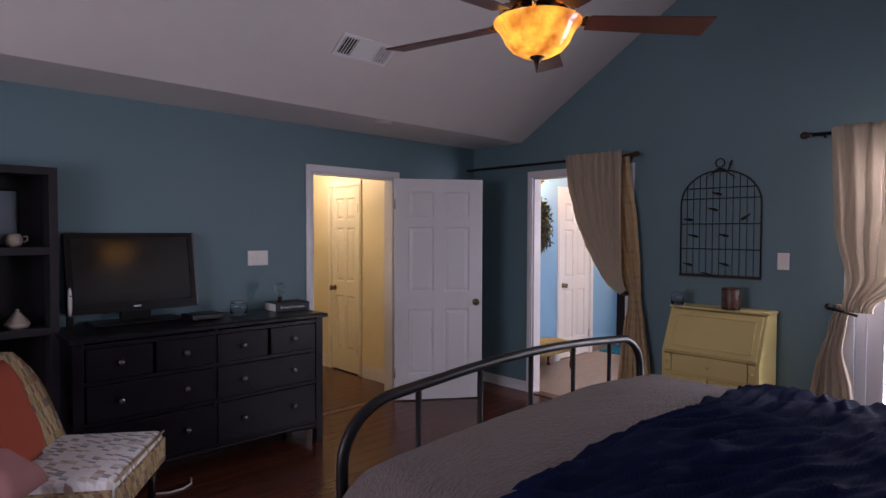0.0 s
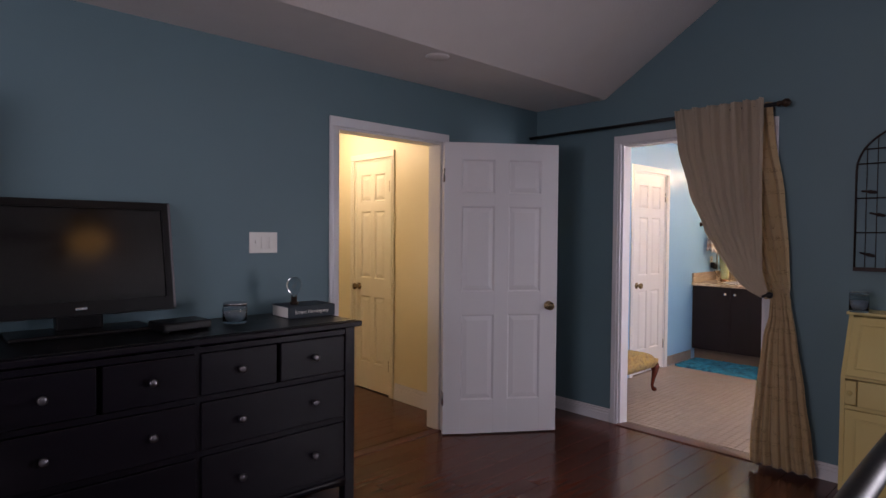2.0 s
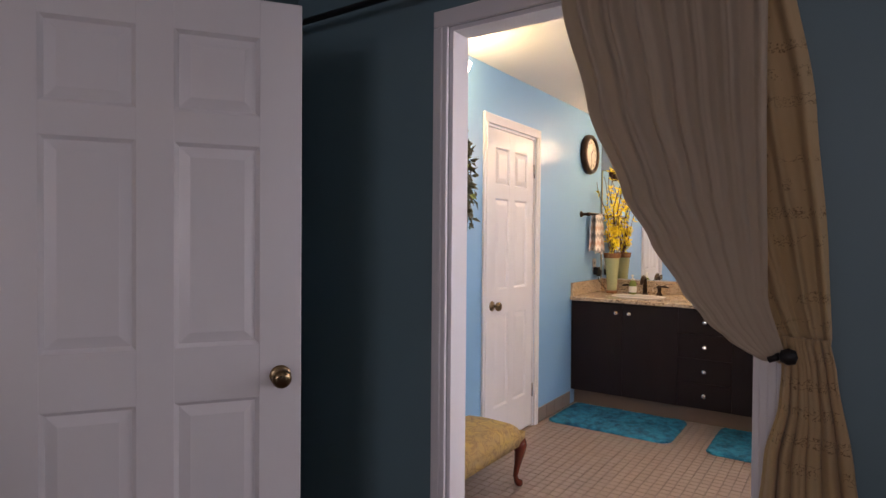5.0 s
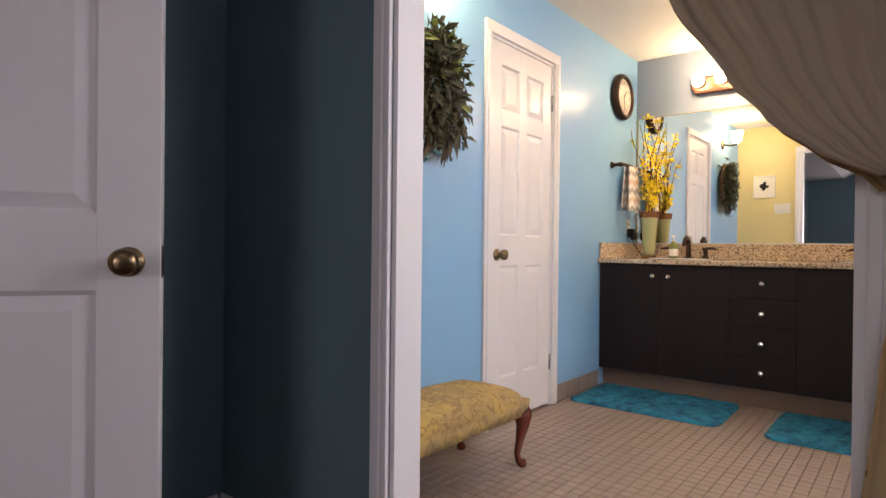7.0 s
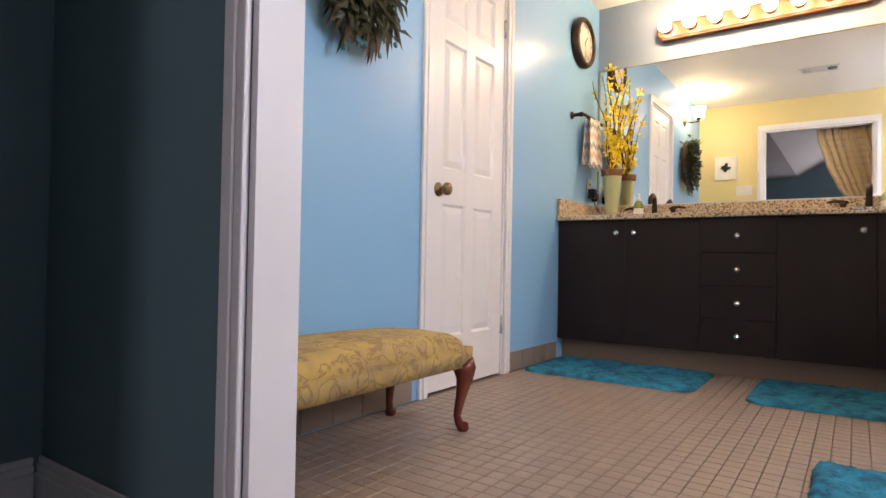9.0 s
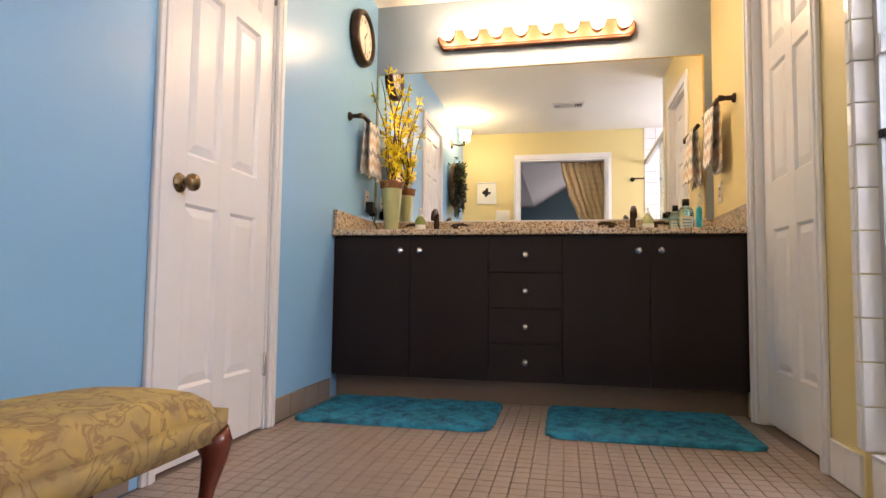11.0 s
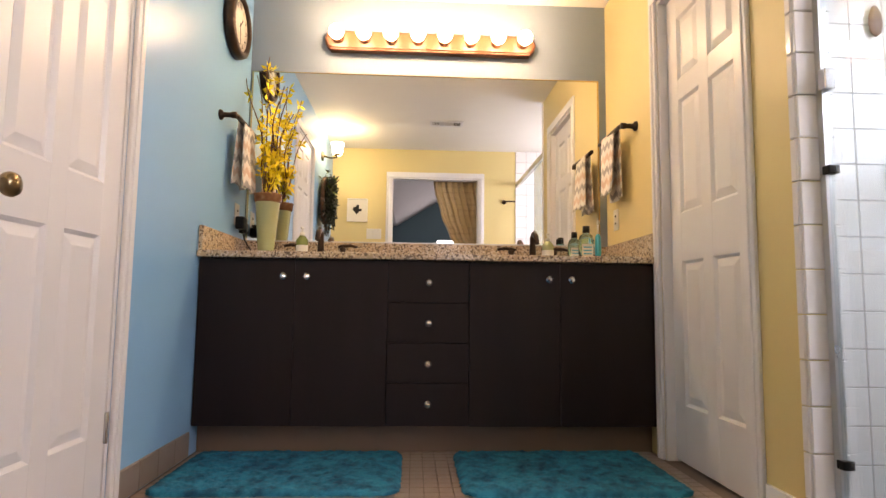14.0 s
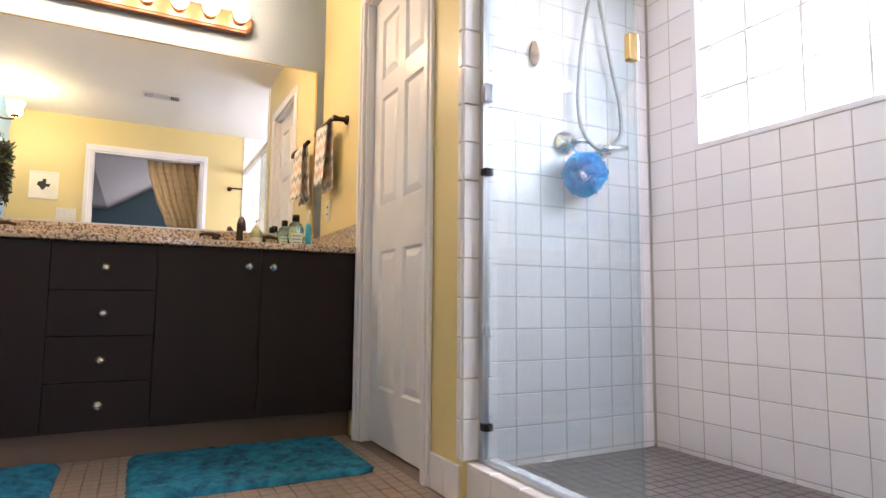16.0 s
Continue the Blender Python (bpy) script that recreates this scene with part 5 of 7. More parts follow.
def secretary():
    root = thing("secretary_desk", "cream yellow slant-front secretary desk against the gable wall", "secretary desk", (CUR_X - 0.015, 2.37, 0), -90)
    # local x runs along the wall, local -y points into the room
    w, d, h = 0.335, 0.34, 1.0
    part("top", B(-w - 0.012, w + 0.012, -0.20, 0.0, h - 0.004, h + 0.012, 0.004), YELLOW, root)
    for s in (-1, 1):
        bm = bmesh.new()
        prof = [(0, 0.09), (0, h - 0.004), (-0.19, h - 0.004), (-d, 0.69), (-d, 0.09)]
        vs = [[bm.verts.new((s * w - s * o, y, z)) for y, z in prof] for o in (0, 0.02)]
        bm.faces.new(vs[0])
        bm.faces.new(vs[1][::-1])
        for k in range(5):
            bm.faces.new((vs[0][k], vs[0][(k + 1) % 5], vs[1][(k + 1) % 5], vs[1][k]))
        part("side_panel", bm, YELLOW, root)
    part("back_panel", B(-w + 0.02, w - 0.02, -0.015, 0.0, 0.09, h - 0.004), YELLOW, root)
    lb = bmesh.new()
    box(lb, -w + 0.021, w - 0.021, -0.010, 0.010, 0.0, 0.325, 0.004)
    for xa, xb, za, zb in ((-w + 0.055, w - 0.055, 0.038, 0.050), (-w + 0.055, w - 0.055, 0.275, 0.287), (-w + 0.055, -w + 0.067, 0.05, 0.275), (w - 0.067, w - 0.055, 0.05, 0.275)):
        box(lb, xa, xb, -0.016, -0.009, za, zb, 0.003)
    lf = part("drop_leaf", lb, YELLOW, root, "sloping writing flap with a moulded panel")
    slant = math.degrees(math.atan2(d - 0.19, h - 0.004 - 0.69))
    lf.matrix_local = pose(0, -d + 0.004, 0.693, -slant, 0, 0)
    part("drawer_rail", B(-w + 0.02, w - 0.02, -d + 0.004, -0.015, 0.68, 0.692), YELLOW, root)
    dr = part("drawer", B(-w + 0.075, w - 0.075, -d - 0.008, -0.03, 0.545, 0.675, 0.004), YELLOW, root)
    for s in (-1, 1):
        part("lopper", B(min(s * (w - 0.021), s * (w - 0.07)), max(s * (w - 0.021), s * (w - 0.07)), -d - 0.004, -0.05, 0.55, 0.67, 0.003), YELLOW, root)
    for x in (0, -w + 0.045, w - 0.045):
        k = part("knob", lathe(bmesh.new(), [(0, 0), (0.007, 0), (0.007, 0.008), (0.013, 0.014), (0.012, 0.022), (0, 0.025)], seg=14, axis="y"), YELLOW, dr)
        k.matrix_local = pose(x, -d - 0.006, 0.612, 180, 0, 0)
    part("middle_rail", B(-w + 0.02, w - 0.02, -d + 0.002, -0.015, 0.525, 0.543), YELLOW, root)
    for s in (-1, 1):
        xa, xb = sorted((s * 0.004, s * (w - 0.022)))
        db = B(xa, xb, -d - 0.006, -d + 0.012, 0.115, 0.522, 0.004)
        for pa, pb, za, zb in ((xa + 0.04, xb - 0.04, 0.155, 0.166), (xa + 0.04, xb - 0.04, 0.47, 0.481), (xa + 0.04, xa + 0.051, 0.166, 0.47), (xb - 0.051, xb - 0.04, 0.166, 0.47)):
            box(db, pa, pb, -d - 0.011, -d - 0.004, za, zb, 0.003)
        part("cupboard_door", db, YELLOW, root, "panelled cupboard door")
    part("base", B(-w + 0.02, w - 0.02, -d + 0.012, -0.015, 0.09, 0.113), YELLOW, root)
    for x in (-w + 0.03, w - 0.03):
        for y in (-d + 0.03, -0.03):
            part("foot", lathe(bmesh.new(), [(0, 0), (0.018, 0), (0.026, 0.04), (0.022, 0.09), (0, 0.09)], (x, y, 0), seg=14), YELLOW, root)
    lan = thing("candle_lantern", "dark mottled glass candle lantern on the secretary", "lantern", (4.27, 2.285, 1.012))
    part("cup", lathe(bmesh.new(), [(0, 0), (0.058, 0), (0.062, 0.01), (0.062, 0.15), (0.058, 0.155), (0.055, 0.15), (0.055, 0.012), (0, 0.012)], seg=26), LANTERN, lan)
    for z in (0.012, 0.148):
        part("band", lathe(bmesh.new(), [(0.0635, z - 0.006), (0.0645, z), (0.0635, z + 0.006)], seg=26), BRONZE, lan)


secretary()


def birdcage():
    root = thing("birdcage_wall_art", "dark iron flat birdcage wall art", "wall art", (CUR_X - 0.012, 2.44, 1.235), -90)
    w, hs = 0.29, 0.545

    def arc(rx, z0, rz, n=20):
        return [(rx * math.cos(math.pi * k / n), 0, z0 + rz * math.sin(math.pi * k / n)) for k in range(n + 1)]

    part("outline", tube(bmesh.new(), [(w, 0, 0)] + arc(w, hs, 0.245) + [(-w, 0, 0)], 0.0055, 8), BIRD_IRON, root)
    part("bottom_bar", B(-w - 0.004, w + 0.004, -0.010, 0.004, -0.014, 0.008), BIRD_IRON, root)
    for z in (0.20, 0.39, 0.58, 0.66):
        hw = w if z < hs else w * math.sqrt(1 - ((z - hs) / 0.245) ** 2)
        part("cross_bar", tube(bmesh.new(), [(-hw, 0, z), (hw, 0, z)], 0.004, 6), BIRD_IRON, root)
    for k in range(1, 12):
        x = -w + 2 * w * k / 12
        zt = hs + 0.245 * math.sqrt(max(0, 1 - (x / w) ** 2))
        part("wire", tube(bmesh.new(), [(x, 0, 0), (x, 0, zt)], 0.0022, 5), BIRD_IRON, root)
    part("cap", sheet(lambda u, v: ((2 * u - 1) * 0.11 * (1 - v * 0.35), -0.004 * math.sin(math.pi * u), hs + 0.235 + 0.028 * v - 0.05 * (2 * u - 1) ** 2), 10, 2, 0.006), BIRD_IRON, root, "rusty scalloped cap")
    ring = [(0.032 * math.cos(a), 0, hs + 0.30 + 0.032 * math.sin(a)) for a in [2 * math.pi * k / 18 for k in range(19)]]
    part("ring", tube(bmesh.new(), ring, 0.005, 6), BIRD_IRON, root)
    birds = [(-0.018, 0.617), (-0.045, 0.50), (-0.23, 0.425), (0.19, 0.44), (-0.19, 0.30), (0.035, 0.305), (-0.23, 0.08), (0.04, 0.09), (-0.09, 0.012), (0.075, 0.82)]
    for x, z in birds:
        b = lathe(bmesh.new(), [(0, -0.038), (0.005, -0.03), (0.006, -0.005), (0.011, 0.008), (0.008, 0.022), (0.0095, 0.030), (0.003, 0.040), (0, 0.044)], seg=8, axis="x")
        ob = part("bird", b, BIRD_IRON, root, "tiny iron bird")
        ob.matrix_local = pose(x, -0.012, z, 0, -70 if z > 0.7 else random.choice((8, 14)) if x < 0.15 else 35, 0 if x < 0.1 else 180)


birdcage()


def curtain_rod(name, label, x, z, y0, y1, ends):
    root = thing(name, label, "curtain rod")
    part("pole", tube(bmesh.new(), [(x, y0, z), (x, y1, z)], 0.012, 12), IRON, root)
    for y, s in ends:
        f = lathe(bmesh.new(), [(0, -0.01), (0.016, -0.01), (0.018, 0.0), (0.013, 0.01), (0.022, 0.022), (0.026, 0.036), (0.020, 0.052), (0.008, 0.06), (0, 0.062)], seg=14, axis="y")
        ob = part("finial", f, BRONZE, root, "turned dark finial")
        ob.matrix_local = pose(x, y, z, 0 if s > 0 else 180, 0, 0)
        part("bracket", tube(bmesh.new(), [(x, y - s * 0.06, z), (CUR_X - 0.02, y - s * 0.06, z), (CUR_X - 0.002, y - s * 0.06, z - 0.01)], 0.007, 8), IRON, root)


ROD_X = 4.345
curtain_rod("curtain_rod", "dark iron curtain rod above the bathroom doorway", ROD_X, 2.195, 3.10, 4.955, [(3.10, -1)])
curtain_rod("curtain_rod", "dark iron curtain rod above the patio door", ROD_X, 2.205, -0.25, 1.83, [(1.83, 1), (-0.25, -1)])


def lerp_table(tab, z):
    """Straight steps through (z, value) pairs, z falling."""
    for (za, a), (zb, b) in zip(tab, tab[1:]):
        if z <= za and z >= zb:
            t = (za - z) / (za - zb)
            t = t * t * (3 - 2 * t) * 0.5 + t * 0.5
            return a + (b - a) * t
    return tab[-1][1] if z < tab[-1][0] else tab[0][1]


def draped(left, right, top, bottom, x_of, folds, amp, nu, nv, phase=0.0, calm=0.0):
    """Hanging cloth between two edge curves given as (z, y) tables."""
    def f(u, v):
        z = top + (bottom - top) * v
        ya, yb = lerp_table(left, z), lerp_table(right, z)
        a = amp * min(1.0, 0.45 + abs(ya - yb) * 1.4) * (0.65 + 0.7 * abs(noise.noise((u * 6, 1.3, phase))) + 0.25 * noise.noise((u * 9, z * 1.5, phase)))
        a *= 1 - calm * min(1.0, v * 1.15)
        w = math.sin(2 * math.pi * folds * u + phase + 0.3 * math.sin(3 * z) + 2.2 * noise.noise((u * 3, z * 0.35, phase)))
        w = math.copysign(abs(w) ** 0.7, w)
        w2 = 0.30 * math.sin(2 * math.pi * folds * 2.3 * u + 2 * phase + z * 1.2)
        w2 += 0.55 * math.exp(-(top - z) * 22) * math.sin(2 * math.pi * folds * 3.1 * u + phase)
        return Vector((x_of(z) + a * (w + w2), ya + (yb - ya) * u + 0.3 * a * math.cos(2 * math.pi * folds * u), z))
    return sheet(f, nu, nv, 0.003)


def bath_curtain():
    root = thing("doorway_curtain", "beige linen curtain lined in gold script cloth, tied back", "curtain")
    L = [(2.235, 3.715), (2.0, 3.685), (1.7, 3.605), (1.45, 3.505), (1.33, 3.435), (1.2, 3.355), (1.13, 3.30), (1.08, 3.24), (1.04, 3.165)]
    R = [(2.235, 3.165), (1.6, 3.165), (1.2, 3.16), (1.04, 3.12)]
    part("front_panel", draped(L, R, 2.235, 1.045, lambda z: ROD_X - 0.032 - 0.015 * math.sin(math.pi * max(0, min(1, (2.2 - z) / 1.2))), 7, 0.025, 180, 70, calm=0.94), CURTAIN, root, "swept beige linen panel")
    L2 = [(2.22, 3.715), (2.0, 3.685), (1.7, 3.605), (1.45, 3.50), (1.33, 3.43), (1.2, 3.35), (1.13, 3.295), (1.08, 3.235), (1.04, 3.17)]
    R2 = [(2.22, 3.15), (2.05, 3.135), (1.65, 3.07), (1.3, 3.04), (1.10, 3.03), (1.03, 3.04)]
    part("lining", draped(L2, R2, 2.22, 1.03, lambda z: ROD_X + 0.042, 7, 0.014, 110, 50, 1.0), SCRIPT, root, "gold cotton lining with brown script")
    L3 = [(1.10, 3.14), (1.02, 3.13), (0.93, 3.135), (0.8, 3.165), (0.52, 3.19), (0.2, 3.215), (0.05, 3.215)]
    R3 = [(1.10, 3.035), (1.02, 3.02), (0.8, 2.98), (0.5, 2.93), (0.2, 2.885), (0.03, 2.86)]
    part("tail", draped(L3, R3, 1.10, 0.035, lambda z: ROD_X + 0.012 - 0.03 * max(0, 0.8 - z), 6, 0.022, 100, 60, 2.0), SCRIPT, root, "gold script tail below the tie")
    hold = thing("curtain_holdback", "dark iron holdback gripping the curtain", "holdback")
    part("arm", tube(bmesh.new(), [(CUR_X - 0.002, 3.145, 1.06), (ROD_X - 0.03, 3.135, 1.06), (ROD_X - 0.055, 3.14, 1.057), (ROD_X - 0.052, 3.155, 1.05)], 0.008, 8), IRON, hold)
    part("knot", lathe(bmesh.new(), [(0, -0.02), (0.016, -0.015), (0.020, 0.0), (0.014, 0.015), (0, 0.02)], (ROD_X - 0.055, 3.115, 1.062), "y", 12), IRON, hold)


bath_curtain()


def patio_curtain():
    root = thing("patio_curtain", "beige linen curtain tied back beside the patio door", "curtain")
    L = [(2.24, 1.70), (1.6, 1.67), (1.25, 1.60), (1.10, 1.62)]
    R = [(2.24, 0.95), (1.7, 1.02), (1.3, 1.20), (1.10, 1.46)]
    part("front_panel", draped(L, R, 2.24, 1.06, lambda z: ROD_X - 0.045, 7, 0.022, 90, 40, 0.5), CURTAIN, root)
    L2 = [(1.10, 1.66), (0.98, 1.70), (0.63, 1.786), (0.3, 1.832), (0.05, 1.87)]
    R2 = [(1.10, 1.59), (0.97, 1.605), (0.8, 1.625), (0.56, 1.565), (0.3, 1.515), (0.05, 1.47)]
    part("tail", draped(L2, R2, 1.10, 0.02, lambda z: ROD_X + 0.01, 4, 0.022, 60, 50, 1.4), CURTAIN, root)
    hold = thing("curtain_holdback", "dark iron holdback beside the patio door", "holdback")
    part("arm", tube(bmesh.new(), [(CUR_X - 0.002, 1.70, 1.07), (ROD_X - 0.02, 1.70, 1.07), (ROD_X - 0.045, 1.62, 1.06), (ROD_X - 0.04, 1.54, 1.04)], 0.009, 8), IRON, hold)
    part("knob", lathe(bmesh.new(), [(0, -0.03), (0.014, -0.02), (0.022, -0.005), (0.014, 0.01), (0, 0.012)], (ROD_X - 0.03, 1.70, 1.085), "x", 14), IRON, hold)


patio_curtain()
cable = thing("white_cable", "loose white cable on the floor by the dresser", "cable")
part("cord", tube(bmesh.new(), [(1.02, 4.36, 0.008), (1.12, 4.30, 0.008), (1.20, 4.30, 0.008), (1.26, 4.34, 0.008), (1.29, 4.42, 0.008)], 0.006, 6), CERAMIC, cable)


# ---- hall and the room beyond ----
dl = thing("hall_downlight", "lit round flush ceiling light in the hall", "ceiling light", (3.17, 6.40, HALL_Z))
part("rim", lathe(bmesh.new(), [(0.075, 0), (0.105, 0), (0.10, -0.012), (0.078, -0.010)], seg=28), TRIM, dl)
part("lens", lathe(bmesh.new(), [(0.0, -0.010), (0.078, -0.008), (0.078, 0)], seg=28), DOWNLIGHT, dl, "glowing lens")
shelf = thing("wall_shelf", "dark wall shelf in the brown room", "shelf", (4.95, 10.3, 1.36))
part("board", B(-0.45, 0.35, -0.18, -0.001, 0, 0.03, 0.004), BLACK_WOOD, shelf)
part("bracket", B(-0.3, -0.27, -0.14, -0.001, -0.06, 0), BLACK_WOOD, shelf)
part("bracket", B(0.2, 0.23, -0.14, -0.001, -0.06, 0), BLACK_WOOD, shelf)
for n, (x, w, h) in enumerate(((4.80, 0.07, 0.24), (4.87, 0.06, 0.16))):
    v = thing("white_figure", "white ceramic ornament on the dark shelf", "ornament", (x, 10.2, 1.39))
    part("body", lathe(bmesh.new(), [(0, 0), (w * 0.5, 0), (w * 0.35, h * 0.3), (w * 0.5, h * 0.6), (w * 0.2, h * 0.85), (w * 0.25, h), (0, h)], seg=16), CERAMIC, v)
bowl = thing("small_bowl", "small pale bowl on the dark shelf", "bowl", (4.96, 10.2, 1.39))
part("body", lathe(bmesh.new(), [(0, 0), (0.03, 0), (0.06, 0.05), (0.055, 0.05), (0, 0.02)], seg=16), CERAMIC, bowl)


# ---- bathroom things ----
FRONT = 7.215


def crystal_knob(parent, y, z):
    kb = lathe(bmesh.new(), [(0, 0), (0.008, 0), (0.006, 0.008), (0.008, 0.011), (0.0155, 0.016), (0.0165, 0.022), (0.010, 0.029), (0, 0.031)], seg=10, axis="x")
    k = part("knob", kb, CHROME, parent, "faceted chrome knob")
    for f in k.data.polygons:
        f.use_smooth = False
    k.matrix_local = pose(FRONT, y, z, 0, 0, 180)


def vanity():
    root = thing("vanity_cabinet", "long espresso brown vanity cabinet with doors and drawers", "vanity cabinet")
    y0, y1, z0, z1 = RIGHT_Y + 0.004, BATH_Y - 0.004, 0.125, 0.845
    part("body", B(FRONT + 0.019, VAN_X - 0.002, y0, y1, z0, z1), ESPRESSO, root)
    part("kick_board", B(FRONT + 0.075, FRONT + 0.09, y0, y1, 0.0, z0), KICK, root, "brown recessed kick board")
    for ya, yb, ky in ((4.432, y1, 4.48), (4.0245, 4.4306, 4.378), (3.2555, 3.6615, 3.307), (y0, 3.254, 3.205)):
        d = part("door", B(FRONT, FRONT + 0.018, ya, yb, z0, z1 - 0.003, 0.0012, 1), ESPRESSO, root)
        crystal_knob(d, ky, 0.768)
    zs = [z0, 0.308, 0.482, 0.658, z1 - 0.003]
    for za, zb, kz in zip(zs, zs[1:], (0.221, 0.393, 0.569, 0.747)):
        d = part("drawer", B(FRONT, FRONT + 0.018, 3.663, 4.023, za + 0.0012, zb - 0.0006, 0.0012, 1), ESPRESSO, root)
        crystal_knob(d, 3.842, kz)
    top = thing("granite_worktop", "speckled brown granite worktop with two sinks", "worktop")
    part("slab", wall_x(bmesh.new(), FRONT + 0.03, VAN_X - 0.002, y0 - 0.003, y1 + 0.003, 0.846, 0.876), GRANITE, top)
    part("front_edge", B(FRONT - 0.002 + 0.032 - 0.064, FRONT + 0.03, y0 - 0.003, y1 + 0.003, 0.846, 0.876, 0.006), GRANITE, top)
    part("backsplash", B(VAN_X - 0.022, VAN_X - 0.002, y0, y1, 0.8765, 0.985, 0.003), GRANITE, top)
    part("side_splash", B(FRONT - 0.02, VAN_X - 0.023, y1 - 0.018, y1 + 0.002, 0.8765, 0.985, 0.003), GRANITE, top)
    part("side_splash", B(FRONT - 0.02, VAN_X - 0.023, y0 - 0.002, y0 + 0.018, 0.8765, 0.985, 0.003), GRANITE, top)
    for yc in (4.40, 3.28):
        bas = lathe(bmesh.new(), [(0.19, 0.0), (0.205, 0.004), (0.215, 0.0), (0.19, -0.001), (0.15, -0.0015), (0, -0.0015)], seg=36)
        s = part("sink", bas, CERAMIC, top, "white oval sink")
        s.matrix_local = pose(7.50, yc, 0.879, 0, 0, 0) @ Matrix.Diagonal((0.75, 1.0, 1, 1))


vanity()


def faucet(y):
    root = thing("faucet", "oil-rubbed bronze widespread faucet on the worktop", "faucet", (7.70, y, 0.876), group="vanity faucets")
    part("base", lathe(bmesh.new(), [(0, 0), (0.028, 0), (0.026, 0.012), (0.016, 0.02), (0, 0.02)], seg=18), BRONZE, root)
    pts = [(0, 0, 0.01), (0, 0, 0.10), (-0.012, 0, 0.135), (-0.045, 0, 0.152), (-0.085, 0, 0.135), (-0.11, 0, 0.095)]
    part("spout", tube(bmesh.new(), pts, [0.019, 0.016, 0.017, 0.016, 0.014, 0.012], 14), BRONZE, root, "curved bronze spout")
    for s in (-1, 1):
        h = part("handle_base", lathe(bmesh.new(), [(0, 0), (0.027, 0), (0.025, 0.014), (0.014, 0.028), (0.013, 0.045), (0.019, 0.060), (0.012, 0.070), (0, 0.072)], (0, s * 0.115, 0), seg=16), BRONZE, root)
        part("lever", tube(bmesh.new(), [(0, s * 0.090, 0.070), (0, s * 0.115, 0.074), (0, s * 0.155, 0.078), (0, s * 0.190, 0.070)], [0.006, 0.011, 0.009, 0.007], 10), BRONZE, h, "bronze lever")


faucet(4.40)
faucet(3.28)


def pump_bottle(name, label, x, y, h, r, material, pump):
    root = thing(name, label, "soap bottle", (x, y, 0.876))
    part("bottle", lathe(bmesh.new(), [(0, 0), (r, 0), (r, h * 0.58), (r * 0.6, h * 0.68), (r * 0.4, h * 0.72), (0, h * 0.72)], seg=22), material, root)
    part("collar", lathe(bmesh.new(), [(0, h * 0.72), (r * 0.45, h * 0.72), (r * 0.45, h * 0.8), (0.004, h * 0.81), (0.004, h * 0.92), (0, h * 0.92)], seg=14), pump, root)
    part("nozzle", tube(bmesh.new(), [(0.008, 0, h * 0.94), (-0.01, 0, h * 0.95), (-0.042, 0, h * 0.92)], [0.008, 0.008, 0.004], 8), pump, root)
    part("label_band", lathe(bmesh.new(), [(r + 0.0006, h * 0.12), (r + 0.0006, h * 0.42)], seg=22), PAPER, root)


pump_bottle("soap_pump", "green soap pump bottle beside the faucet", 7.66, 4.49, 0.17, 0.030, SOAP, PAPER)
pump_bottle("soap_pump", "amber soap pump bottle beside the faucet", 7.69, 3.20, 0.165, 0.030, GREEN_GLAZE, PAPER)


def mouthwash(x, y, h, r, label):
    root = thing("mouthwash_bottle", label, "bottle", (x, y, 0.876))
    bm = lathe(bmesh.new(), [(0, 0), (r, 0), (r, h * 0.62), (r * 0.8, h * 0.74), (r * 0.42, h * 0.80), (r * 0.42, h * 0.84), (0, h * 0.84)], seg=20)
    for v in bm.verts:
        v.co.x *= 0.6
    part("bottle", bm, AQUA, root, "aqua liquid in a clear bottle")
    part("cap", lathe(bmesh.new(), [(0, h * 0.82), (r * 0.46, h * 0.82), (r * 0.44, h), (0, h)], seg=18), PLASTIC, root, "black cap")
    part("label_plate", B(-r * 0.6 - 0.003, -r * 0.6 - 0.001, -r * 0.7, r * 0.7, h * 0.15, h * 0.5), PAPER, root)
    for k in range(3):
        part("label_bar", B(-r * 0.6 - 0.004, -r * 0.6 - 0.003, -r * 0.55, r * 0.55, h * (0.22 + 0.09 * k), h * (0.25 + 0.09 * k)), AQUA_PLASTIC, root)


mouthwash(7.60, 3.02, 0.19, 0.041, "mouthwash bottle with aqua liquid and black cap")
mouthwash(7.70, 3.055, 0.17, 0.036, "mouthwash bottle with teal liquid and black cap")
brush = thing("electric_toothbrush", "blue electric toothbrush standing on the worktop", "toothbrush", (7.64, 2.945, 0.876))
part("stand", lathe(bmesh.new(), [(0, 0), (0.028, 0), (0.026, 0.015), (0.012, 0.022), (0, 0.022)], seg=18), PAPER, brush)
part("handle", lathe(bmesh.new(), [(0, 0.02), (0.014, 0.022), (0.017, 0.07), (0.015, 0.14), (0.008, 0.155), (0, 0.155)], seg=16), AQUA_PLASTIC, brush)
part("neck", tube(bmesh.new(), [(0, 0, 0.15), (0, 0, 0.21)], [0.006, 0.004], 8), PAPER, brush)
part("brush_head", B(-0.016, 0.004, -0.006, 0.006, 0.205, 0.225, 0.003), PAPER, brush)


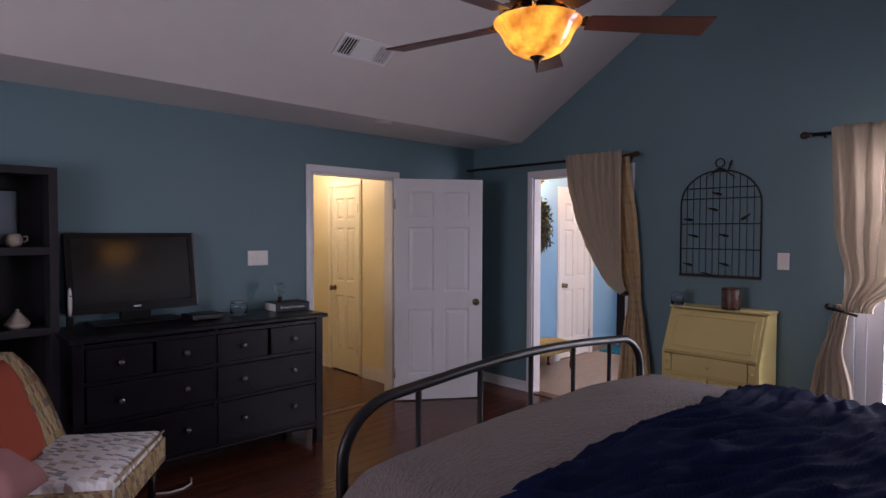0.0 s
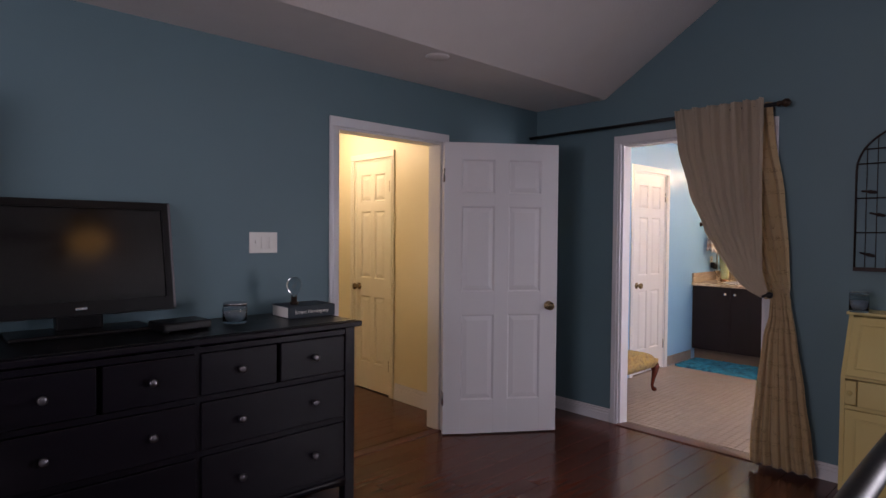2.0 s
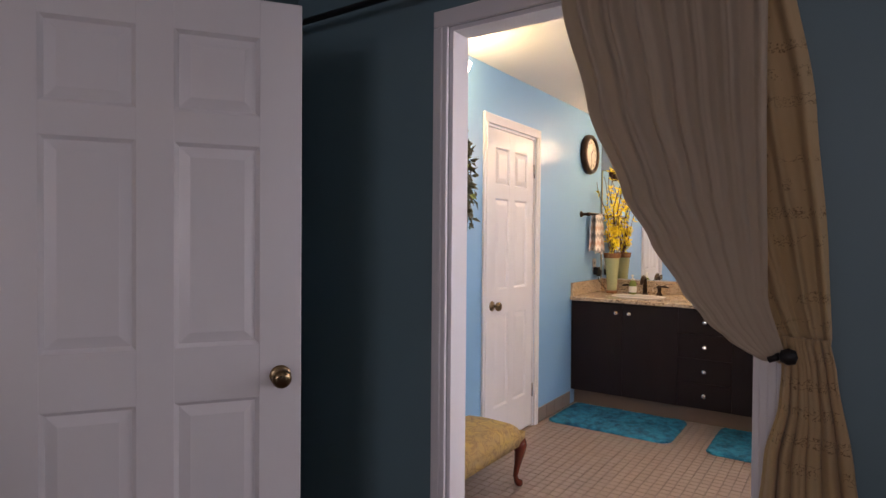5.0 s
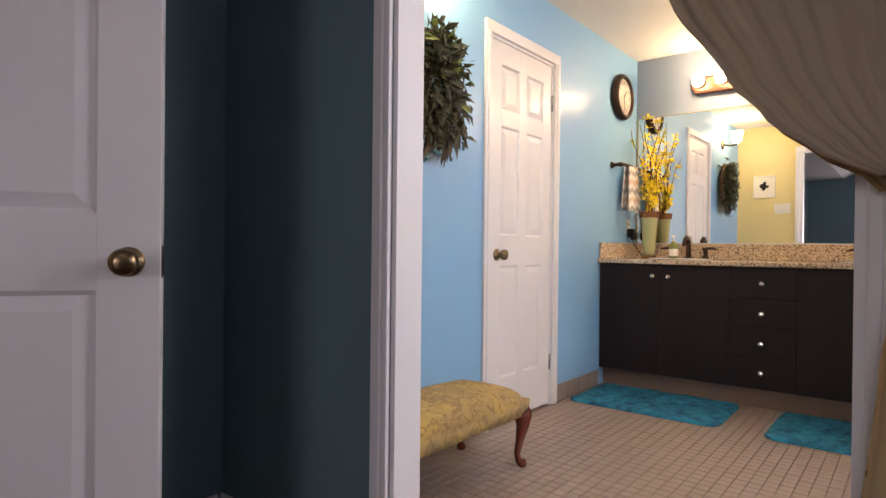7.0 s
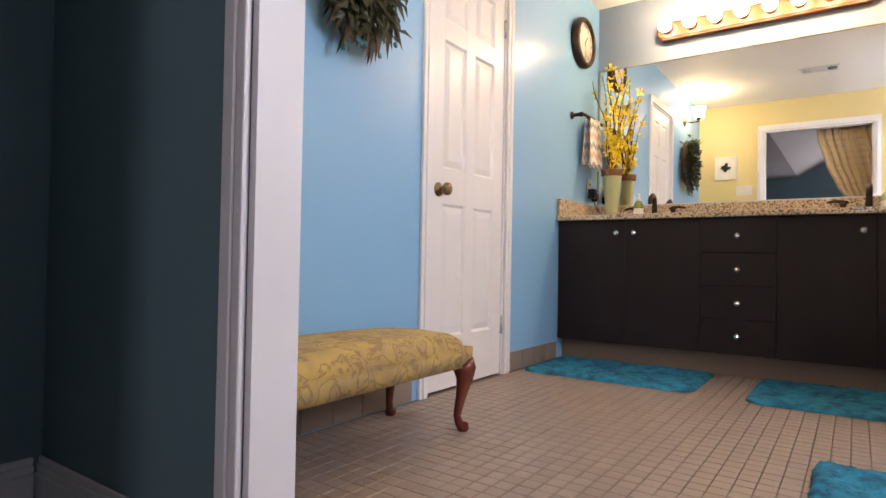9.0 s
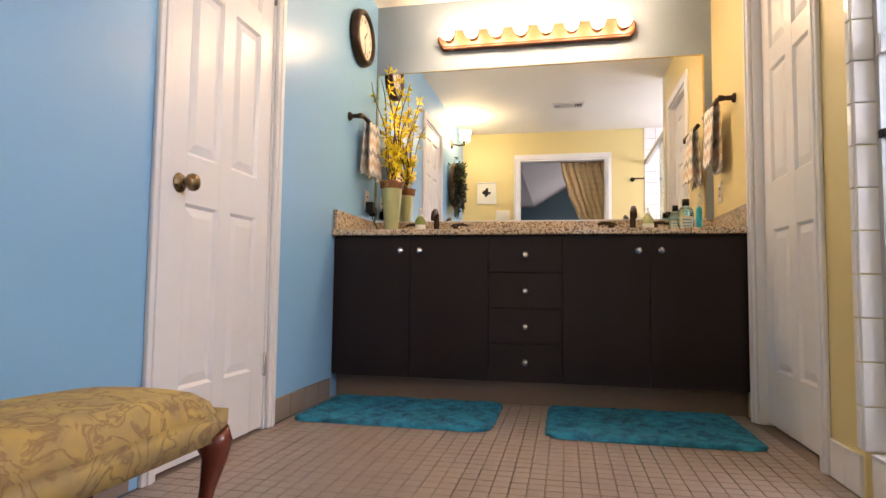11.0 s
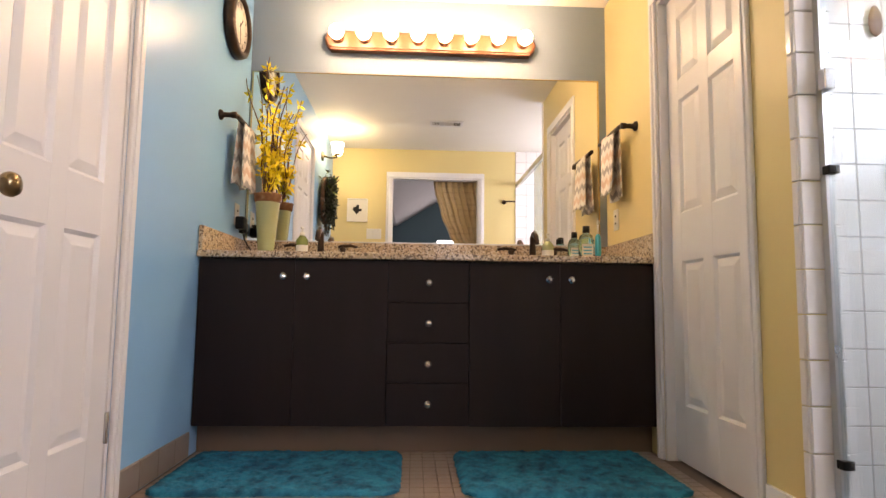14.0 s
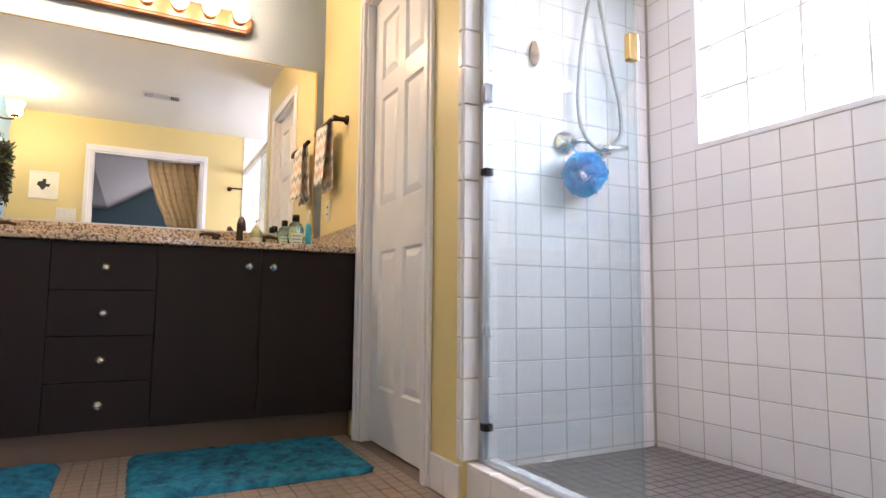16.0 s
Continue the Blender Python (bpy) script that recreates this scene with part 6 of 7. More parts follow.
def mirror():
    root = thing("wall_mirror", "wide frameless mirror above the vanity", "mirror")
    part("glass", B(VAN_X - 0.008, VAN_X - 0.003, 2.868, 4.832, 0.992, 1.948), MIRROR, root, "silvered mirror glass")
    part("edge_strip", B(VAN_X - 0.011, VAN_X - 0.002, 2.860, 4.840, 1.948, 1.953), GOLD, root)
    part("edge_strip", B(VAN_X - 0.011, VAN_X - 0.002, 2.860, 4.840, 0.985, 0.9925), ALU, root)
    for y in (2.860, 4.832):
        part("edge_strip", B(VAN_X - 0.011, VAN_X - 0.002, y, y + 0.008, 0.9925, 1.948), GOLD, root)


mirror()


def vanity_light():
    root = thing("vanity_light", "cherry wood light bar with eight lit round bulbs", "vanity light")
    y0, y1, zc = 3.235, 4.435, 2.135
    bm = bmesh.new()
    n = 10
    outline = []
    for k in range(n + 1):
        a = -math.pi / 2 + math.pi * k / n
        outline.append((y1 - 0.055 + 0.055 * math.cos(a), zc + 0.055 * math.sin(a)))
    for k in range(n + 1):
        a = math.pi / 2 + math.pi * k / n
        outline.append((y0 + 0.055 + 0.055 * math.cos(a), zc + 0.055 * math.sin(a)))
    a = [bm.verts.new((VAN_X - 0.001, y, z)) for y, z in outline]
    b = [bm.verts.new((VAN_X - 0.045, y, z)) for y, z in outline]
    c = [bm.verts.new((VAN_X - 0.055, (y0 + y1) / 2 + (y - (y0 + y1) / 2) * 0.985, zc + (z - zc) * 0.8)) for y, z in outline]
    m = len(outline)
    for p, q in ((a, b), (b, c)):
        for k in range(m):
            bm.faces.new((p[k], p[(k + 1) % m], q[(k + 1) % m], q[k]))
    bm.faces.new(c)
    part("bar", bm, COPPER_BAR, root, "polished cherry bar")
    part("ledge", B(VAN_X - 0.050, VAN_X - 0.001, y0 + 0.03, y1 - 0.03, zc - 0.060, zc - 0.040, 0.006), COPPER_BAR, root)
    for k in range(8):
        y = y0 + 0.075 + (y1 - y0 - 0.15) * k / 7
        s = part("socket", lathe(bmesh.new(), [(0.030, 0.0), (0.034, -0.012), (0.024, -0.020), (0.020, -0.034), (0, -0.034)], (VAN_X - 0.054, y, zc + 0.008), "x", 16), COPPER_BAR, root)
        part("bulb", lathe(bmesh.new(), [(0, -0.118), (0.022, -0.112), (0.037, -0.095), (0.041, -0.077), (0.036, -0.058), (0.022, -0.042), (0.016, -0.034)], (VAN_X - 0.054, y, zc + 0.008), "x", 16), BULB, s, "glowing round bulb")


vanity_light()


def wall_clock():
    root = thing("wall_clock", "round dark wall clock with a cream dial", "clock", (7.535, BATH_Y - 0.001, 2.055))
    part("case", lathe(bmesh.new(), [(0, 0), (0.165, 0), (0.168, -0.02), (0.160, -0.045), (0.140, -0.052), (0.132, -0.042), (0.130, -0.030), (0, -0.030)], seg=40, axis="y"), BRONZE, root, "dark bronze rim")
    part("dial", lathe(bmesh.new(), [(0, -0.0312), (0.131, -0.0312), (0.131, -0.030)], seg=40, axis="y"), CLOCK_FACE, root, "cream dial")
    for k in range(12):
        cu = bpy.data.curves.new("numeral", "FONT")
        cu.body, cu.size, cu.align_x, cu.align_y, cu.extrude = str(k or 12), 0.033, "CENTER", "CENTER", 0.0004
        cu.materials.append(INK)
        t = new("numeral", cu)
        t.parent = root
        t.matrix_local = pose(0.103 * math.sin(k * math.pi / 6), -0.0325, 0.103 * math.cos(k * math.pi / 6), 90, 0, 0)
    for a, l, w in ((40, 0.062, 0.004), (172, 0.095, 0.003)):
        h = part("clock_hand", B(-w, w, -0.0345, -0.0335, -0.012, l), INK, root)
        h.matrix_local = pose(0, 0, 0, 0, a, 0)


wall_clock()


def towel_bar(name, label, wall, side, x0, x1, z, tx0, tx1, long_, short):
    """A short bar along x on the wall y, with a towel folded over it."""
    root = thing(name, label, "towel bar")
    y = wall + side * 0.065
    for x in (x0,):
        part("post", lathe(bmesh.new(), [(0, 0.0), (0.026, 0.0), (0.024, 0.010), (0.013, 0.018), (0.012, 0.05), (0.016, 0.058), (0.016, 0.078), (0, 0.08)], (x, wall, z), "y", 16) if side > 0 else
             lathe(bmesh.new(), [(0, 0.0), (0.026, 0.0), (0.024, -0.010), (0.013, -0.018), (0.012, -0.05), (0.016, -0.058), (0.016, -0.078), (0, -0.08)], (x, wall, z), "y", 16), BRONZE, root)
    part("bar", tube(bmesh.new(), [(x0, y - side * 0.01, z), (x0 + 0.01, y + side * 0.006, z), (x0 + 0.03, y + side * 0.010, z + 0.002), (x1 - 0.05, y, z + 0.004), (x1, y, z + 0.004)], 0.012, 12), BRONZE, root)
    tw = thing("towel", "folded chevron hand towel hanging on the bar", "towel")

    def f(u, v):
        x = tx0 + (tx1 - tx0) * u
        s = (v - 0.5)
        w = 0.008 * math.sin(u * 9 + 1) * abs(s) * 2 + 0.006 * noise.noise((u * 4, v * 3, x))
        if abs(s) < 0.06:
            a = s / 0.06 * math.pi / 2
            return Vector((x, y + 0.017 * math.sin(a), z + 0.017 * math.cos(a)))
        k = (abs(s) - 0.06) / 0.44
        d = long_ if s < 0 else short
        return Vector((x + 0.015 * k * (u - 0.5), y + math.copysign(0.017 + 0.012 * k, s) + w, z - d * k + 0.008 * math.sin(u * 7) * k))

    part("cloth", sheet(f, 20, 44, 0.006), TOWEL, tw)


towel_bar("towel_bar", "oil-rubbed bronze towel bar on the blue wall", BATH_Y, -1, 7.40, 7.79, 1.545, 7.52, 7.70, 0.33, 0.31)
towel_bar("towel_bar", "oil-rubbed bronze towel bar on the cream wall", RIGHT_Y, 1, 7.42, 7.79, 1.550, 7.52, 7.71, 0.34, 0.31)
wall_plate("wall_outlet", "ivory outlet with a black charger plugged in", (7.72, BATH_Y, 1.11), 0, 0.072, 0.115, ["socket"])
wall_plate("wall_outlet", "ivory outlet plate on the cream wall", (7.72, RIGHT_Y, 1.12), 180, 0.072, 0.115, ["socket"])
plug = thing("plug_charger", "black plug charger in the bathroom outlet", "charger", (7.70, BATH_Y - 0.010, 1.06))
part("block", B(-0.03, 0.03, -0.045, 0.0, -0.03, 0.035, 0.006), PLASTIC, plug)
part("second_block", B(0.04, 0.085, -0.04, 0.0, -0.045, 0.01, 0.006), PLASTIC, plug)
part("cord", tube(bmesh.new(), [(0.0, -0.03, -0.03), (0.01, -0.04, -0.08), (0.05, -0.06, -0.13), (0.08, -0.08, -0.165)], 0.003, 6), PLASTIC, plug)


def vase(x, y, h, r, label, stems, seed):
    rnd = random.Random(seed)
    root = thing("tall_vase", label, "vase", (x, y, 0.876))
    part("body", lathe(bmesh.new(), [(0, 0.02), (r * 0.60, 0.02), (r * 0.64, 0.06), (r * 0.95, h * 0.86), (r * 0.99, h * 0.88)], seg=28), GREEN_GLAZE, root, "celadon green glaze")
    part("foot", lathe(bmesh.new(), [(0, 0), (r * 0.72, 0), (r * 0.72, 0.012), (r * 0.60, 0.024), (0, 0.024)], seg=28), BROWN_GLAZE, root)
    part("collar", lathe(bmesh.new(), [(r * 0.98, h * 0.87), (r * 1.08, h * 0.89), (r * 1.10, h * 0.97), (r * 1.16, h), (r * 1.05, h), (r * 0.95, h * 0.9), (0, h * 0.85)], seg=28), BROWN_GLAZE, root, "patterned brown collar")
    if not stems:
        return
    fl = thing("forsythia_stems", "yellow artificial forsythia stems in the vase", "flowers", (x, y, 0.876))
    for k in range(stems):
        a, sp = 6.28 * k / stems + rnd.uniform(-0.4, 0.4), rnd.uniform(0.07, 0.165)
        top = rnd.uniform(0.72, 1.10)
        pts, ph = [], rnd.uniform(0, 6)
        for j in range(12):
            t = j / 11
            b = 0.026 * math.sin(t * 11 + ph)
            pts.append(Vector((math.cos(a) * (sp * t ** 1.2 * 0.7 + b), math.sin(a) * sp * t ** 1.2 + 0.014 * math.cos(t * 8 + ph), h * 0.85 + (top - h * 0.85) * t)))
        part("stem", tube(bmesh.new(), pts, [0.0042 - 0.002 * j / 11 for j in range(12)], 5), TWIG, fl)
        flower = bmesh.new()
        for q in range(12):
            t = (0.18 + 0.82 * rnd.random() ** 1.35)
            p = pts[min(int(t * 11), 10)].lerp(pts[min(int(t * 11) + 1, 11)], 0.5)
            c = p + Vector((rnd.uniform(-1, 1), rnd.uniform(-1, 1), rnd.uniform(-1, 1))) * 0.014
            n = Vector((rnd.uniform(-1, 0.3), rnd.uniform(-1, 1), rnd.uniform(-0.5, 1))).normalized()
            s1 = n.orthogonal().normalized()
            s2 = n.cross(s1)
            R = rnd.uniform(0.025, 0.040)
            cv = flower.verts.new(c)
            for pe in range(4):
                an = math.pi / 2 * pe
                d1 = math.cos(an) * s1 + math.sin(an) * s2
                d2 = math.cos(an + 1.57) * s1 + math.sin(an + 1.57) * s2
                v1 = flower.verts.new(c + R * 0.55 * d1 + R * 0.30 * d2 + 0.25 * R * n)
                v2 = flower.verts.new(c + R * 1.15 * d1 + 0.5 * R * n)
                v3 = flower.verts.new(c + R * 0.55 * d1 - R * 0.30 * d2 + 0.25 * R * n)
                flower.faces.new((cv, v1, v2, v3))
        part("blossoms", flower, PETAL, fl, "bright yellow blossoms")


vase(7.725, 4.69, 0.345, 0.066, "tall celadon vase with a brown patterned collar", 9, 4)


def bench():
    root = thing("upholstered_bench", "gold tapestry bench on red cabriole legs", "bench", (5.135, 4.615, 0))
    w, d = 0.43, 0.185

    def f(u, v):
        a, b = 2 * u - 1, 2 * v - 1
        ex, ey = 1 - max(0, (abs(a) - 0.82) / 0.18) ** 3, 1 - max(0, (abs(b) - 0.7) / 0.3) ** 3
        return Vector((a * w, b * d, 0.312 + 0.035 * (1 - a * a * 0.5) * ex * ey + 0.012 * (1 - b * b) - 0.035 * (1 - ex * ey)))

    seat = bmesh.new()
    n = 30
    g = [[seat.verts.new(f(u / n, v / 14)) for v in range(15)] for u in range(n + 1)]
    for u in range(n):
        for v in range(14):
            seat.faces.new((g[u][v], g[u + 1][v], g[u + 1][v + 1], g[u][v + 1])).smooth = True
    loop = [g[u][0] for u in range(n + 1)] + [g[n][v] for v in range(1, 15)] + [g[u][14] for u in range(n - 1, -1, -1)] + [g[0][v] for v in range(13, 0, -1)]
    prev = loop
    for z, k in ((0.295, 1.012), (0.262, 1.008), (0.228, 0.995)):
        ring = [seat.verts.new((p.co.x * k, p.co.y * k, z)) for p in loop]
        for j in range(len(loop)):
            seat.faces.new((prev[j], prev[(j + 1) % len(loop)], ring[(j + 1) % len(loop)], ring[j])).smooth = True
        prev = ring
    seat.faces.new(prev)
    part("seat", seat, TAPESTRY, root, "gold tapestry cushion seat")
    for sx in (-1, 1):
        for sy in (-1, 1):
            x, y = sx * (w - 0.035), sy * (d - 0.03)
            o = Vector((sx, sy * 0.5, 0)).normalized()
            prof = [(0.012, 0.245, 0.034), (0.024, 0.215, 0.033), (0.024, 0.18, 0.024), (0.010, 0.12, 0.015), (-0.004, 0.06, 0.011), (0.004, 0.03, 0.012), (0.020, 0.018, 0.018), (0.026, 0.004, 0.015)]
            part("leg", tube(bmesh.new(), [(x + o.x * q, y + o.y * q, z) for q, z, r in prof], [r * 1.22 for q, z, r in prof], 12), MAHOGANY, root, "red mahogany cabriole leg")


bench()


def bath_mat(name, label, cx, cy, w, d, turn, seed):
    root = thing(name, label, "bath mat", (cx, cy, 0.002), turn, group="teal bath mats")
    rnd = random.Random(seed)
    nu, nv = 110, 72

    def f(u, v):
        a, b = 2 * u - 1, 2 * v - 1
        r = 0.16
        x, y = a * w / 2, b * d / 2
        ax, ay = abs(x) - (w / 2 - r * 0.5), abs(y) - (d / 2 - r * 0.5)
        if ax > 0 and ay > 0:
            l = math.hypot(ax, ay)
            if l > r * 0.5:
                x -= math.copysign(ax * (1 - r * 0.5 / l), x)
                y -= math.copysign(ay * (1 - r * 0.5 / l), y)
        e = min(1.0, min(1 - abs(a), 1 - abs(b)) * 14)
        h = 0.014 + 0.006 * noise.noise((x * 9 + seed, y * 9, 0)) + 0.007 * noise.noise((x * 60, y * 60, seed)) + 0.005 * rnd.random()
        return Vector((x + 0.004 * rnd.uniform(-1, 1), y + 0.004 * rnd.uniform(-1, 1), 0.002 + h * e ** 0.5))

    part("tufted_top", sheet(f, nu, nv), MAT_TEAL, root, "thick teal pile")
    part("backing", B(-w / 2 + 0.03, w / 2 - 0.03, -d / 2 + 0.03, d / 2 - 0.03, 0, 0.002), MAT_TEAL, root)


bath_mat("bath_mat", "teal plush bath mat before the vanity", 6.955, 4.38, 0.87, 0.57, 90, 1)
bath_mat("bath_mat", "teal plush bath mat before the vanity", 6.945, 3.32, 0.82, 0.60, 90, 2)
bath_mat("bath_mat", "teal plush bath mat beside the shower", 5.50, 3.16, 0.86, 0.55, 0, 3)


def wreath():
    root = thing("leaf_wreath", "dark leaf wreath with peacock feathers on the blue wall", "wreath", (5.33, BATH_Y - 0.005, 1.66))
    rnd = random.Random(5)
    ringpts = [(0.17 * math.cos(a), -0.04, 0.22 * math.sin(a)) for a in [2 * math.pi * k / 24 for k in range(25)]]
    part("twig_ring", tube(bmesh.new(), ringpts, 0.022, 8), TWIG, root)

    def leaf(bm, c, d, up, L, W):
        side = d.cross(up).normalized()
        pts = [c, c + d * L * 0.45 + side * W + up * L * 0.10, c + d * L - up * L * 0.12, c + d * L * 0.45 - side * W + up * L * 0.10, c + d * L * 0.5]
        v = [bm.verts.new(p) for p in pts]
        bm.faces.new((v[0], v[1], v[4]))
        bm.faces.new((v[1], v[2], v[4]))
        bm.faces.new((v[2], v[3], v[4]))
        bm.faces.new((v[3], v[0], v[4]))

    for name, material, count, size in (("leaves", LEAF, 1050, 0.085), ("light_leaves", LEAF_LIGHT, 70, 0.09)):
        bm = bmesh.new()
        for k in range(count):
            a = rnd.uniform(0, 6.283) if name == "leaves" else rnd.gauss(1.4, 0.7)
            q = rnd.uniform(0.25, 1.0)
            c = Vector((0.17 * q * math.cos(a) + rnd.gauss(0, 0.025), -0.06 + rnd.uniform(-0.06, 0.04), 0.24 * q * math.sin(a) + rnd.gauss(0, 0.03)))
            d = (Vector((math.cos(a), -0.5, math.sin(a))) * rnd.uniform(0.2, 1) + Vector((rnd.gauss(0, 0.7), rnd.gauss(-0.2, 0.3), rnd.gauss(-0.35, 0.6)))).normalized()
            leaf(bm, c, d, Vector((rnd.gauss(0, 0.3), -1, rnd.gauss(0, 0.3))).normalized(), size * rnd.uniform(0.5, 1.0), 0.011 * rnd.uniform(0.7, 1.5))
        part(name, bm, material, root, "dense dark leaves" if name == "leaves" else "yellow-green leaves")
    for k in range(26):
        a = rnd.gauss(-1.35, 0.55)
        c = Vector((0.17 * math.cos(a), -0.06, 0.22 * math.sin(a)))
        d = (Vector((math.cos(a) * 0.7, rnd.uniform(-0.3, 0.05), math.sin(a) - 0.3)) + Vector((rnd.gauss(0, 0.25), 0, 0))).normalized()
        L = rnd.uniform(0.09, 0.17)
        bm = bmesh.new()
        leaf(bm, c, d, Vector((0, -1, 0)), L, 0.018)
        part("feather", bm, FEATHER, root)
        if k % 3 == 0:
            part("eye_spot", lathe(bmesh.new(), [(0, -0.002), (0.012, -0.001), (0.012, 0.001)], c + d * L * 0.85 + Vector((0, -0.012, 0)), "y", 10), EYE_SPOT, root, "teal peacock eye spot")


wreath()


def sconce():
    root = thing("wall_sconce", "lit bronze wall sconce with a frosted glass shade", "wall lamp", (5.30, BATH_Y, 2.12))
    part("back_plate", lathe(bmesh.new(), [(0, 0), (0.055, 0), (0.05, -0.012), (0.02, -0.02), (0, -0.02)], (0, 0, 0), "y", 22), BRASS, root)
    part("arm", tube(bmesh.new(), [(0, -0.01, 0), (0, -0.08, -0.02), (0, -0.14, -0.015), (0, -0.15, 0.01)], 0.009, 10), BRASS, root)
    part("cup", lathe(bmesh.new(), [(0, 0), (0.03, 0.0), (0.034, 0.02), (0, 0.02)], (0, -0.15, 0.005), seg=18), BRASS, root)
    sh = part("shade", lathe(bmesh.new(), [(0.03, 0.02), (0.045, 0.045), (0.052, 0.08), (0.068, 0.125)], (0, -0.15, 0.005), seg=24), SCONCE_GLASS, root, "glowing frosted shade")
    sh.visible_shadow = False


sconce()


def wall_picture():
    root = thing("framed_picture", "white framed picture of a dark state outline", "picture", (BATH_X, 4.56, 1.695), 90)
    w, h = 0.115, 0.13
    part("frame", wall_y(bmesh.new(), -0.018, -0.001, -w, w, -h, h, [(-w + 0.012, w - 0.012, -h + 0.012, h - 0.012)]), PAPER, root)
    part("mount", B(-w + 0.012, w - 0.012, -0.008, -0.002, -h + 0.012, h - 0.012), CLOCK_FACE, root)
    bm = bmesh.new()
    shape = [(-0.055, 0.005), (-0.018, 0.005), (-0.018, 0.05), (0.012, 0.05), (0.012, 0.028), (0.045, 0.020), (0.055, -0.010), (0.028, -0.030), (0.012, -0.060), (-0.006, -0.045), (-0.022, -0.022), (-0.038, -0.028)]
    a = [bm.verts.new((x, -0.0095, z + 0.01)) for x, z in shape]
    b = [bm.verts.new((x, -0.0075, z + 0.01)) for x, z in shape]
    bm.faces.new(a)
    for k in range(len(a)):
        bm.faces.new((a[k], a[(k + 1) % len(a)], b[(k + 1) % len(a)], b[k]))
    part("printed_shape", bm, IRON, root, "dark grey printed outline")


wall_picture()
ring = thing("robe_hook", "oil-rubbed bronze towel arm on the cream entry wall", "towel hook", (BATH_X, 2.90, 1.82))
part("plate", lathe(bmesh.new(), [(0, 0), (0.026, 0), (0.022, 0.012), (0.012, 0.02), (0.012, 0.06), (0, 0.06)], (0, 0, 0), "x", 16), BRONZE, ring)
part("arm", tube(bmesh.new(), [(0.055, 0, 0), (0.06, -0.05, 0.0), (0.06, -0.12, 0.0)], 0.009, 10), BRONZE, ring)


# ---- shower ----
def shower_enclosure():
    root = thing("shower_screen", "frameless clear glass shower panel on the tiled curb", "shower screen")
    y = 2.752
    g = part("glass_panel", B(5.53, 6.186, y - 0.004, y + 0.004, 0.135, 1.985), SHOWER_GLASS, root, "clear glass with soap haze")
    g.visible_shadow = False
    part("wall_channel", B(6.170, 6.193, y - 0.012, y + 0.012, 0.132, 1.99), ALU, root, "aluminium wall channel")
    part("bottom_channel", B(5.53, 6.170, y - 0.009, y + 0.009, 0.1315, 0.142), ALU, root)
    part("header_rail", B(4.562, 6.193, y - 0.02, y + 0.02, 1.986, 2.035, 0.004), ALU, root, "aluminium header rail")
    for z, m in ((1.30, CHROME), (1.04, PLASTIC), (0.24, PLASTIC)):
        part("clip", B(6.150, 6.18, y - 0.016, y + 0.016, z - (0.03 if m is CHROME else 0.012), z + (0.03 if m is CHROME else 0.012), 0.003), m, root)
    part("door_hinge", B(5.528, 5.549, y - 0.014, y + 0.014, 1.175, 1.24, 0.004), GOLD, root, "brass glass hinge")
    part("door_hinge", B(5.53, 5.565, y - 0.02, y + 0.02, 0.15, 0.19, 0.004), IRON, root)
    part("edge_seal", B(5.522, 5.530, y - 0.005, y + 0.005, 0.135, 1.985), WINDOW_GLASS, root)


shower_enclosure()


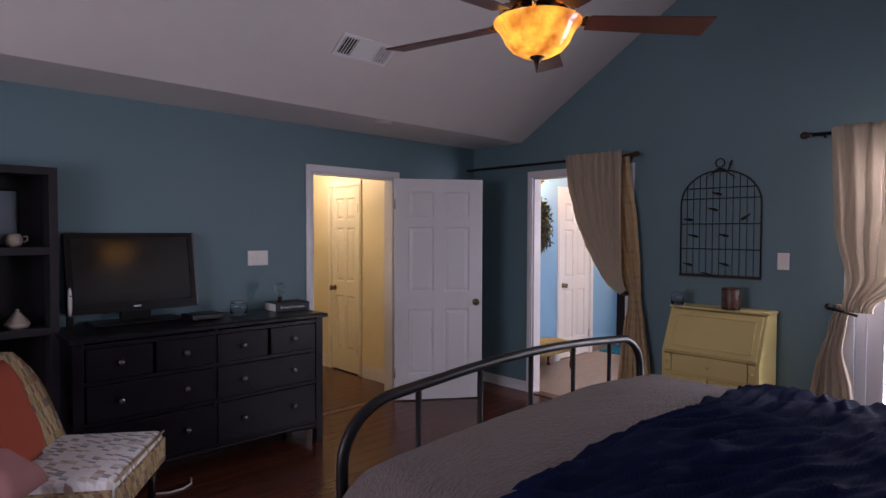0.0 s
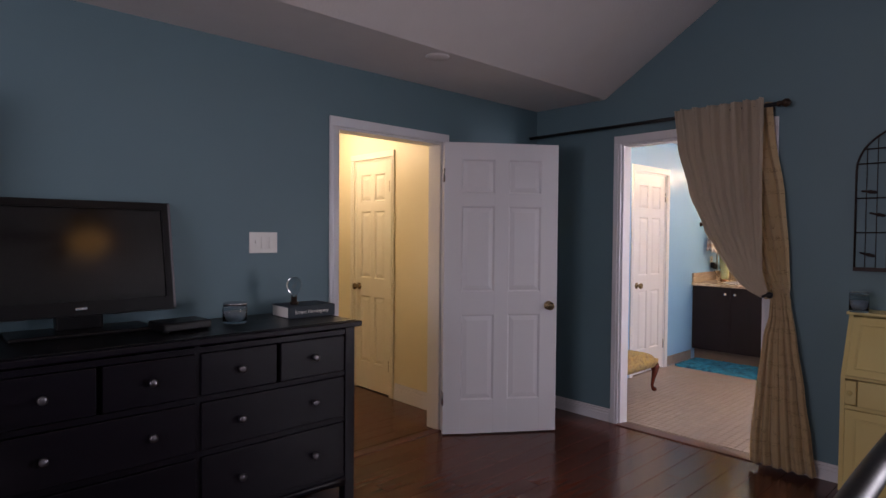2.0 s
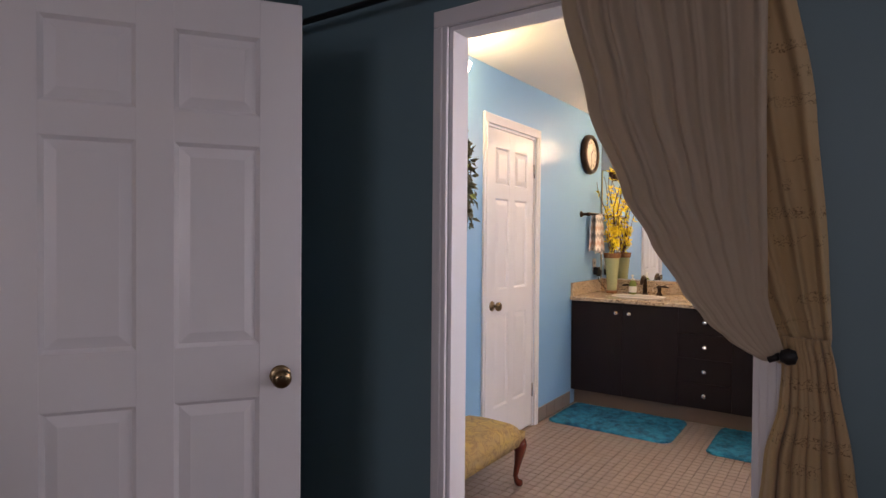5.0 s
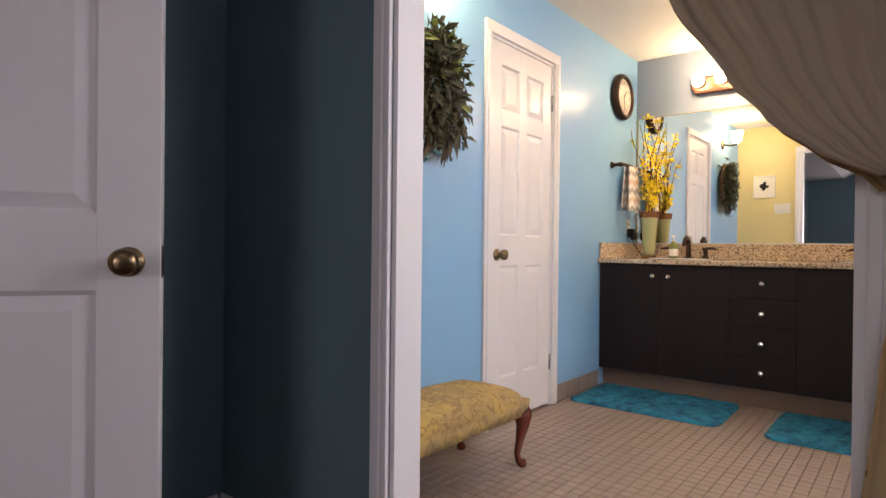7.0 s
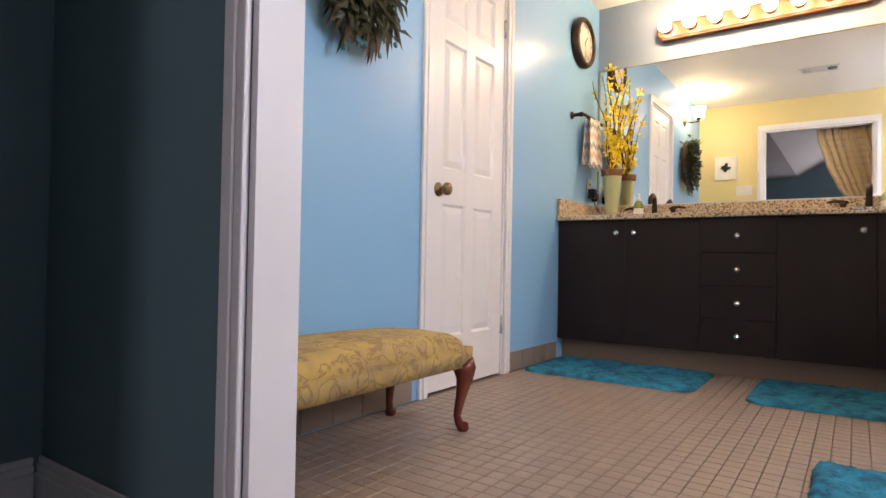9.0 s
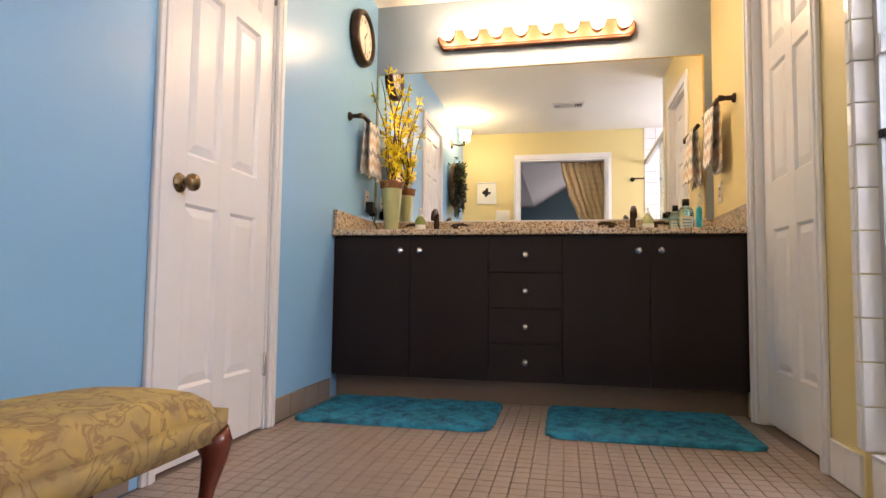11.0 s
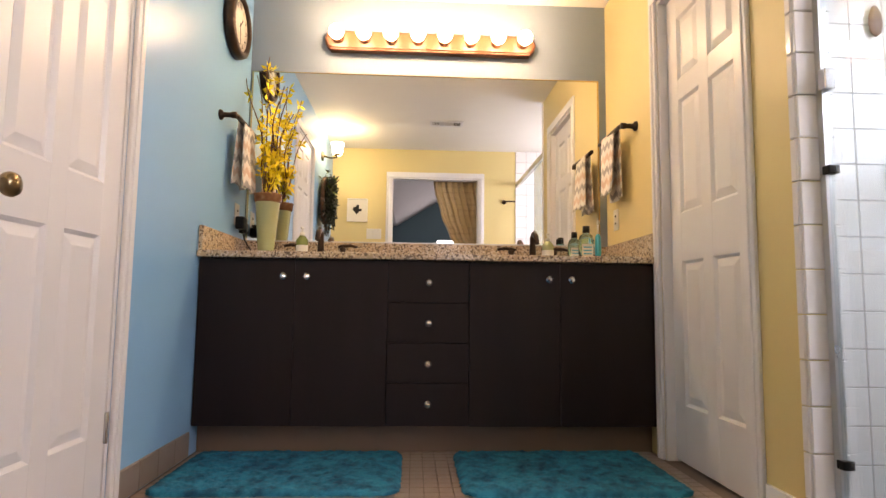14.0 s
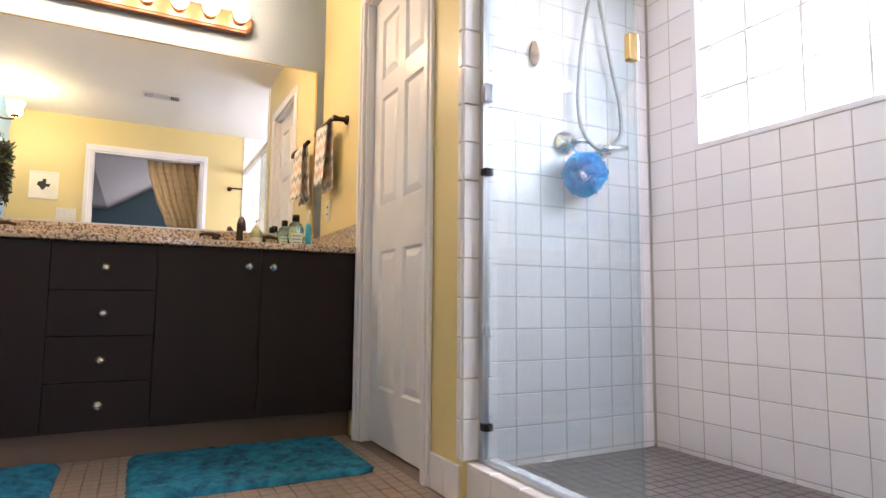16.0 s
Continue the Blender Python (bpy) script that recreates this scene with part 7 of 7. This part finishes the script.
def shower_fittings():
    X = 6.515
    v = thing("shower_valve", "chrome shower valve with lever handle on the tile", "shower valve", (X, 2.15, 1.30))
    part("escutcheon", lathe(bmesh.new(), [(0, 0), (0.052, 0), (0.050, -0.008), (0.030, -0.018), (0.022, -0.05), (0, -0.05)], (0, 0, 0), "x", 26), CHROME, v)
    part("lever", tube(bmesh.new(), [(-0.045, 0, 0.0), (-0.055, -0.05, 0.008), (-0.05, -0.085, 0.004)], [0.016, 0.010, 0.008], 10), CHROME, v)
    s = thing("hand_shower", "chrome hand shower on its wall bracket with looped hose", "hand shower", (X, 1.95, 1.29))
    part("bracket", lathe(bmesh.new(), [(0, 0), (0.035, 0), (0.033, -0.01), (0.018, -0.02), (0.018, -0.06), (0, -0.06)], (0, 0, 0), "x", 20), CHROME, s)
    part("handle", tube(bmesh.new(), [(-0.05, 0.04, -0.005), (-0.06, 0.0, 0.0), (-0.06, -0.06, 0.012), (-0.06, -0.10, 0.016)], [0.020, 0.018, 0.013, 0.010], 12), CHROME, s)
    hose = [(-0.055, -0.01, -0.02), (-0.04, 0.06, 0.0), (-0.035, 0.12, 0.05), (-0.035, 0.15, 0.14), (-0.035, 0.15, 0.26), (-0.035, 0.125, 0.46), (-0.035, 0.085, 0.66), (-0.035, 0.06, 0.72), (-0.035, 0.035, 0.70), (-0.035, 0.015, 0.62), (-0.035, -0.035, 0.40), (-0.035, -0.085, 0.20), (-0.04, -0.085, 0.09), (-0.045, -0.05, 0.04), (-0.05, -0.02, 0.015)]
    P = [Vector(p) for p in hose]
    fine = []
    for k in range(len(P) - 1):
        p0, p1, p2, p3 = P[max(k - 1, 0)], P[k], P[k + 1], P[min(k + 2, len(P) - 1)]
        for j in range(10):
            t = j / 10
            fine.append(0.5 * (2 * p1 + (p2 - p0) * t + (2 * p0 - 5 * p1 + 4 * p2 - p3) * t * t + (3 * p1 - p0 - 3 * p2 + p3) * t ** 3))
    fine.append(P[-1])
    part("hose", tube(bmesh.new(), fine, [0.0095 if k % 2 else 0.0075 for k in range(len(fine))], 8), HOSE_METAL, s, "ribbed metal hose")
    sp = thing("mesh_sponge", "blue mesh bath sponge hanging from the valve", "sponge", (X - 0.085, 2.115, 1.155))
    rnd = random.Random(9)
    bm = bmesh.new()
    for k in range(190):
        d = Vector((rnd.gauss(0, 1), rnd.gauss(0, 1), rnd.gauss(0, 1))).normalized()
        s1 = d.orthogonal().normalized()
        s2 = d.cross(s1)
        a0 = rnd.uniform(0, 6.28)
        prev = None
        for j in range(6):
            a = a0 + j * 0.5
            q = d * rnd.uniform(0.045, 0.070) + (math.cos(a) * s1 + math.sin(a) * s2) * 0.035
            p, r = bm.verts.new(q), bm.verts.new(q * 1.22 + d * 0.004)
            if prev:
                bm.faces.new((prev[0], p, r, prev[1]))
            prev = (p, r)
    part("mesh_ball", bm, MESH_BLUE, sp)
    part("loop", tube(bmesh.new(), [(0.0, 0.0, 0.06), (0.035, 0.03, 0.11), (0.04, 0.06, 0.14)], 0.003, 5), MESH_BLUE, sp)
    # a wooden brush hung on the valve wall, with no dish
    soap = thing("shower_brush", "small brown wooden shower brush hanging on the tile", "brush", (X - 0.008, 2.31, 1.66))
    b = lathe(bmesh.new(), [(0, -0.06), (0.018, -0.045), (0.026, -0.01), (0.024, 0.02), (0.012, 0.05), (0, 0.06)], seg=16)
    for q in b.verts:
        q.co.x *= 0.45
    part("body", b, COPPER_BAR, soap)


shower_fittings()


def glass_block_window():
    root = thing("window_glass_block", "bright glass block window in the shower wall", "window", kind="structure")
    x0, x1, z0, z1 = 4.9075, 6.266, 1.279, 2.155
    nx, nz = 6, 4
    part("window_frame", wall_y(bmesh.new(), 1.60, 1.652, x0 - 0.0, x1 + 0.0, z0, z1, [(x0 + 0.02, x1 - 0.02, z0 + 0.02, z1 - 0.02)]), TRIM, root)
    dx, dz = (x1 - x0 - 0.04) / nx, (z1 - z0 - 0.04) / nz
    me = None
    for i in range(nx):
        for k in range(nz):
            if me is None:
                first = part("glass_block", B(-dx / 2 + 0.005, dx / 2 - 0.005, -0.03, 0.03, -dz / 2 + 0.005, dz / 2 - 0.005, 0.012), GLASS_BLOCK, root)
                me, ob = first.data, first
            else:
                ob = new("glass_block", me)
                ob.parent = root
            ob.visible_shadow = False
            ob.matrix_local = pose(x0 + 0.02 + dx * (i + 0.5), 1.60, z0 + 0.02 + dz * (k + 0.5))
    j = bmesh.new()
    for i in range(1, nx):
        box(j, x0 + 0.02 + dx * i - 0.005, x0 + 0.02 + dx * i + 0.005, 1.590, 1.634, z0 + 0.02, z1 - 0.02)
    for k in range(1, nz):
        box(j, x0 + 0.02, x1 - 0.02, 1.591, 1.633, z0 + 0.02 + dz * k - 0.004, z0 + 0.02 + dz * k + 0.004)
    jo = part("mortar_joints", j, BLOCK_JOINT, root)
    jo.visible_shadow = False


BLOCK_JOINT = mat("pale_block_mortar", (0.78, 0.78, 0.78), 0.8, bump=0.1)
GLASS_BLOCK = pane_glass("glass_block_glass", (0.97, 0.98, 0.99), 0.10)
glass_block_window()


# ---- tiles and planks ----
def tile_mesh(name, w, h, t, material, bev=0.003):
    """One pillow-edged tile lying in local xy, its face up."""
    a, b = w / 2, h / 2
    vs = [(-a, -b, 0), (a, -b, 0), (a, b, 0), (-a, b, 0), (-a, -b, t - bev), (a, -b, t - bev), (a, b, t - bev), (-a, b, t - bev),
          (-a + bev, -b + bev, t), (a - bev, -b + bev, t), (a - bev, b - bev, t), (-a + bev, b - bev, t)]
    fs = []
    for k in range(4):
        j = (k + 1) % 4
        fs += [(k, j, 4 + j, 4 + k), (4 + k, 4 + j, 8 + j, 8 + k)]
    fs.append((8, 9, 10, 11))
    me = bpy.data.meshes.new(name)
    me.from_pydata(vs, [], fs)
    me.materials.append(material)
    return me, vs, fs


def joined(name, vs, fs, places, material, parent, label):
    """Many copies of one tile at the given poses, in one mesh."""
    V, F = [], []
    for m in places:
        o = len(V)
        V += [tuple(m @ Vector(v)) for v in vs]
        F += [tuple(o + i for i in f) for f in fs]
    me = bpy.data.meshes.new(name)
    me.from_pydata(V, [], F)
    me.materials.append(material)
    ob = new(name, me)
    ob.parent = parent
    return tagged(ob, label, kind="stuff")


rt = random.Random(11)


def lay(name, me, parent, m):
    ob = new(name, me)
    ob.parent = parent
    ob.matrix_local = m


def wobble():
    return pose(0, 0, rt.uniform(-0.0004, 0.0004), rt.uniform(-0.25, 0.25), rt.uniform(-0.25, 0.25), 0)


# mosaic floor
P = 0.0515
mos, mv, mf = tile_mesh("mosaic_tile", P - 0.003, P - 0.003, 0.008, FLOOR_TILE, 0.0015)
rest = []
for i in range(int((7.30 - 4.56) / P)):
    for k in range(int((BATH_Y - RIGHT_Y) / P) + 1):
        x, y = 4.56 + P * (i + 0.5), BATH_Y - 0.01 - P * (k + 0.5)
        if y < RIGHT_Y and x > 6.2:
            continue
        m = Matrix.Translation((x, y, -0.006)) @ wobble()
        if 4.75 < x < 5.62 and 3.72 < y < 4.62:
            lay("tile", mos, floor_bath, m)
        else:
            rest.append(m)
joined("mosaic_tiles", mv, mf, rest, FLOOR_TILE, floor_bath, "small brown square mosaic floor tiles")
# shower floor
sf, sv, sff = tile_mesh("shower_floor_tile", P - 0.004, P - 0.004, 0.008, SHOWER_FLOOR, 0.0015)
joined("shower_floor_tiles", sv, sff, [Matrix.Translation((4.57 + P * (i + 0.5), 1.66 + P * (k + 0.5), -0.004)) @ wobble() for i in range(37) for k in range(20)], SHOWER_FLOOR, floor_bath, "small dark grey shower floor tiles")

# grey tile base along the blue wall
bt, _, _ = tile_mesh("base_tile", 0.148, 0.10, 0.009, BASE_TILE)
base = thing("tile_baseboard", "grey-brown tile baseboard along the blue wall", "baseboard", kind="structure")
x = 4.56
while x + 0.15 < 7.29:
    if x + 0.15 < 5.80 or x > 6.585:
        lay("tile", bt, base, Matrix.Translation((x + 0.075, BATH_Y, 0.055)) @ pose(0, 0, 0, 90, 0, 0))
    x += 0.15
    if 5.65 < x < 6.59:
        x = 6.592
# white wall tiles
T, ROW, ROW0 = 0.1235, 0.1257, -0.1074
wt, wv, wf = tile_mesh("wall_tile", T - 0.003, ROW - 0.003, 0.010, WHITE_TILE, 0.002)
wt_side, wv_side, wf_side = tile_mesh("side_wall_tile", ROW - 0.003, T - 0.003, 0.010, WHITE_TILE, 0.002)
valve = bpy.data.objects["wall_shower_valve"]
window_wall = bpy.data.objects["wall_shower_window"]
end_wall = bpy.data.objects["wall_shower_end"]
for i in range(8):
    for k in range(20):
        y, z = 1.655 + T * (i + 0.5), ROW0 + ROW * (k + 0.5)
        if z < BATH_Z:
            lay("tile", wt_side, valve, Matrix.Translation((6.53, y, z)) @ pose(0, 0, 0, 0, -90, 0) @ wobble())
rest = []
for i in range(16):
    for k in range(20):
        x, z = 6.513 - T * (i + 0.5), ROW0 + ROW * (k + 0.5)
        if z > BATH_Z or (2 <= i < 13 and 11 <= k < 18):
            continue
        m = Matrix.Translation((x, 1.64, z)) @ pose(0, 0, 0, -90, 0, 0) @ wobble()
        if i < 9:
            lay("tile", wt, window_wall, m)
        else:
            rest.append(m)
joined("wall_tiles", wv, wf, rest, WHITE_TILE, window_wall, "square white glazed wall tiles")
joined("end_tiles", wv_side, wf_side, [Matrix.Translation((BATH_X, 1.66 + T * (i + 0.5), ROW0 + ROW * (k + 0.5))) @ pose(0, 0, 0, 0, 90, 0) @ wobble() for i in range(9) for k in range(20)], WHITE_TILE, end_wall, "square white glazed wall tiles")
# curb, pier strip and the tile skirting below the cream wall
curb = thing("shower_curb", "low white tiled curb under the shower glass", "shower curb", kind="structure")
part("core", B(4.56, 6.22, 2.685, 2.790, -0.005, 0.120), TILE_GROUT, curb)
sk = thing("tile_skirting", "white tile skirting below the cream wall", "skirting", kind="structure")
st, _, _ = tile_mesh("skirting_tile", 0.098, 0.118, 0.010, WHITE_TILE, 0.002)
ct, _, _ = tile_mesh("curb_cap_tile", 0.146, 0.118, 0.010, WHITE_TILE, 0.003)
cf, _, _ = tile_mesh("curb_face_tile", 0.146, 0.116, 0.010, WHITE_TILE, 0.002)
ci, _, _ = tile_mesh("curb_inner_tile", 0.146, 0.116, 0.010, WHITE_TILE, 0.002)
for k in range(11):
    xx = 6.215 - 0.149 * (k + 0.5)
    lay("tile", ct, curb, Matrix.Translation((xx, 2.742, 0.120)) @ wobble())
    lay("tile", cf, curb, Matrix.Translation((xx, 2.790, 0.060)) @ pose(0, 0, 0, -90, 0, 0))
    lay("tile", ci, curb, Matrix.Translation((xx, 2.685, 0.060)) @ pose(0, 0, 0, 90, 0, 0))
for k in range(2):
    lay("tile", st, sk, Matrix.Translation((6.215 + 0.101 * (k + 0.5), RIGHT_Y, 0.060)) @ pose(0, 0, 0, -90, 0, 0))
pier = thing("tile_pier", "narrow white tile edge beside the shower glass", "tile edge", kind="structure")
pt, _, _ = tile_mesh("pier_tile", 0.026, ROW - 0.003, 0.010, WHITE_TILE, 0.003)
pe, _, _ = tile_mesh("pier_end_tile", ROW - 0.003, 0.106, 0.010, WHITE_TILE, 0.003)
for k in range(18):
    z = 0.135 + ROW * (k + 0.5)
    lay("tile", pt, pier, Matrix.Translation((6.217, RIGHT_Y, z)) @ pose(0, 0, 0, -90, 0, 0))
    lay("tile", pe, pier, Matrix.Translation((6.204, RIGHT_Y - 0.048, z)) @ pose(0, 0, 0, 0, -90, 0))

# laminate planks
pl, pv, pf = tile_mesh("plank", 1.198, 0.124, 0.010, LAMINATE, 0.001)
near, far = [], []
for j in range(46):
    y = BACK_Y + 0.03 + 0.126 * (j + 0.5)
    if y > TV_Y + 0.02:
        break
    off = (j * 0.43) % 1.2
    for i in range(7):
        xx = -2.9 + off + 1.2 * i
        if xx + 0.6 > CUR_X or xx < -2.4:
            continue
        a = max(xx - 0.6, -2.3)
        (near if y > 1.9 and xx > 0.2 else far).append(Matrix.Translation(((a + xx + 0.6) / 2, y, -0.008)) @ Matrix.Diagonal(((xx + 0.6 - a) / 1.2, 1, 1, 1)))
fb, fh = bpy.data.objects["floor_bedroom"], bpy.data.objects["floor_hall"]
for m in near:
    lay("plank", pl, fb, m)
half, hv, hf = tile_mesh("short_plank", 0.598, 0.124, 0.010, LAMINATE, 0.001)
for j in range(46):
    y = BACK_Y + 0.03 + 0.126 * (j + 0.5)
    if y > TV_Y + 0.02:
        break
    off = (j * 0.43) % 1.2
    ends = [-2.9 + off + 1.2 * i + 0.6 for i in range(7) if not (-2.9 + off + 1.2 * i + 0.6 > CUR_X or -2.9 + off + 1.2 * i < -2.4)]
    e = max(ends)
    w = CUR_X - e
    if w > 0.02:
        lay("plank", half, fb, Matrix.Translation((e + w / 2, y, -0.008)) @ Matrix.Diagonal((w / 0.6, 1, 1, 1)))
joined("planks", pv, pf, far, LAMINATE, fb, "dark red-brown laminate planks")
for j in range(44):
    y = TV_Y + 0.06 + 0.126 * (j + 0.5)
    if y > 10.3:
        break
    for i in range(4):
        xx = 1.3 + (j * 0.43) % 1.2 + 1.2 * i
        lo, hi = (2.2, HALL_X) if y < HALL_END else (1.0, 6.0)
        a, b = max(xx - 0.6, lo), min(xx + 0.6, hi)
        if b - a > 0.02:
            lay("plank", pl, fh, Matrix.Translation(((a + b) / 2, y, -0.008)) @ Matrix.Diagonal(((b - a) / 1.2, 1, 1, 1)))
